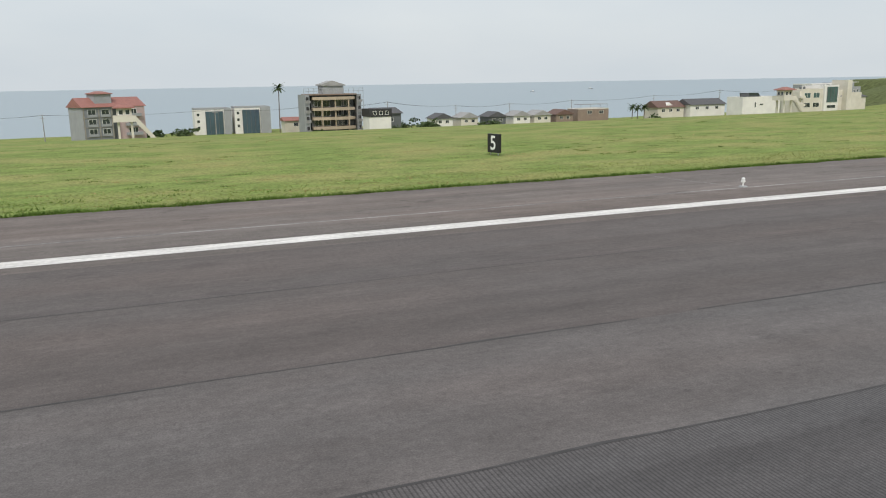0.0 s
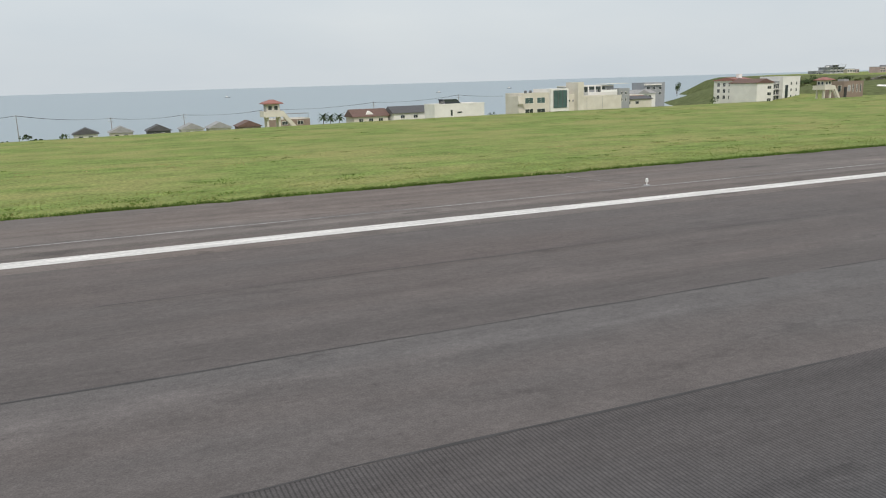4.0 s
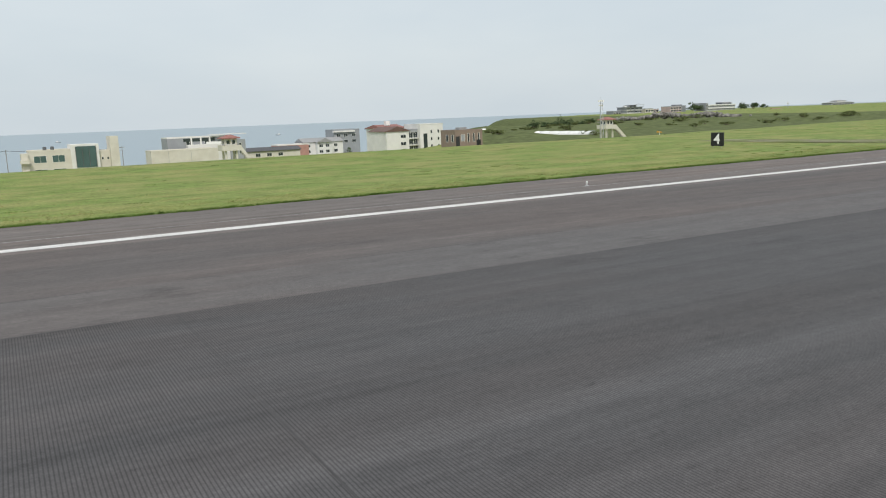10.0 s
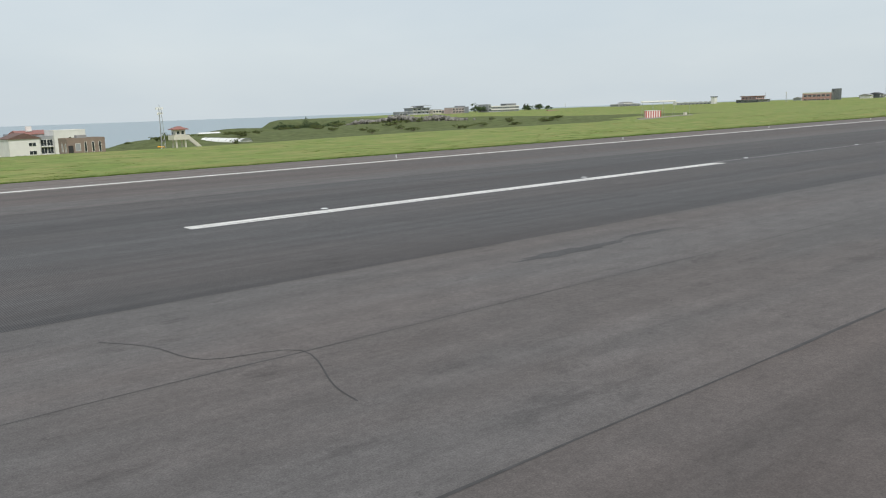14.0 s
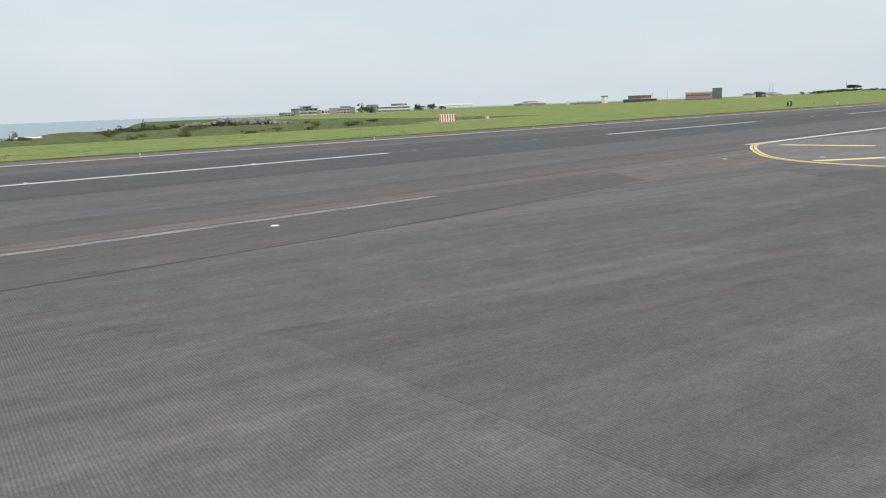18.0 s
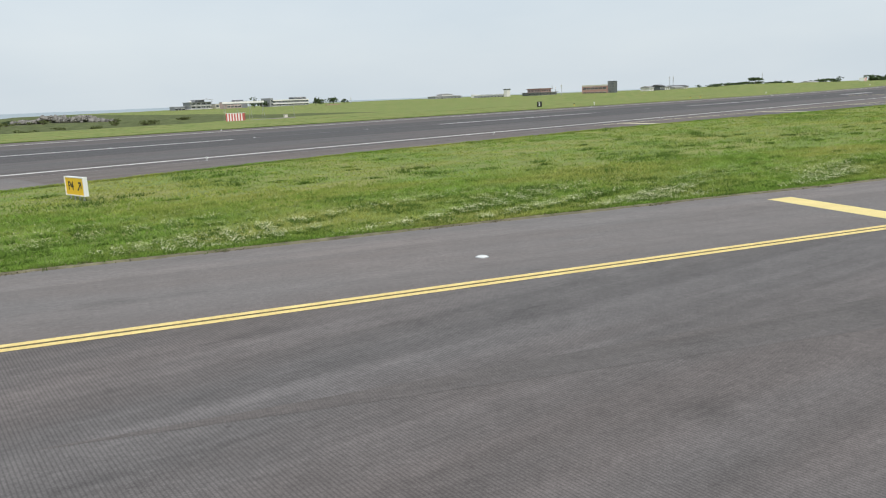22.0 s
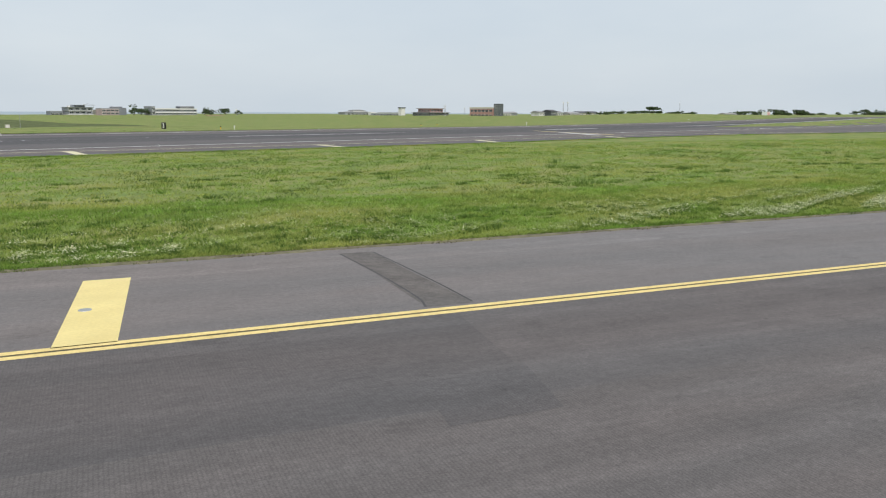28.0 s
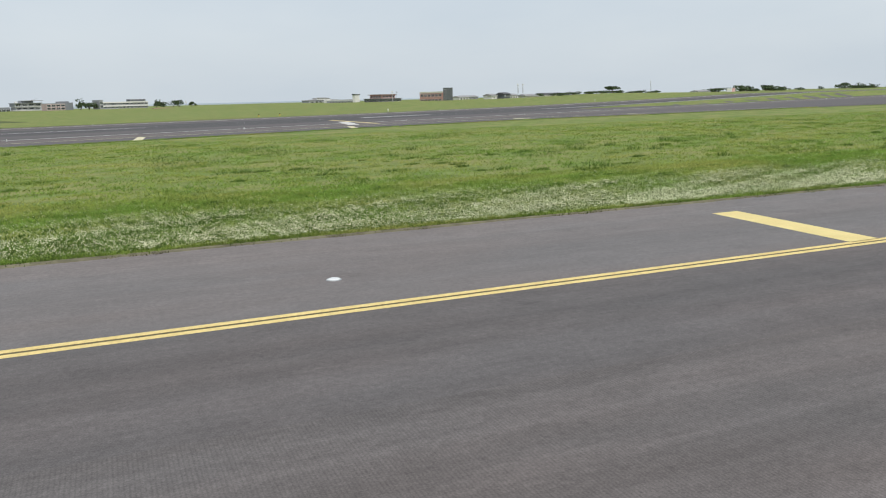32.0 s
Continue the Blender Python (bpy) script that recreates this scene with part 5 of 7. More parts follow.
def far_villas():
    e = building("white_villa", "white gabled two-storey house near the shore", "house")
    b = (399.0, 420.0, 376.0, 388.0)
    block(e, *b, G0 - 1, -6.4, WHITE_WALL)
    gable_roof(e, *b, -6.4, 2.0, GREY_ROOF, 'x', 0.5)
    gable_roof(e, 405.0, 413.0, 372.5, 380.0, -6.4, 2.0, GREY_ROOF, 'y', 0.4)
    block(e, 405.0, 413.0, 373.0, 376.0, G0 - 1, -6.4, WHITE_WALL, "front_gable")
    gable_wall(e, 405.0, 413.0, 372.98, -6.4, 1.8, WHITE_WALL)
    grid_windows(e, 's', (406.0, 409.4), (-9.0, -11.8), 2.0, 1.5, (405, 413, 373.0, 380))
    grid_windows(e, 's', (400.4, 415.0), (-9.0, -11.8), 2.0, 1.5, b)
    settle_origin(e)
    e = building("flat_roof_house", "pale grey three-storey flat-roofed house", "house")
    b = (418.5, 433.0, 384.0, 396.0)
    block(e, *b, G0 - 1, -1.2, GREY_WALL)
    parapet(e, *b, -1.2, GREY_WALL, 0.5)
    part("upper_band", boxed(417.8, 430.0, 383.0, 384.0, -2.2, -1.4), WHITE_WALL, e)
    grid_windows(e, 's', (420.0, 424.0, 428.5), (-4.6, -7.6), 2.2, 1.5, b)
    settle_origin(e)
    e = building("long_shed", "low pale shed with a dark sloping roof", "shed")
    b = (358.0, 381.0, 330.0, 339.0)
    block(e, *b, G0 - 1, -7.8, CREAM_WALL)
    gable_roof(e, *b, -7.8, 1.5, DARK_ROOF, 'x', 0.6)
    grid_windows(e, 's', (361.0, 366.0, 371.0), (-10.2,), 2.2, 1.5, b)
    settle_origin(e)
    e = building("pink_house", "small pale pink flat-roofed house", "house")
    b = (378.0, 393.0, 352.0, 362.0)
    block(e, *b, G0 - 1, -6.6, PINK_WALL)
    parapet(e, *b, -6.6, TRIM, 0.4)
    grid_windows(e, 's', (381.0, 386.0), (-9.2, -11.8), 1.8, 1.4, b)
    settle_origin(e)


def brown_house():
    e = building("brown_house", "brown clad flat-roofed building with narrow windows", "house")
    b = (408.5, 420.0, 241.5, 252.0)
    block(e, *b, G0, -1.6, BROWN_WALL)
    parapet(e, *b, -1.6, BROWN_WALL, 0.5)
    grid_windows(e, 's', (413.6, 415.9, 418.0), (-5.6,), 0.8, 3.2, b, GLASS, 0)
    grid_windows(e, 'w', (242.6, 246.5), (-5.4,), 1.6, 2.6, b, GLASS, 0)
    window(e, 's', 410.9, -5.2, 1.6, 2.4, *b, GREY_WALL, 0)
    part("entrance", boxed(408.8, 410.2, 241.2, 241.5, G0, -3.4), BLACK_WALL, e)
    part("roof_light", boxed(412.5, 415.5, 245.0, 248.0, -1.6, -0.3), GREY_ROOF, e)
    settle_origin(e)


red_roof_block()
blue_pair()
scaffold_block()
small_house(52.5, 61.5, 286.0, -8.6, 1.2, CREAM_WALL, RED_ROOF, "low shed with a red sheet roof", 7.0, 'x', 1)
e = building("black_pavilion", "small black and white boxy pavilion", "pavilion")
block(e, 72.0, 79.2, 247.5, 255.0, G0, -6.6, WHITE_WALL, "lower_wall")
block(e, 71.8, 79.4, 247.3, 255.2, -6.6, -4.1, BLACK_WALL, "upper_wall")
grid_windows(e, 's', (73.2, 75.2, 77.2), (-6.0,), 1.1, 1.2, (71.8, 79.4, 247.3, 255.2), GLASS, 0)
settle_origin(e)
e = building("dark_house", "dark house half hidden by bushes", "house")
block(e, 77.0, 87.5, 262.0, 270.0, G0, -6.2, DARK_WALL)
gable_roof(e, 77.0, 87.5, 262.0, 270.0, -6.2, 1.9, DARK_ROOF, 'x', 0.6, 1.2)
grid_windows(e, 's', (79.0, 83.0), (-9.0,), 1.8, 1.3, (77, 87.5, 262.0, 270.0))
settle_origin(e)
ROW = [(116.6, 125.8, WHITE_WALL, DARK_ROOF, "cream cottage with a dark gable roof"), (128.2, 137.3, CREAM_WALL, GREY_ROOF, "cream cottage with a pale grey gable roof"),
       (140.8, 150.0, DARK_WALL, DARK_ROOF, "dark cottage with a dark gable roof"), (152.3, 161.5, WHITE_WALL, GREY_ROOF, "white cottage with a grey gable roof"),
       (162.2, 171.4, CREAM_WALL, GREY_ROOF, "cream cottage with a grey gable roof"), (172.8, 182.4, BROWN_WALL, BROWN_ROOF, "brown cottage with a brown gable roof")]
for x0, x1, w, r, lb in ROW:
    small_house(x0 + 0.5, x1 - 0.9, 307.0, -10.7, 2.1, w, r, lb)
e = building("terrace_house", "long low brown house with a roof terrace frame", "house")
b = (185.2, 201.0, 309.0, 318.0)
block(e, *b, G0 - 1, -8.9, BROWN_WALL)
parapet(e, *b, -8.9, TRIM, 0.3)
for x in (187.0, 192.0, 197.0, 200.6):
    part("post", tubed((x, 309.6, -8.9), (x, 309.6, -7.0), 0.08, sides=6), STEEL, e)
part("canopy", boxed(187.0, 200.8, 309.4, 315.0, -7.0, -6.8), GREY_ROOF, e)
grid_windows(e, 's', (190.0, 196.0), (-11.0,), 2.4, 1.4, b)
settle_origin(e)
e = small_house(212.5, 226.0, 289.0, -8.4, 2.7, CREAM_WALL, BROWN_ROOF, "cream house with a brown tiled roof and dormer", 10.0, 'x', 3)
bm = bmesh.new()
dx, dy, dz = 219.0 - e.location.x, 289.8 - e.location.y, -7.9 - e.location.z
for k in (0, 1):
    vs = [bm.verts.new((dx + a, dy + k * 2.6, dz + c)) for a, c in ((-1.9, 0), (1.9, 0), (0, 1.5))]
    bm.faces.new(vs if k == 0 else list(reversed(vs)))
bm.verts.ensure_lookup_table()
for i, j in ((0, 1), (1, 2), (2, 0)):
    bm.faces.new((bm.verts[j], bm.verts[i], bm.verts[i + 3], bm.verts[j + 3]))
part("dormer", bm, TRIM, e, "white dormer gable")
e = small_house(227.2, 245.6, 286.0, -7.6, 2.5, WHITE_WALL, DARK_ROOF, "white bungalow with a dark tiled roof and white gable", 10.0, 'x', 3)
e = building("white_box_house", "white flat-roofed box house with a small glazed roof room", "house")
b = (233.5, 253.0, 261.8, 271.0)
block(e, *b, G0, -4.6, WHITE_WALL)
parapet(e, *b, -4.6, WHITE_WALL, 0.5)
grid_windows(e, 's', (239.6,), (-8.4,), 0.9, 2.2, b, GLASS, 0)
grid_windows(e, 's', (242.2,), (-7.6,), 2.0, 0.7, b, GLASS, 0)
bm = bmesh.new()
vs = [bm.verts.new(p) for p in ((238.5, 264.0, -4.4), (245.0, 264.0, -4.4), (245.0, 269.0, -4.4), (238.5, 269.0, -4.4), (238.2, 263.8, -2.6), (243.0, 263.8, -2.6), (243.0, 269.2, -2.6), (238.2, 269.2, -2.6))]
for f in ((0, 1, 5, 4), (1, 2, 6, 5), (2, 3, 7, 6), (3, 0, 4, 7), (4, 5, 6, 7), (3, 2, 1, 0)):
    bm.faces.new([vs[i] for i in f])
part("roof_room", bm, GLASS, e, "dark sloping roof room")
settle_origin(e)
modern_villa()
grey_villa()
far_villas()
shore_hotel()
brown_house()
for x, y, tp, lb in ((0.2, 165.0, 1.0, "cream watch tower with a faded red roof on four legs"), (155.8, 161.5, 1.3, "cream watch tower with a red roof on four legs"),
                     (307.9, 164.0, 1.9, "cream watch tower with a red roof on four legs"), (417.8, 171.0, 2.0, "white watch tower with a weathered roof on four legs")):
    watch_tower(x, y, ground_height(x, y), tp, lb, RED_ROOF)


# ------------------------------------------------------------------ headland and far side
def banded_block(x0, x1, y0, depth, z0, z1, floors, wall, band_mat, label, bays):
    e = building("school_block", label, "building")
    b = (x0, x1, y0, y0 + depth)
    block(e, *b, z0, z1, wall)
    fh = (z1 - z0) / floors
    for k in range(floors):
        part("floor_band", boxed(x0 - 0.3, x1 + 0.3, y0 - 0.5, y0, z0 + fh * (k + 1) - 0.9, z0 + fh * (k + 1)), band_mat, e, "white floor band")
        for i in range(bays):
            w = (x1 - x0) / bays
            window(e, 's', x0 + w * (i + 0.12), z0 + fh * k + 0.5, w * 0.76, fh - 1.5, *b, GLASS, 1)
    settle_origin(e)
    return e


def plain_block(name, x0, x1, y0, depth, z0, z1, wall, label, cols=3, floors=2, category="building", cap=GREY_WALL):
    e = building(name, label, category)
    b = (x0, x1, y0, y0 + depth)
    block(e, *b, z0, z1, wall)
    parapet(e, *b, z1, cap, 0.5)
    fh = (z1 - z0 - 0.6) / floors
    w = (x1 - x0) / cols
    for k in range(floors):
        for i in range(cols):
            window(e, 's', x0 + w * (i + 0.1), z0 + 0.8 + fh * k, w * 0.8, fh * 0.68, *b, GLASS, 1)
    return e


def terraced_block(x0, x1, y0, depth, z0, z1, floors, wall, label, cols, name="terraced_house"):
    """Storeys set back one above the other, with slab edges, piers, wide windows and a roof room."""
    e = building(name, label, "building")
    fh = (z1 - z0) / floors
    for k in range(floors):
        inset = 0.9 * (k % 2)
        b = (x0 + inset, x1 - inset * 0.6, y0 + inset, y0 + depth)
        za = z0 + fh * k
        block(e, *b, za, za + fh - 0.35, wall)
        part("slab", boxed(b[0] - 0.7, b[1] + 0.7, b[2] - 1.0, b[3] + 0.3, za + fh - 0.35, za + fh), TRIM if k < floors - 1 else GREY_WALL, e, "pale slab edge")
        w = (b[1] - b[0]) / cols
        for i in range(cols):
            window(e, 's', b[0] + w * (i + 0.14), za + 0.7, w * 0.72, fh - 1.7, *b, GLASS, 1)
            if i:
                part("pier", boxed(b[0] + w * i - 0.2, b[0] + w * i + 0.2, b[2] - 0.7, b[2] - 0.3, za, za + fh - 0.35), wall, e)
    part("roof_room", boxed(x0 + (x1 - x0) * 0.3, x0 + (x1 - x0) * 0.75, y0 + 3, y0 + depth - 2, z1, z1 + 1.5), GREY_WALL, e)
    part("water_tank", boxed(x0 + 1.5, x0 + 3.4, y0 + 4, y0 + 6, z1, z1 + 1.2), TRIM, e)
    return e


e = terraced_block(806.0, 826.5, 590.0, 14, -3.0, 6.0, 3, GREY_WALL, "grey house of three glazed storeys on the headland", 4)
part("roof_canopy", boxed(812.0, 828.0, 589.0, 600.0, 7.6, 7.9), GREY_ROOF, e)
for x in (813.0, 827.0):
    part("canopy_post", tubed((x, 589.6, 6.0), (x, 589.6, 7.6), 0.14), STEEL, e)
part("roof_mast", tubed((818, 592, 7.5), (824, 592, 9.2), 0.12), STEEL, e)
settle_origin(e)
e = plain_block("annex", 794.0, 804.0, 596.0, 10, -3.0, 2.2, SLATE_WALL, "low slate grey annex on the headland", 3, 1)
settle_origin(e)
e = plain_block("beige_house", 830.5, 841.0, 590.0, 12, -3.0, 3.4, CREAM_WALL, "beige low house on the headland", 3, 2)
settle_origin(e)
e = plain_block("beige_house", 842.5, 850.0, 592.0, 12, -3.0, 2.8, PALE_PINK, "pale pink low house on the headland", 2, 2)
settle_origin(e)
e = plain_block("pink_block", 814.0, 828.0, 540.0, 12, -3.0, 4.6, PALE_PINK, "pale pink three-storey house on the headland", 4, 3)
part("dark_wing", boxed(828.0, 834.5, 541.0, 550.0, -3.0, 5.4), SLATE_WALL, e)
part("roof_room", boxed(824.0, 832.0, 543.0, 549.0, 4.6, 6.4), SLATE_WALL, e)
settle_origin(e)
banded_block(855.5, 893.0, 534.0, 14, -3.2, 5.2, 3, GREY_WALL, TRIM, "long three-storey building with white floor bands", 12)
e = plain_block("stair_block", 852.5, 855.3, 533.0, 15, -3.2, 6.4, GREY_WALL, "tall grey stair block at the end of the long building", 1, 3)
settle_origin(e)
e = plain_block("roof_house", 880.0, 893.0, 538.0, 8, 5.2, 6.6, DARK_WALL, "dark roof storey on the long building", 4, 1)
settle_origin(e)

# low two-tier building and its neighbours, seen on their west fronts
e = building("terminal_lodge", "dark low building with a reddish upper storey", "building")
block(e, 984.0, 1004.0, 337.0, 357.0, -2.0, 2.9, DARK_WALL, "lower_storey")
b = (987.0, 1000.5, 340.0, 354.0)
block(e, *b, 2.9, 5.5, PINK_WALL, "upper_storey")
part("eaves", boxed(986.0, 1001.4, 339.0, 355.0, 5.5, 6.0), BROWN_WALL, e)
part("canopy_edge", boxed(983.0, 1005.0, 336.0, 358.0, 2.7, 3.0), GREY_ROOF, e)
for i in range(4):
    window(e, 'w', 341.0 + 3.3 * i, 3.5, 2.2, 1.3, *b, GLASS, 0)
    window(e, 's', 988.0 + 3.2 * i, 3.5, 2.2, 1.3, *b, GLASS, 0)
    window(e, 'w', 338.6 + 4.4 * i, 0.6, 2.6, 1.5, 984.0, 1004.0, 337.0, 357.0)
    window(e, 's', 985.4 + 4.6 * i, 0.6, 2.6, 1.5, 984.0, 1004.0, 337.0, 357.0)
part("aerial", tubed((1002.0, 340.0, 2.9), (1002.0, 340.0, 8.4), 0.09, sides=5), STEEL, e)
part("aerial_arm", boxed(1000.8, 1003.2, 339.9, 340.1, 7.2, 7.4), STEEL, e)
settle_origin(e)
e = building("long_white_hall", "long low pale hall with a small tower at each end", "building")
b = (1002.0, 1008.0, 392.0, 430.0)
block(e, *b, -3.0, 1.8, GREY_WALL)
parapet(e, *b, 1.8, WHITE_WALL, 0.5)
block(e, 1000.0, 1004.5, 388.5, 392.0, -3.0, 6.2, WHITE_WALL, "end_tower")
part("tower_cap", boxed(999.6, 1004.9, 388.1, 392.4, 6.2, 6.9), DARK_WALL, e)
block(e, 1002.5, 1007.0, 430.0, 434.5, -3.0, 3.0, WHITE_WALL, "end_block")
grid_windows(e, 'w', tuple(394.0 + 4.2 * i for i in range(8)), (0.0,), 2.4, 1.2, b)
for i in range(6):
    part("roof_fin", boxed(1004.0, 1007.0, 395.0 + 5.4 * i, 396.6 + 5.4 * i, 1.8, 2.7), GREY_ROOF, e)
settle_origin(e)
e = building("fire_station", "pink two-storey station with a dark grey tower", "building")
b = (990.0, 994.0, 277.5, 301.0)
block(e, *b, -1.0, 6.6, PINK_WALL, "pink_wing")
part("upper_band", boxed(989.8, 990.0, 277.5, 301.0, 5.8, 6.9), CREAM_WALL, e)
grid_windows(e, 'w', tuple(278.6 + 3.7 * i for i in range(6)), (3.4,), 2.9, 1.7, b)
grid_windows(e, 'w', tuple(278.6 + 3.7 * i for i in range(6)), (0.2,), 2.9, 1.5, b)
t = (990.5, 993.5, 271.0, 277.5)
block(e, *t, -1.0, 8.9, DARK_WALL, "dark_tower")
parapet(e, *t, 8.9, DARK_WALL, 0.4)
grid_windows(e, 'w', (271.6, 274.6), (1.0, 4.2, 6.6), 2.2, 1.6, t)
settle_origin(e)
e = building("round_hut", "low grey hut with a rounded roof", "hut")
block(e, 1072.0, 1112.0, 556.0, 568.0, -3.0, 2.2, GREY_WALL)
gable_roof(e, 1072.0, 1112.0, 556.0, 568.0, 2.2, 1.2, GREY_ROOF, 'x', 0.5, 10.0)
block(e, 1084.0, 1100.0, 558.0, 566.0, 2.2, 4.2, WHITE_WALL, "roof_storey")
gable_roof(e, 1084.0, 1100.0, 558.0, 566.0, 4.2, 0.9, GREY_ROOF, 'x', 0.6, 4.0)
grid_windows(e, 's', tuple(1075.0 + 5.2 * i for i in range(7)), (-0.4,), 3.0, 1.6, (1072.0, 1112.0, 556.0, 568.0))
settle_origin(e)
for x0, x1, y, z1, wl, rf, lb in ((1060, 1072, 330, 3.4, WHITE_WALL, GREY_ROOF, "small white hut far across the field"), (1085, 1104, 350, 3.6, GREY_WALL, GREY_ROOF, "low grey shed far across the field"),
                                  (1128, 1150, 300, 4.0, CREAM_WALL, DARK_ROOF, "low cream shed far across the field"), (870, 884, 470, -0.4, WHITE_WALL, RED_ROOF, "small white hut far across the field"),
                                  (1155, 1185, 320, 4.2, GREY_WALL, DARK_ROOF, "long grey shed far across the field"), (1320, 1345, 260, 3.4, WHITE_WALL, GREY_ROOF, "white shed far across the field"),
                                  (1010, 1024, 420, 1.2, CREAM_WALL, RED_ROOF, "small cream hut with a red roof"), (1024, 1030, 262, 4.4, WHITE_WALL, GREY_ROOF, "small white hut beyond the station"),
                                  (1034, 1041, 259, 5.2, DARK_WALL, DARK_ROOF, "dark shed beyond the station"), (1044, 1053, 262, 4.2, WHITE_WALL, GREY_ROOF, "long white shed beyond the station"), (1062, 1076, 262, 3.6, CREAM_WALL, GREY_ROOF, "low cream shed beyond the station")):
    small_house(x0, x1, y, z1 - 1.2, 1.3, wl, rf, lb, 8.0, 'x', 3, ground_height(x0, y) - 0.4)

# red and white striped shelter and its white antenna row, both set askew
zg = ground_height(616.0, 173.0)
e = tagged(empty("striped_shelter", 616.4, 173.2, zg, -42.0), "red and white striped equipment shelter on a slab", "shelter")
part("slab", boxed(-6.0, 8.0, -2.4, 4.0, -0.4, 0.1), CONCRETE, e)
for i in range(13):
    x = -3.1 + 6.2 * i / 13
    part("stripe_panel", boxed(x, x + 6.2 / 13 - 0.02, 0.06 * (i % 2), 2.6, 0.1, 2.9), SIGNAL_RED if i % 2 == 0 else SIGN_WHITE, e)
for i in range(4):
    part("stripe_panel", boxed(-3.16, -3.1, 0.1 + 0.62 * i, 0.7 + 0.62 * i, 0.1, 2.9), SIGNAL_RED if i % 2 else SIGN_WHITE, e)
part("roof", boxed(-3.2, 3.2, -0.1, 2.7, 2.9, 3.02), SIGN_WHITE, e)
e = tagged(empty("antenna_array", 620.6, 174.0, zg, -36.0), "white antenna row on thin steel legs behind the striped shelter", "antenna")
top = 3.75 - zg
for x in (-6.6, -2.2, 2.2, 6.6):
    part("leg", tubed((x - 0.6, 0, -0.3), (x, 0, top - 0.2), 0.04, sides=6), STEEL, e)
    part("leg", tubed((x + 0.6, 0, -0.3), (x, 0, top - 0.2), 0.04, sides=6), STEEL, e)
part("rail", boxed(-7.2, 7.2, -0.15, 0.15, top - 0.2, top), STEEL, e)
for i in range(18):
    x = -7.2 + 14.4 * i / 18
    part("radome", boxed(x, x + 0.78, -0.5, 0.5, top, top + 0.62), SIGN_WHITE, e)
bm = bmesh.new()
last = None
for i in range(34):
    x, y = 596 + 1.3 * i, 166.5 + 0.12 * i
    zz = ground_height(x, y)
    now = [bm.verts.new((x, y + o, zz + h)) for o, h in ((-1.0, -0.4), (-0.9, 0.3), (0.9, 0.32), (1.0, -0.4))]
    for k in range(3 if last else 0):
        bm.faces.new((last[k], now[k], now[k + 1], last[k + 1]))
    last = now
structure(mesh_object("concrete_path", bm, CONCRETE), "pale concrete path leading past the striped shelter")
e = building("equipment_box", "small white equipment box on legs", "box")
zg2 = ground_height(636.0, 172.0)
part("cabinet", boxed(635.4, 636.6, 171.0, 172.0, zg2 + 0.3, zg2 + 1.35), CREAM_WALL, e)
for x in (635.5, 636.8):
    part("leg", boxed(x - 0.1, x + 0.1, 171.9, 172.1, zg2 - 0.2, zg2 + 0.3), STEEL, e)
part("aerial", tubed((640.0, 172.0, zg2 - 0.2), (640.0, 172.0, zg2 + 4.6), 0.05, sides=6), STEEL, e)
settle_origin(e)


def marker_hut(x, y):
    e = building("striped_hut", "small red and white striped hut far down the airfield", "hut")
    z = ground_height(x, y)
    for i in range(7):
        part("stripe_panel", boxed(x + 0.9 * i, x + 0.9 * i + 0.88, y, y + 4, z - 0.2, z + 2.9), SIGNAL_RED if i % 2 else SIGN_WHITE, e)
    settle_origin(e)


marker_hut(1190.0, 163.0)


def lattice_mast(x, y, z0, z1, r, label):
    e = tagged(empty("lattice_mast", x, y, z0), label, "mast")
    h = z1 - z0
    for sx, sy in ((-r, -r), (r, -r), (0, r)):
        part("upright", tubed((sx, sy, -0.3), (sx * 0.5, sy * 0.5, h), 0.07, sides=5), STEEL, e)
    n = max(3, int(h / 1.3))
    for k in range(n):
        a, c = h * k / n, h * (k + 1) / n
        part("brace", tubed((-r * 0.9, -r * 0.9, a), (r * 0.8, -r * 0.8, c), 0.04, sides=4), STEEL, e)
    for zz, s in ((h - 0.4, 0.9), (h - 1.6, 0.7)):
        part("antenna", boxed(-s, s, -0.12, 0.12, zz, zz + 0.5), WHITE_METAL, e)
    part("tip", tubed((0, 0, h), (0, 0, h + 0.9), 0.04, sides=5), STEEL, e)


lattice_mast(412.0, 166.6, ground_height(412, 166.6), 6.6, 0.55, "slim steel lattice mast with small antennas")
for x, y, h in ((1053, 262, 10.0), (1058.5, 262, 10.0), (964, 301, 7.5), (1120, 430, 7.0), (900, 480, 5.0), (1300, 300, 13.0)):
    lattice_mast(x, y, ground_height(x, y), ground_height(x, y) + h, 0.4, "thin steel mast far across the field")


# power poles and their wires
def power_pole(x, y, z0, z1):
    e = tagged(empty("power_pole", x, y, z0), "grey concrete power pole with crossarms", "power pole", "power poles")
    h = z1 - z0
    part("pole", tubed((0, 0, -0.5), (0, 0, h), 0.19, 0.12, 8), WOOD_POLE, e)
    for zz, s in ((h - 0.5, 1.1), (h - 1.5, 0.9)):
        part("crossarm", boxed(-s, s, -0.06, 0.06, zz, zz + 0.12), STEEL, e)
        for k in (-0.9, 0.0, 0.9):
            part("insulator", lathe([(0.06, zz + 0.12), (0.09, zz + 0.2), (0.05, zz + 0.3)], 8), TRIM, e).location = (k * s, 0, 0)


POLES = [(-60.0, -4.6), (-26.2, -4.9), (32.0, -4.6), (66.0, -4.4), (99.8, -3.4), (129.8, -5.6), (154.9, -5.4), (185.5, -4.7), (229.4, -3.6), (267.5, -1.9), (306.0, -2.6)]
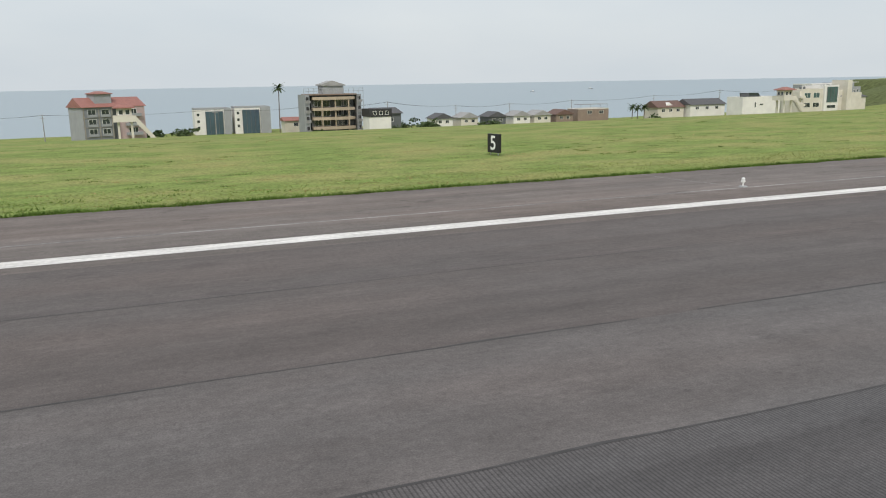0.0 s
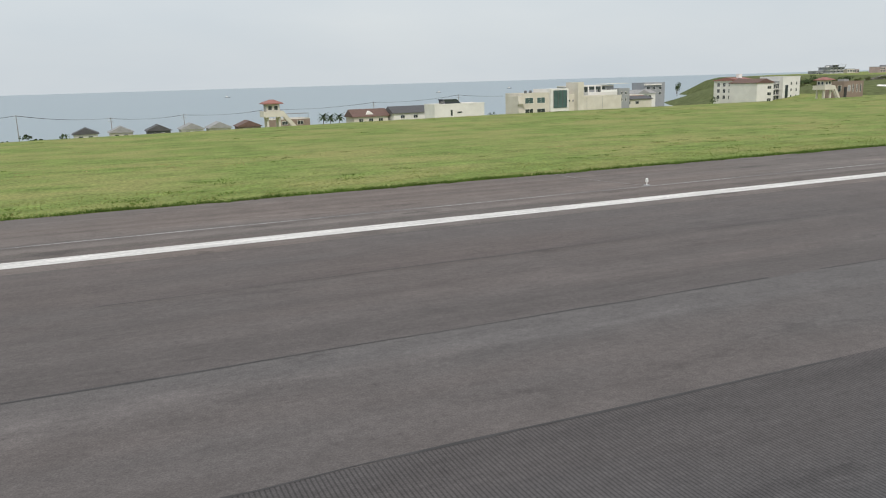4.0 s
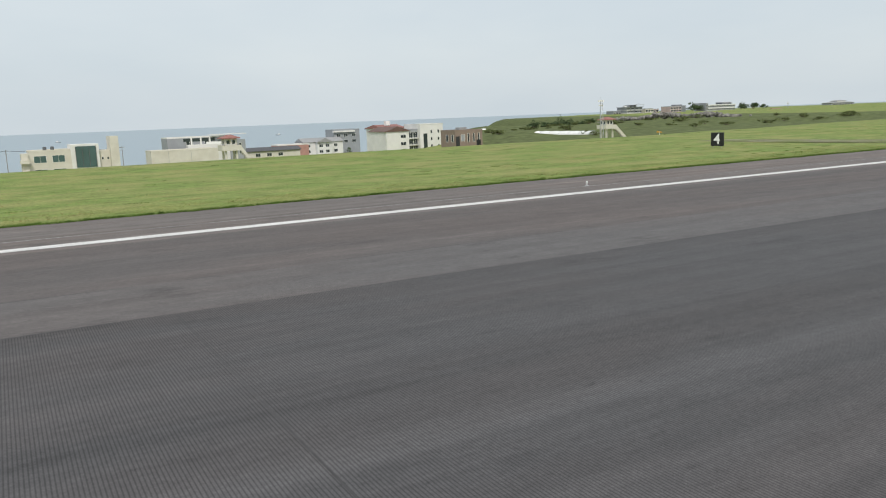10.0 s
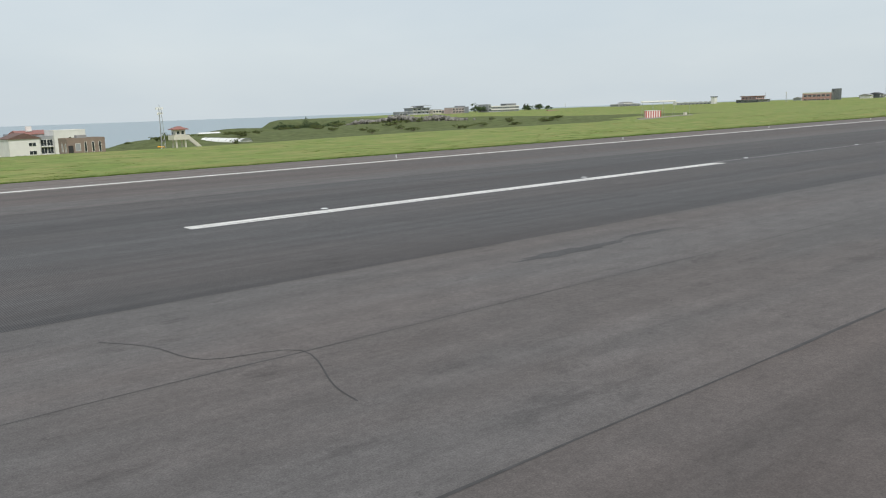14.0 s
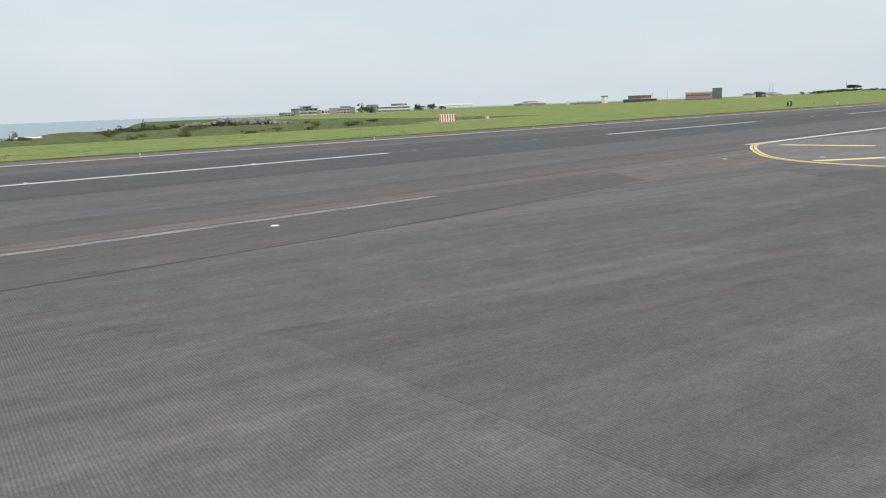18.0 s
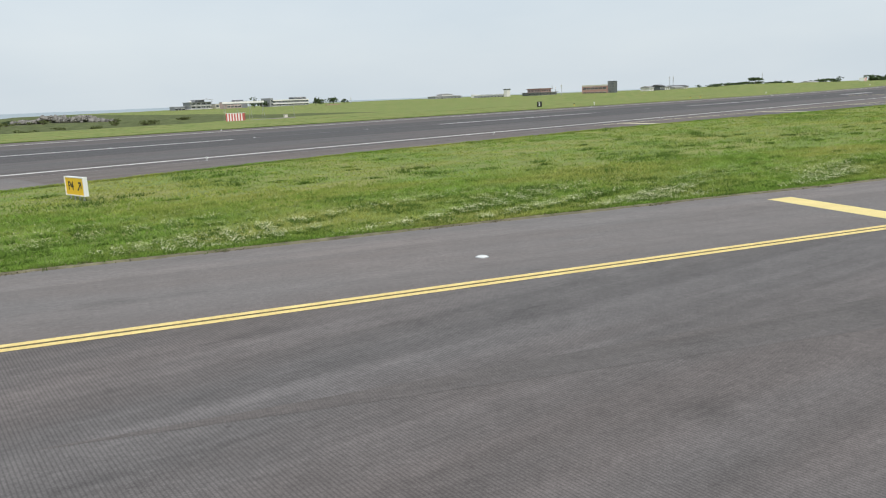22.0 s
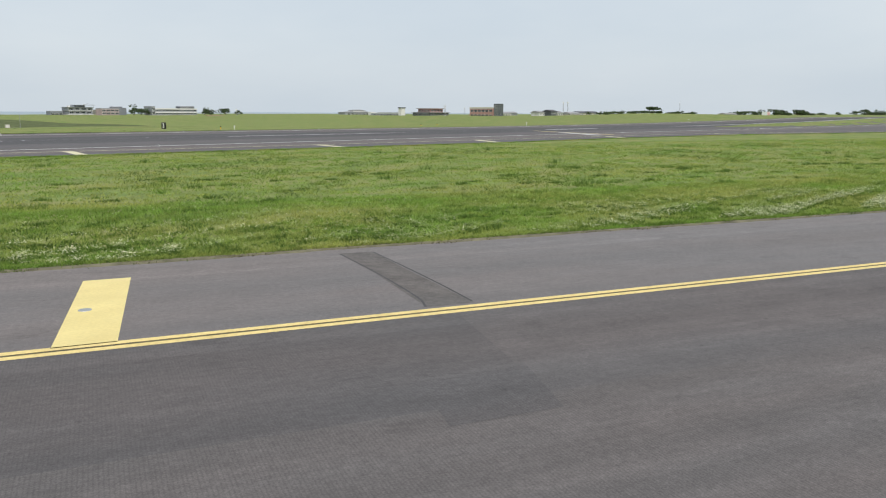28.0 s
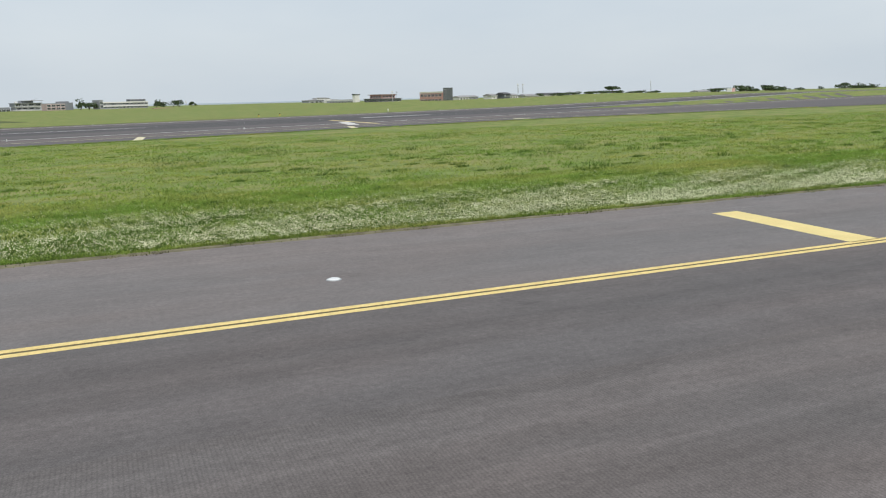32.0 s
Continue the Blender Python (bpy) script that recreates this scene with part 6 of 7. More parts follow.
for x, z in POLES:
    power_pole(x, 315.0, -14.8, z)
bm = bmesh.new()
for (xa, za), (xb, zb) in zip(POLES, POLES[1:]):
    for dy in (-0.8, 0.0, 0.8):
        last = None
        for i in range(9):
            t = i / 8
            p = (xa + (xb - xa) * t + dy * 0.5, 315.0 + dy * 0.2, za + (zb - za) * t - 0.35 - 3.4 * t * (1 - t))
            if last:
                tube(bm, last, p, 0.03, sides=4, caps=False)
            last = p
tagged(mesh_object("overhead_wires", bm, WIRE), "thin dark overhead wires sagging between the power poles", "wires")


# ------------------------------------------------------------------ plants
def leaf_cloud(center, size, count, leaf, rng, flat_bottom=0.0):
    """Small leaf faces spread through an uneven egg-shaped crown."""
    verts, faces = [], []
    lumps = [(rng.normal(0, 0.42, 3), rng.uniform(0.35, 0.6)) for _ in range(9)]
    for i in range(count):
        c, r = lumps[i % 9]
        d = rng.normal(0, 1, 3)
        d /= np.linalg.norm(d)
        p = (c + d * r * rng.uniform(0.55, 1.0)) * size
        if p[2] < -size[2] * (1 - flat_bottom):
            p[2] *= 0.5
        p = p + center
        u = rng.normal(0, 1, 3)
        u /= np.linalg.norm(u)
        v = np.cross(u, rng.normal(0, 1, 3))
        v /= np.linalg.norm(v)
        s = leaf * rng.uniform(0.6, 1.4)
        k = len(verts)
        verts += [tuple(p - u * s), tuple(p + v * s * 0.6), tuple(p + u * s), tuple(p - v * s * 0.6)]
        faces.append((k, k + 1, k + 2, k + 3))
    return verts, faces


def cloud_part(name, vf, mat, parent):
    me = bpy.data.meshes.new(name)
    me.from_pydata(vf[0], [], vf[1])
    me.materials.append(mat)
    ob = new(name, me)
    ob.parent = parent
    return ob


RNG = np.random.default_rng(11)


def tree(x, y, h, w, label, name="tree", mat=None, trunk=0.45, count=420, z=None):
    z = ground_height(x, y) if z is None else z
    e = tagged(empty(name, x, y, z), label, "tree" if name != "bush" else "bush")
    if trunk > 0:
        bm = bmesh.new()
        tube(bm, (0, 0, -0.3), (0.1 * w, 0, h * trunk), 0.05 * w + 0.06, 0.03 * w + 0.04, 7)
        for k in range(4):
            a = k * 1.7
            tube(bm, (0.1 * w, 0, h * trunk * 0.9), (0.3 * w * math.cos(a), 0.3 * w * math.sin(a), h * (trunk + 0.25)), 0.03 * w + 0.03, 0.02, 5)
        part("trunk", bm, BARK, e)
    low = trunk * 0.8
    cz = h * (low + (1 - low) * 0.5)
    cloud_part("crown", leaf_cloud(np.array([0.05 * w, 0, cz]), np.array([w * 0.62, w * 0.62, h * (1 - low) * 0.55]), count, max(0.18, w * 0.07), RNG), mat or LEAF, e)
    return e


def palm(x, y, h, z=None):
    z = ground_height(x, y) if z is None else z
    e = tagged(empty("palm_tree", x, y, z), "tall slim palm with a small fan crown", "palm")
    bm = bmesh.new()
    for k in range(6):
        tube(bm, (0.05 * k, 0, h * k / 6 - (0.3 if k == 0 else 0)), (0.05 * (k + 1), 0, h * (k + 1) / 6), 0.2 - 0.012 * k, 0.19 - 0.012 * k, 8, False)
    part("trunk", bm, BARK, e)
    for k in range(26):
        a, up = k * 2.4, 0.9 - 1.7 * (k / 26)
        bm = bmesh.new()
        last = None
        for i in range(5):
            t = i / 4
            r = 2.3 * t
            c = Vector((0.3 + r * math.cos(a), r * math.sin(a), h + up * r - 0.5 * t * t))
            s = Vector((-math.sin(a), math.cos(a), 0)) * (0.02 + 0.34 * math.sin(math.pi * min(1, t * 0.9 + 0.1)))
            now = (bm.verts.new(c - s), bm.verts.new(c + Vector((0, 0, 0.06))), bm.verts.new(c + s))
            if last:
                bm.faces.new((last[0], last[1], now[1], now[0]))
                bm.faces.new((last[1], last[2], now[2], now[1]))
            last = now
        part("frond", bm, LEAF, e)


palm(48.2, 272.4, 17.8, -14.8)
for x, h in ((201.5, 4.6), (204.2, 4.2), (207.6, 4.4)):
    palm(x, 292.0, h + 2.4, -14.8)
for x, y, h, w, lb in ((92, 285, 5.0, 6.0, "dark green shrub by the shore houses"), (97, 287, 4.6, 7.0, "dark green shrub by the shore houses"), (106, 290, 4.4, 8.0, "wind-bent dark pine by the shore houses"), (111, 288, 3.6, 6.0, "dark green shrub by the shore houses"),
                       (84, 258, 4.4, 5.5, "leafy bush in front of the dark house"), (79, 258.5, 4.2, 4.5, "leafy bush in front of the dark house"), (114.5, 300, 4.2, 5.0, "dark green shrub beside a cottage"), (139, 300, 3.4, 7.0, "dark green shrub beside a cottage"),
                       (268.5, 286, 6.2, 3.2, "slim dark shrub beside the modern house"), (209.5, 286, 3.4, 5.0, "low green hedge shrub"), (21, 320, 3.0, 8.0, "low green shrub near the shore"), (8.5, 300, 3.2, 8.0, "low green shrub beside the red-roofed house"),
                       (58, 262, 3.4, 6.0, "low green shrub below the concrete shell"), (380, 341, 4.8, 5.0, "dark shrub behind the shed"), (389.5, 296, 7.8, 3.6, "dark conical conifer beside the guest house")):
    tree(x, y, h, w, lb, "bush", None, 0.12, 320)
for i in range(12):
    tree(586 + 1.9 * i + RNG.uniform(-2, 2), 441 - 3.3 * i + RNG.uniform(-2, 2), RNG.uniform(3.4, 5.6), RNG.uniform(6.0, 8.5), "dark green windbreak shrub on the slope", "bush", None, 0.15, 260)
for i in range(46):
    x, y = RNG.uniform(450, 650), RNG.uniform(215, 400)
    tree(x, y, RNG.uniform(1.0, 2.0), RNG.uniform(3, 6.5), "low scrub bush on the slope", "bush", SCRUB, 0.1, 170)
palm(526.0, 484.0, 6.0, -12.0)
tree(543.0, 505, 9.0, 5.0, "slim dark conifer on the shore beyond the field", "tree", None, 0.1, 320, -11.0)
small_house(527.0, 539.0, 424.0, -6.4, 1.6, WHITE_WALL, PLASTIC_WHITE, "white gabled shed on the headland slope", 9.0, 'x', 2, -9.5)
tree(597.0, 424, 9.5, 4.2, "slim dark conifer near the white sheds", "tree", None, 0.1, 320)
for x, y, h, w in ((899, 532, 7.0, 8.0), (906, 534, 5.2, 7.0), (914, 531, 6.4, 6.5), (921, 535, 5.6, 7.0), (932, 533, 4.6, 6.0), (838, 536, 6.6, 9.0), (845, 537, 6.2, 8.0), (850, 539, 4.6, 6.0)):
    tree(x, y, h, w, "dark broad tree beside the headland buildings", "tree", None, 0.25, 380)
tree(1110.0, 218.0, 5.2, 9.5, "umbrella-shaped dark pine on the low hill", "pine", None, 0.6, 520)
for i in range(30):
    x = 1040 + 4.7 * i + RNG.uniform(-2, 2)
    tree(x, 221 + RNG.uniform(-6, 8), RNG.uniform(1.2, 2.4), RNG.uniform(4.0, 6.5), "low dark pine on the hill crest", "pine", None, 0.2, 200)
for x, w, h in ((1204, 11, 5.0), (1211, 9, 4.0), (1246, 11, 4.6), (1255, 10, 4.0), (1229, 6, 2.2), (1275, 6, 2.0)):
    tree(x, 161, h, w, "dark rounded tree far down the airfield", "tree", None, 0.2, 380)
for i in range(16):
    tree(1360 + 36 * i, 210 + RNG.uniform(-30, 60), RNG.uniform(3.0, 6.5), RNG.uniform(7, 15), "dark tree far down the airfield", "tree", None, 0.15, 220)

# white plastic greenhouses and sheds below the field edge
e = building("greenhouse", "long low white plastic greenhouse tunnel", "greenhouse")
e.matrix_world = pose(465.0, 233.0, ground_height(465, 245) - 0.3, 0, 0, 90)
prof = [(2.4 * math.cos(a), 1.6 * math.sin(a)) for a in [math.pi * i / 12 for i in range(13)]]
bm = bmesh.new()
rings = [[bm.verts.new((36.0 * k / 17, u, v * (1 + 0.05 * math.sin(k * 1.9)))) for u, v in prof] for k in range(18)]
for a, b in zip(rings, rings[1:]):
    for i in range(12):
        bm.faces.new((a[i], a[i + 1], b[i + 1], b[i]))
bm.faces.new(rings[0])
bm.faces.new(list(reversed(rings[-1])))
part("cover", bm, PLASTIC_WHITE, e, "", True)
for k in range(0, 18, 3):
    x = 36.0 * k / 17
    bm = bmesh.new()
    for (u0, v0), (u1, v1) in zip(prof, prof[1:]):
        tube(bm, (x, u0 * 1.01, v0 * 1.06), (x, u1 * 1.01, v1 * 1.06), 0.05, sides=4, caps=False)
    part("hoop", bm, STEEL, e)

# heap of basalt boulders
bm = bmesh.new()
for i in range(560):
    t = RNG.uniform(0, 1)
    hgt = 3.2 * (1 - abs(2 * t - 1) ** 3) * (0.65 + 0.35 * math.sin(t * 17))
    x, y = 603 + 16 * t + RNG.normal(0, 2.0), 384 - 86 * t + RNG.normal(0, 3.6)
    up = max(0.0, 1 - ((y - 384 + 86 * t) / 9.0) ** 2) * hgt
    r = RNG.uniform(0.5, 1.5)
    m = Matrix.Translation((x, y, ground_height(x, y) + 0.3 + up * RNG.uniform(0.5, 1.0))) @ Euler(RNG.uniform(0, 6, 3)).to_matrix().to_4x4() @ Matrix.Diagonal((r, r * RNG.uniform(0.6, 1.0), r * RNG.uniform(0.5, 0.9), 1))
    vs = bmesh.ops.create_icosphere(bm, subdivisions=1, radius=1.0, matrix=m)["verts"]
    for v in vs:
        v.co += Vector(RNG.normal(0, 0.12 * r, 3))
tagged(mesh_object("boulder_heap", bm, ROCK), "long heap of grey basalt boulders in the scrub", "boulders", kind="stuff")

# orange and white marker post things in the field
e = tagged(empty("marker_post", 335.4, 108.0, ground_height(335.4, 108.0)), "white post with a small dark box in the grass", "post")
part("post", tubed((0, 0, -0.2), (0, 0, 1.5), 0.07), WHITE_METAL, e)
part("box", boxed(-0.3, 0.3, -0.2, 0.2, 1.0, 2.0), SIGN_BLACK, e)
e = tagged(empty("wind_cone", 399.0, 131.0, ground_height(399, 131)), "small orange field marker on a white stand", "marker")
part("stand", tubed((0, 0, -0.2), (0, 0, 1.2), 0.06), WHITE_METAL, e)
part("cone", tubed((-0.7, 0, 1.1), (0.7, 0, 1.0), 0.16, 0.07, 10), AMBER, e)
for x, y, s in ((640.5, 45.0, 1), (700, 46, 1), (706, 46, 1)):
    e = tagged(empty("field_marker", x, y, ground_height(x, y)), "small orange and white marker post in the grass", "marker", "field markers")
    part("post", boxed(-0.06, 0.06, -0.06, 0.06, -0.1, 0.4), SIGN_YELLOW, e)
    part("head", boxed(-0.09, 0.09, -0.09, 0.09, 0.4, 0.6), SIGN_BLACK, e)
for k in range(3):
    x = 640 + 95 * k
    e = tagged(empty("field_lamp", x, 38.5, ground_height(x, 38.5)), "small white field lamp on a post", "lamp", "field lamps")
    part("post", tubed((0, 0, -0.1), (0, 0, 0.5), 0.05), WHITE_METAL, e)
    part("head", lathe([(0.12, 0.5), (0.16, 0.62), (0.1, 0.76)], 10), SIGN_WHITE, e)


def boat(x, y, s, turn):
    e = tagged(empty("fishing_boat", x, y, SEA_Z, turn), "small grey fishing boat out at sea", "boat", "fishing boats")
    bm = bmesh.new()
    ring0 = [(-5, -1.2), (3, -1.3), (5.5, 0), (3, 1.3), (-5, 1.2)]
    lo = [bm.verts.new((a * s * 0.9, b * s * 0.7, -0.3)) for a, b in ring0]
    hi = [bm.verts.new((a * s, b * s, (1.3 + (0.8 if a > 4 else 0)) * s)) for a, b in ring0]
    for i in range(5):
        j = (i + 1) % 5
        bm.faces.new((lo[i], lo[j], hi[j], hi[i]))
    bm.faces.new(hi)
    part("hull", bm, HULL, e)
    part("cabin", boxed(-2.4 * s, 0.6 * s, -0.8 * s, 0.8 * s, 1.2 * s, 3.0 * s), TRIM, e)
    part("mast", tubed((1.2 * s, 0, 1.2 * s), (1.2 * s, 0, 4.6 * s), 0.1 * s, sides=5), STEEL, e)


for x, y, s, a in ((912, 1455, 1.1, 5), (360, 1529, 1.0, 0), (665, 1250, 0.9, 185)):
    boat(x, y, s, a)


# ------------------------------------------------------------------ grass, clover, turf edges
def stuff_mesh(name, verts, tris, mat, label):
    me = bpy.data.meshes.new(name)
    n, t = len(verts), len(tris)
    me.vertices.add(n)
    me.vertices.foreach_set("co", np.asarray(verts, np.float32).ravel())
    me.loops.add(3 * t)
    me.loops.foreach_set("vertex_index", np.asarray(tris, np.int32).ravel())
    me.polygons.add(t)
    me.polygons.foreach_set("loop_start", np.arange(t, dtype=np.int32) * 3)
    me.materials.append(mat)
    me.update(calc_edges=True)
    return tagged(new(name, me), label, "grass", kind="stuff")


def blades(name, pts, h_lo, h_hi, width, mat, label, lean=0.5, per=3, spread=0.06):
    """Leaning single-face grass blades, several at each point."""
    n = len(pts) * per
    base = np.repeat(pts, per, 0) + np.c_[RNG.normal(0, spread, (n, 2)), np.zeros(n)]
    a = RNG.uniform(0, 2 * np.pi, n)
    hgt = RNG.uniform(h_lo, h_hi, n)
    side = np.c_[np.cos(a), np.sin(a), np.zeros(n)] * (width * RNG.uniform(0.6, 1.3, n))[:, None]
    tip = base + np.c_[RNG.normal(0, lean, (n, 2)) * hgt[:, None], hgt]
    verts = np.stack([base - side, base + side, tip], 1).reshape(-1, 3)
    return stuff_mesh(name, verts, np.arange(3 * n).reshape(-1, 3), mat, label)


def clumps(name, cx, cy, r_lo, r_hi, per, h_lo, h_hi, width, mat, label, stretch=1.0):
    """Mounded tufts: blades spread over a disc, tallest in its middle."""
    n = len(cx)
    size = RNG.uniform(r_lo, r_hi, n)
    tall = RNG.uniform(h_lo, h_hi, n) * (0.6 + 0.4 * size / r_hi)
    k = np.repeat(np.arange(n), per)
    a, q = RNG.uniform(0, 2 * np.pi, n * per), np.sqrt(RNG.uniform(0, 1, n * per))
    lump = 0.75 + 0.25 * np.sin(3 * a + k)
    x = cx[k] + np.cos(a) * q * size[k] * stretch * lump
    y = cy[k] + np.sin(a) * q * size[k] * lump
    base = on_ground(x, y)
    h = tall[k] * (1.05 - 0.75 * q * q) * RNG.uniform(0.6, 1.1, n * per)
    b = RNG.uniform(0, 2 * np.pi, n * per)
    side = np.c_[np.cos(b), np.sin(b), np.zeros(n * per)] * (width * RNG.uniform(0.6, 1.4, n * per))[:, None]
    tip = base + np.c_[np.cos(a) * 0.5 * h + RNG.normal(0, 0.35, n * per) * h, np.sin(a) * 0.5 * h + RNG.normal(0, 0.35, n * per) * h, h]
    verts = np.stack([base - side, base + side, tip], 1).reshape(-1, 3)
    return stuff_mesh(name, verts, np.arange(3 * n * per).reshape(-1, 3), mat, label)


def patch(x, y, s, seed):
    """Cheap smooth noise in 0..1 for numpy arrays."""
    v = np.zeros_like(x)
    r = np.random.default_rng(seed)
    for k in range(6):
        a, f, p = r.uniform(0, 6.28), r.uniform(0.6, 1.9) / s, r.uniform(0, 6.28)
        v += np.sin((x * math.cos(a) + y * math.sin(a)) * f + p)
    return 0.5 + v / 6


def on_ground(x, y):
    return np.c_[x, y, np.array([ground_height(a, b) for a, b in zip(x, y)]) if y.max() > 58 else infield_mound(x, y) - 0.04]


def island_points(n, depth_lo, depth_hi, x0, x1):
    """Points of the grass between the taxiway and the runway, by distance from the taxiway edge."""
    x = RNG.uniform(x0, x1, n)
    d = depth_lo + (depth_hi - depth_lo) * RNG.uniform(0, 1, n) ** 1.3
    y = taxi_grass_edge(x) + d
    upper = np.interp(x, [463.6, 466.5, 471.4, 479, 489.5, 507, 515, 540, 560, 581, 607, 631, 660, 694, 717, 760, 900], [-42.4, -38.6, -37.5, -36.7, -35.1, -33.6, -33.4, -33.4, -35.0, -38.2, -40.4, -42.6, -42.8, -46.4, -53.4, -63.2, -107.0])
    lower = np.interp(x, [462.7, 464, 466.3, 468.9, 472.4, 474.9], [-42.8, -47.7, -49.4, -51.1, -53.8, -55.7])
    low = np.where(x < 474.9, lower, taxi_grass_edge(x))
    ok = (y < upper) & (y > low) & (x > 462.9)
    return x[ok], y[ok]


x, y = island_points(120000, 0.05, 14, 462, 670)
blades("taxiway_grass", on_ground(x, y), 0.06, 0.17, 0.012, BLADE, "short green grass beside the taxiway", 0.8, 4, 0.08)
x, y = island_points(90000, 10, 70, 462, 760)
blades("infield_grass", on_ground(x, y), 0.05, 0.15, 0.026, BLADE, "rough green infield grass", 1.0, 4, 0.2)
x, y = island_points(90000, 0.0, 60, 462, 740)
keep = patch(x, y, 2.2, 5) + 0.35 * patch(x, y, 9.0, 6) > 0.96
blades("dark_weeds", on_ground(x[keep], y[keep]), 0.08, 0.2, 0.02, BLADE_DARK, "darker weeds in the infield grass", 0.7, 3, 0.18)
x = RNG.uniform(463, 700, 70)
d = RNG.uniform(4, 55, 70)
cx, cy = np.repeat(x, 22), np.repeat(taxi_grass_edge(x) + d, 22)
cx, cy = cx + RNG.normal(0, 0.25, len(cx)), cy + RNG.normal(0, 0.25, len(cy))
ok = (cy < -34.5) & (cx > 480)
blades("tall_weeds", on_ground(cx[ok], cy[ok]), 0.2, 0.5, 0.02, BLADE_DARK, "tall dark weeds standing in the grass", 0.35, 2, 0.1)
# mounded tufts of several greens
for nm, count, lo, hi, rl, rh, per, hl, hh, wd, mt, sd, lb in (
        ("grass_tufts", 5200, 0.2, 12, 0.12, 0.45, 60, 0.08, 0.2, 0.014, BLADE_MID, 21, "dark green tufts in the grass beside the taxiway"),
        ("pale_tufts", 3600, 0.2, 14, 0.15, 0.6, 46, 0.06, 0.16, 0.013, BLADE_LIGHT, 22, "pale yellow-green tufts in the grass"),
        ("dark_tufts", 3200, 0.4, 8, 0.12, 0.42, 60, 0.07, 0.2, 0.022, BLADE_DARK, 25, "dark leafy tufts near the taxiway"),
        ("infield_tufts", 3000, 9, 62, 0.3, 1.1, 56, 0.08, 0.22, 0.026, BLADE_MID, 23, "dark green weed mounds in the infield"),
        ("infield_pale_tufts", 3600, 9, 62, 0.3, 1.4, 50, 0.06, 0.18, 0.026, BLADE_LIGHT, 24, "pale grass mounds in the infield")):
    x, y = island_points(count, lo, hi, 463, 700)
    keep = patch(x, y * 1.5, 3.0 if hi < 20 else 6.0, sd) + RNG.uniform(-0.2, 0.2, len(x)) > 0.46
    clumps(nm, x[keep], y[keep], rl, rh, per, hl, hh, wd, mt, lb, 1.5)
x, y = island_points(420, 0.6, 30, 464, 690)
clumps("weed_mounds", x, y, 0.25, 0.85, 150, 0.1, 0.27, 0.02, BLADE_DARK, "low dark leafy weed mounds in the grass", 1.9)
# overhanging tufts; their dark colour paints the shadow line under the turf edge
x, y = island_points(1500, 0.0, 0.5, 475, 690)
clumps("edge_weeds", x, y, 0.1, 0.32, 60, 0.06, 0.2, 0.02, BLADE_DARK, "ragged overhanging tufts coloured dark as the shadow line along the taxiway edge", 2.2)
# clover in drifts along the taxiway
x, y = island_points(900000, 0.3, 13, 463, 690)
d = y - taxi_grass_edge(x)
along = 0.12 + 1.05 * np.clip((x - 572) / 30, 0, 1) + 0.4 * np.exp(-((x - 562) / 8) ** 2) + 0.5 * np.exp(-((x - 494) / 15) ** 2) + 0.5 * np.exp(-((x - 516) / 5) ** 2)
dens = np.exp(-((d - 1.7) / 1.6) ** 2) * along + 0.42 * np.exp(-((d - 5.0) / 2.6) ** 2) * (0.15 + along) + 0.05 * np.exp(-((d - 11) / 4.0) ** 2)
gate = np.clip((patch(x * 0.24, y * 1.7, 0.7, 9) - 0.38) * 3, 0, 1) * np.clip((patch(x, y, 0.17, 10) - 0.38) * 4, 0, 1)
gate = np.maximum(gate, 0.2 * np.clip((x - 592) / 14, 0, 1))
keep = gate * (1.3 + 0.8 * np.clip((x - 592) / 14, 0, 1)) * dens > RNG.uniform(0.03, 1.0, len(x))
x, y = x[keep], y[keep]
n = len(x)
z = RNG.uniform(0.07, 0.19, n) + infield_mound(x, y)
c = np.c_[x, y, z]
r = RNG.uniform(0.008, 0.014, n)[:, None]
verts = np.stack([c + r * np.array([-1, -0.6, -0.3]), c + r * np.array([1, -0.6, -0.3]), c + r * np.array([0, 1.1, -0.3]), c + r * np.array([0, 0, 1.0])], 1).reshape(-1, 3)
k = np.arange(n)[:, None, None] * 4
tris = (k + np.array([[0, 1, 3], [1, 2, 3], [2, 0, 3]])).reshape(-1, 3)
stuff_mesh("clover_flowers", verts, tris, CLOVER, "drifts of small white clover flowers in the grass")
# leafy clover beds under the flowers
pick = RNG.uniform(0, 1, n) < 0.8
blades("clover_leaves", np.c_[x[pick], y[pick], np.full(pick.sum(), -0.02)], 0.05, 0.13, 0.024, BLADE_DARK, "low clover leaves in the grass", 1.4, 2, 0.06)
# ragged turf lip over the pavement edge
def turf_lip(name, line, inward, mat, label, count, lo, hi):
    seg = [math.dist(a, b) for a, b in zip(line, line[1:])]
    cum = np.concatenate([[0], np.cumsum(seg)])
    s = RNG.uniform(0, cum[-1], count)
    x, y = np.interp(s, cum, [p[0] for p in line]), np.interp(s, cum, [p[1] for p in line])
    wob = 0.10 * np.sin(s * 0.9) + 0.07 * np.sin(s * 2.3 + 1) + 0.05 * np.sin(s * 5.1)
    off = wob + RNG.uniform(-0.12, 0.22, count)
    x, y = x + inward[0] * off, y + inward[1] * off
    blades(name, np.c_[x, y, np.full(count, -0.02)], lo, hi, 0.02, mat, label, 0.8, 3, 0.05)


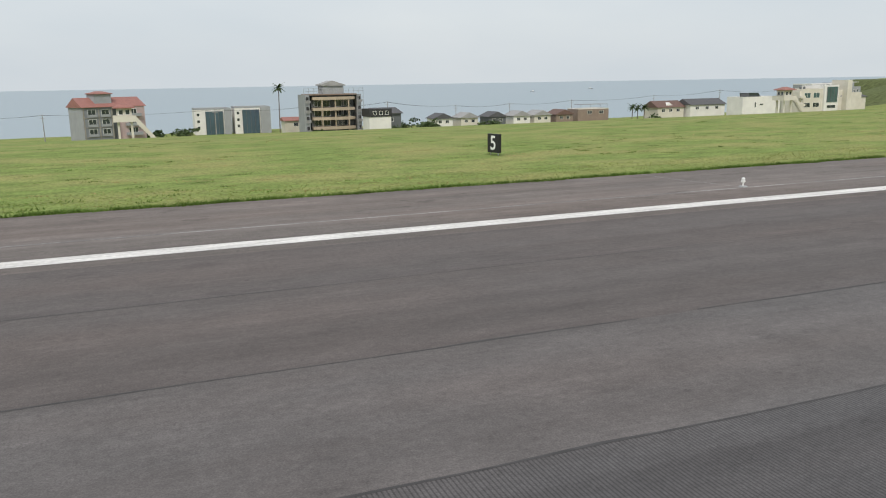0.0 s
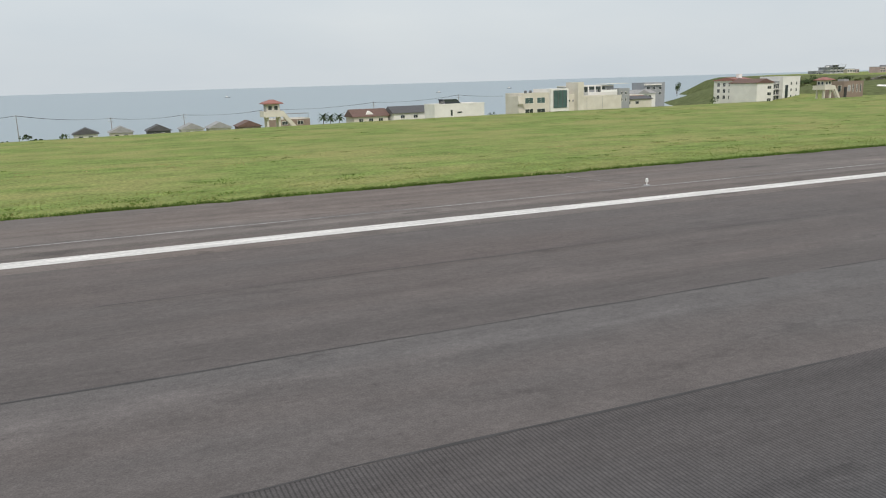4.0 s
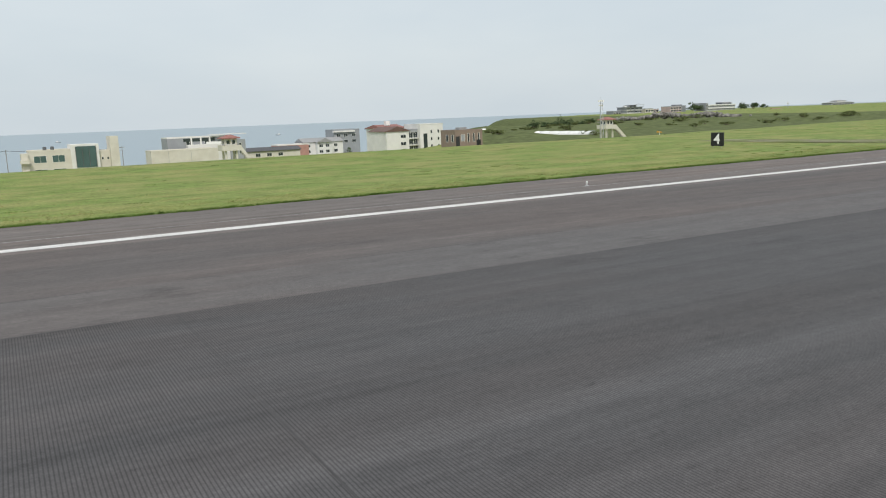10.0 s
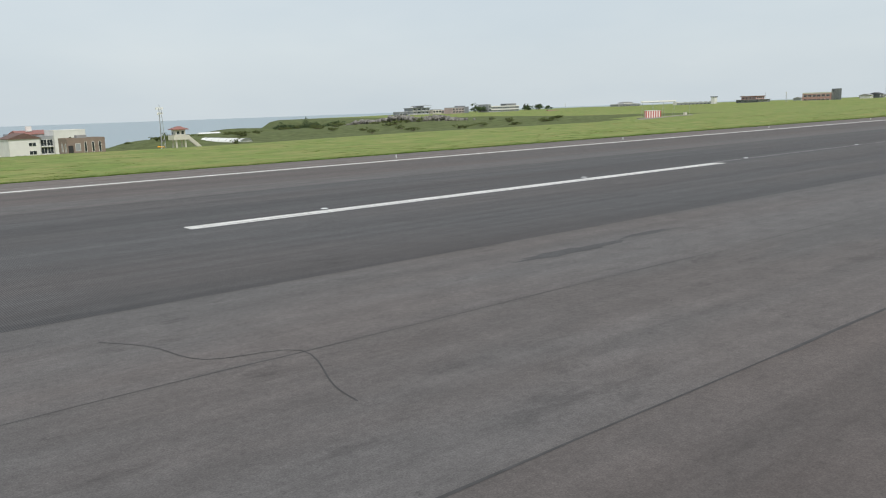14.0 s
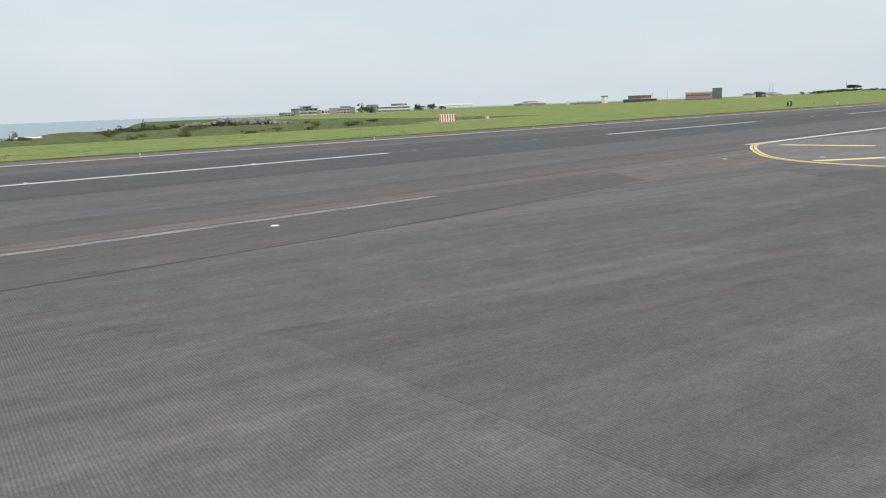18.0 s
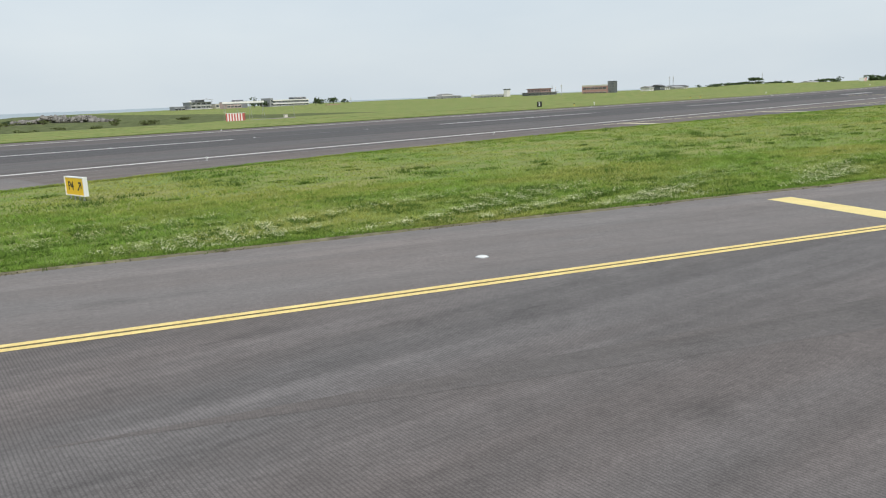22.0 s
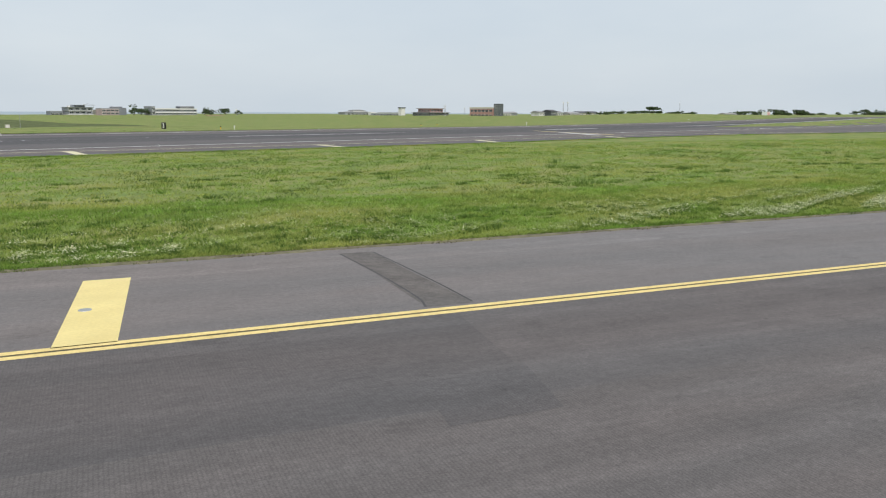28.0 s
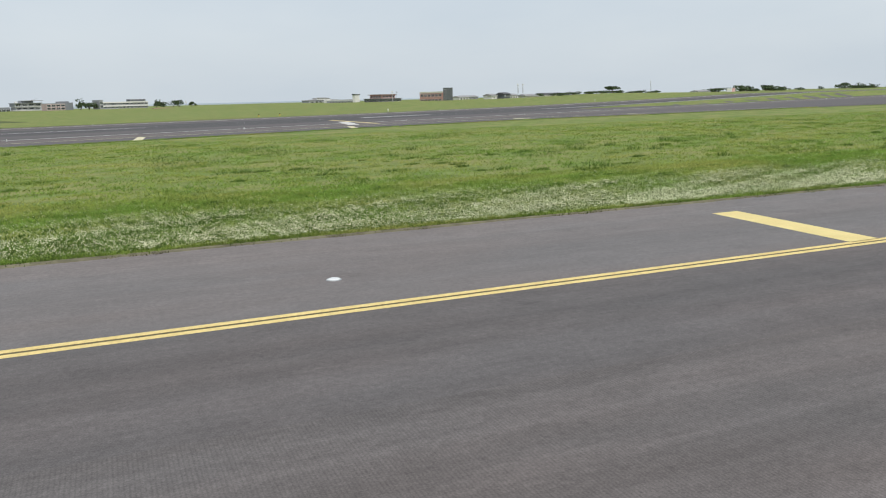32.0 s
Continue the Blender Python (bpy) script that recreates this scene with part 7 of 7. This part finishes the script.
def turf_border(line, width, label):
    """A low ragged bank of dry soil and thatch along the turf's edge."""
    r = random.Random(31)
    pts = []
    for (ax, ay), (bx, by) in zip(line, line[1:]):
        k = max(1, int(math.dist((ax, ay), (bx, by)) / 0.5))
        pts += [(ax + (bx - ax) * i / k, ay + (by - ay) * i / k) for i in range(k)]
    bm = bmesh.new()
    last = None
    for i, (px, py) in enumerate(pts[:-1]):
        d = (Vector(pts[i + 1]) - Vector(pts[i])).normalized()
        s = Vector((-d.y, d.x))
        w = r.uniform(0.0, 0.1) + 0.05 * math.sin(i * 0.31)
        now = [bm.verts.new((px + s.x * o, py + s.y * o, zz)) for o, zz in ((-0.12 - w, 0.004), (-0.05 - w * 0.6, 0.035), (width, 0.045), (width + 0.1, -0.05))]
        if last:
            for a in range(3):
                bm.faces.new((last[a], now[a], now[a + 1], last[a + 1]))
        last = now
    tagged(mesh_object("turf_border", bm, DRY_EDGE), label, "turf edge", kind="stuff")


TG_LINE = isl[-18:] + [(x, taxi_grass_edge(x)) for x in range(480, 760, 8)]
turf_border(TG_LINE, 0.05, "dry brown soil bank along the taxiway turf")
turf_lip("dry_turf_edge", TG_LINE, (0.35, 0.94), DRY_EDGE, "dry brown turf lip along the taxiway", 16000, 0.03, 0.10)
turf_lip("green_turf_edge", [(a + 0.08, b + 0.25) for a, b in TG_LINE], (0.35, 0.94), BLADE, "green turf lip along the taxiway", 20000, 0.06, 0.17)
turf_lip("runway_turf_edge", [(x, 32.0) for x in range(-60, 620, 10)], (0.0, 1.0), BLADE_DARK, "dark ragged turf edge beside the runway shoulder", 42000, 0.05, 0.16)
turf_lip("infield_turf_edge", isl[:-20] + [], (0.0, -1.0), BLADE, "ragged turf edge of the grass island", 4000, 0.06, 0.16)
turf_lip("infield_turf_edge", [(510, -33.4), (540, -33.4), (560, -35.0), (581, -38.2), (607, -40.4), (631, -42.6), (660, -42.8), (694, -46.4), (717, -53.4), (760, -63.2)], (0.0, -1.0), BLADE, "ragged turf edge beside the runway", 12000, 0.06, 0.18)
# field beyond the runway
def field_points(n, y0, y1, x0=-60.0, x1=760.0):
    x, y = RNG.uniform(x0, x1, n), y0 + (y1 - y0) * RNG.uniform(0, 1, n) ** 1.4
    ok = ~((x > 332.5) & (x < 346) & (y < 79))
    return x[ok], y[ok]


x, y = field_points(50000, 32.1, 37)
blades("field_grass", on_ground(x, y), 0.02, 0.06, 0.02, BLADE_FIELD, "mown airfield grass beside the runway", 1.4, 3, 0.16)
x, y = field_points(90000, 32.1, 80)
keep = patch(x * 0.25, y * 1.6, 2.2, 15) + 0.35 * patch(x, y, 12.0, 16) > 1.02
blades("mown_clippings", on_ground(x[keep], y[keep]), 0.02, 0.06, 0.035, STRAW, "dry straw clippings lying in the mown grass", 1.6, 2, 0.25)
# tufts, straw heaps and the thick dark verge of the mown field
x, y = field_points(4200, 32.6, 78, -60, 640)
keep = patch(x * 0.5, y, 4.0, 41) + RNG.uniform(-0.15, 0.15, len(x)) > 0.5
clumps("field_tufts", x[keep], y[keep], 0.15, 0.7, 40, 0.03, 0.1, 0.024, BLADE_DARK, "small dark tufts in the mown field", 1.7)
x, y = field_points(2600, 33.0, 70, -60, 640)
keep = patch(x * 0.5, y, 5.0, 42) > 0.52
clumps("straw_heaps", x[keep], y[keep], 0.2, 0.8, 40, 0.02, 0.06, 0.03, STRAW, "flat straw heaps left in the mown field", 2.2)
x = RNG.uniform(-60, 640, 2600)
y = 32.05 + np.abs(RNG.normal(0, 0.22, 2600)) + 0.1 * np.sin(x * 0.7)
keep = (patch(x, y, 3.0, 43) > 0.36) & ~((x > 335) & (x < 347))
clumps("verge_tufts", x[keep], y[keep], 0.12, 0.38, 46, 0.08, 0.22, 0.018, BLADE_DARK, "thick dark tufts along the runway verge", 1.8)
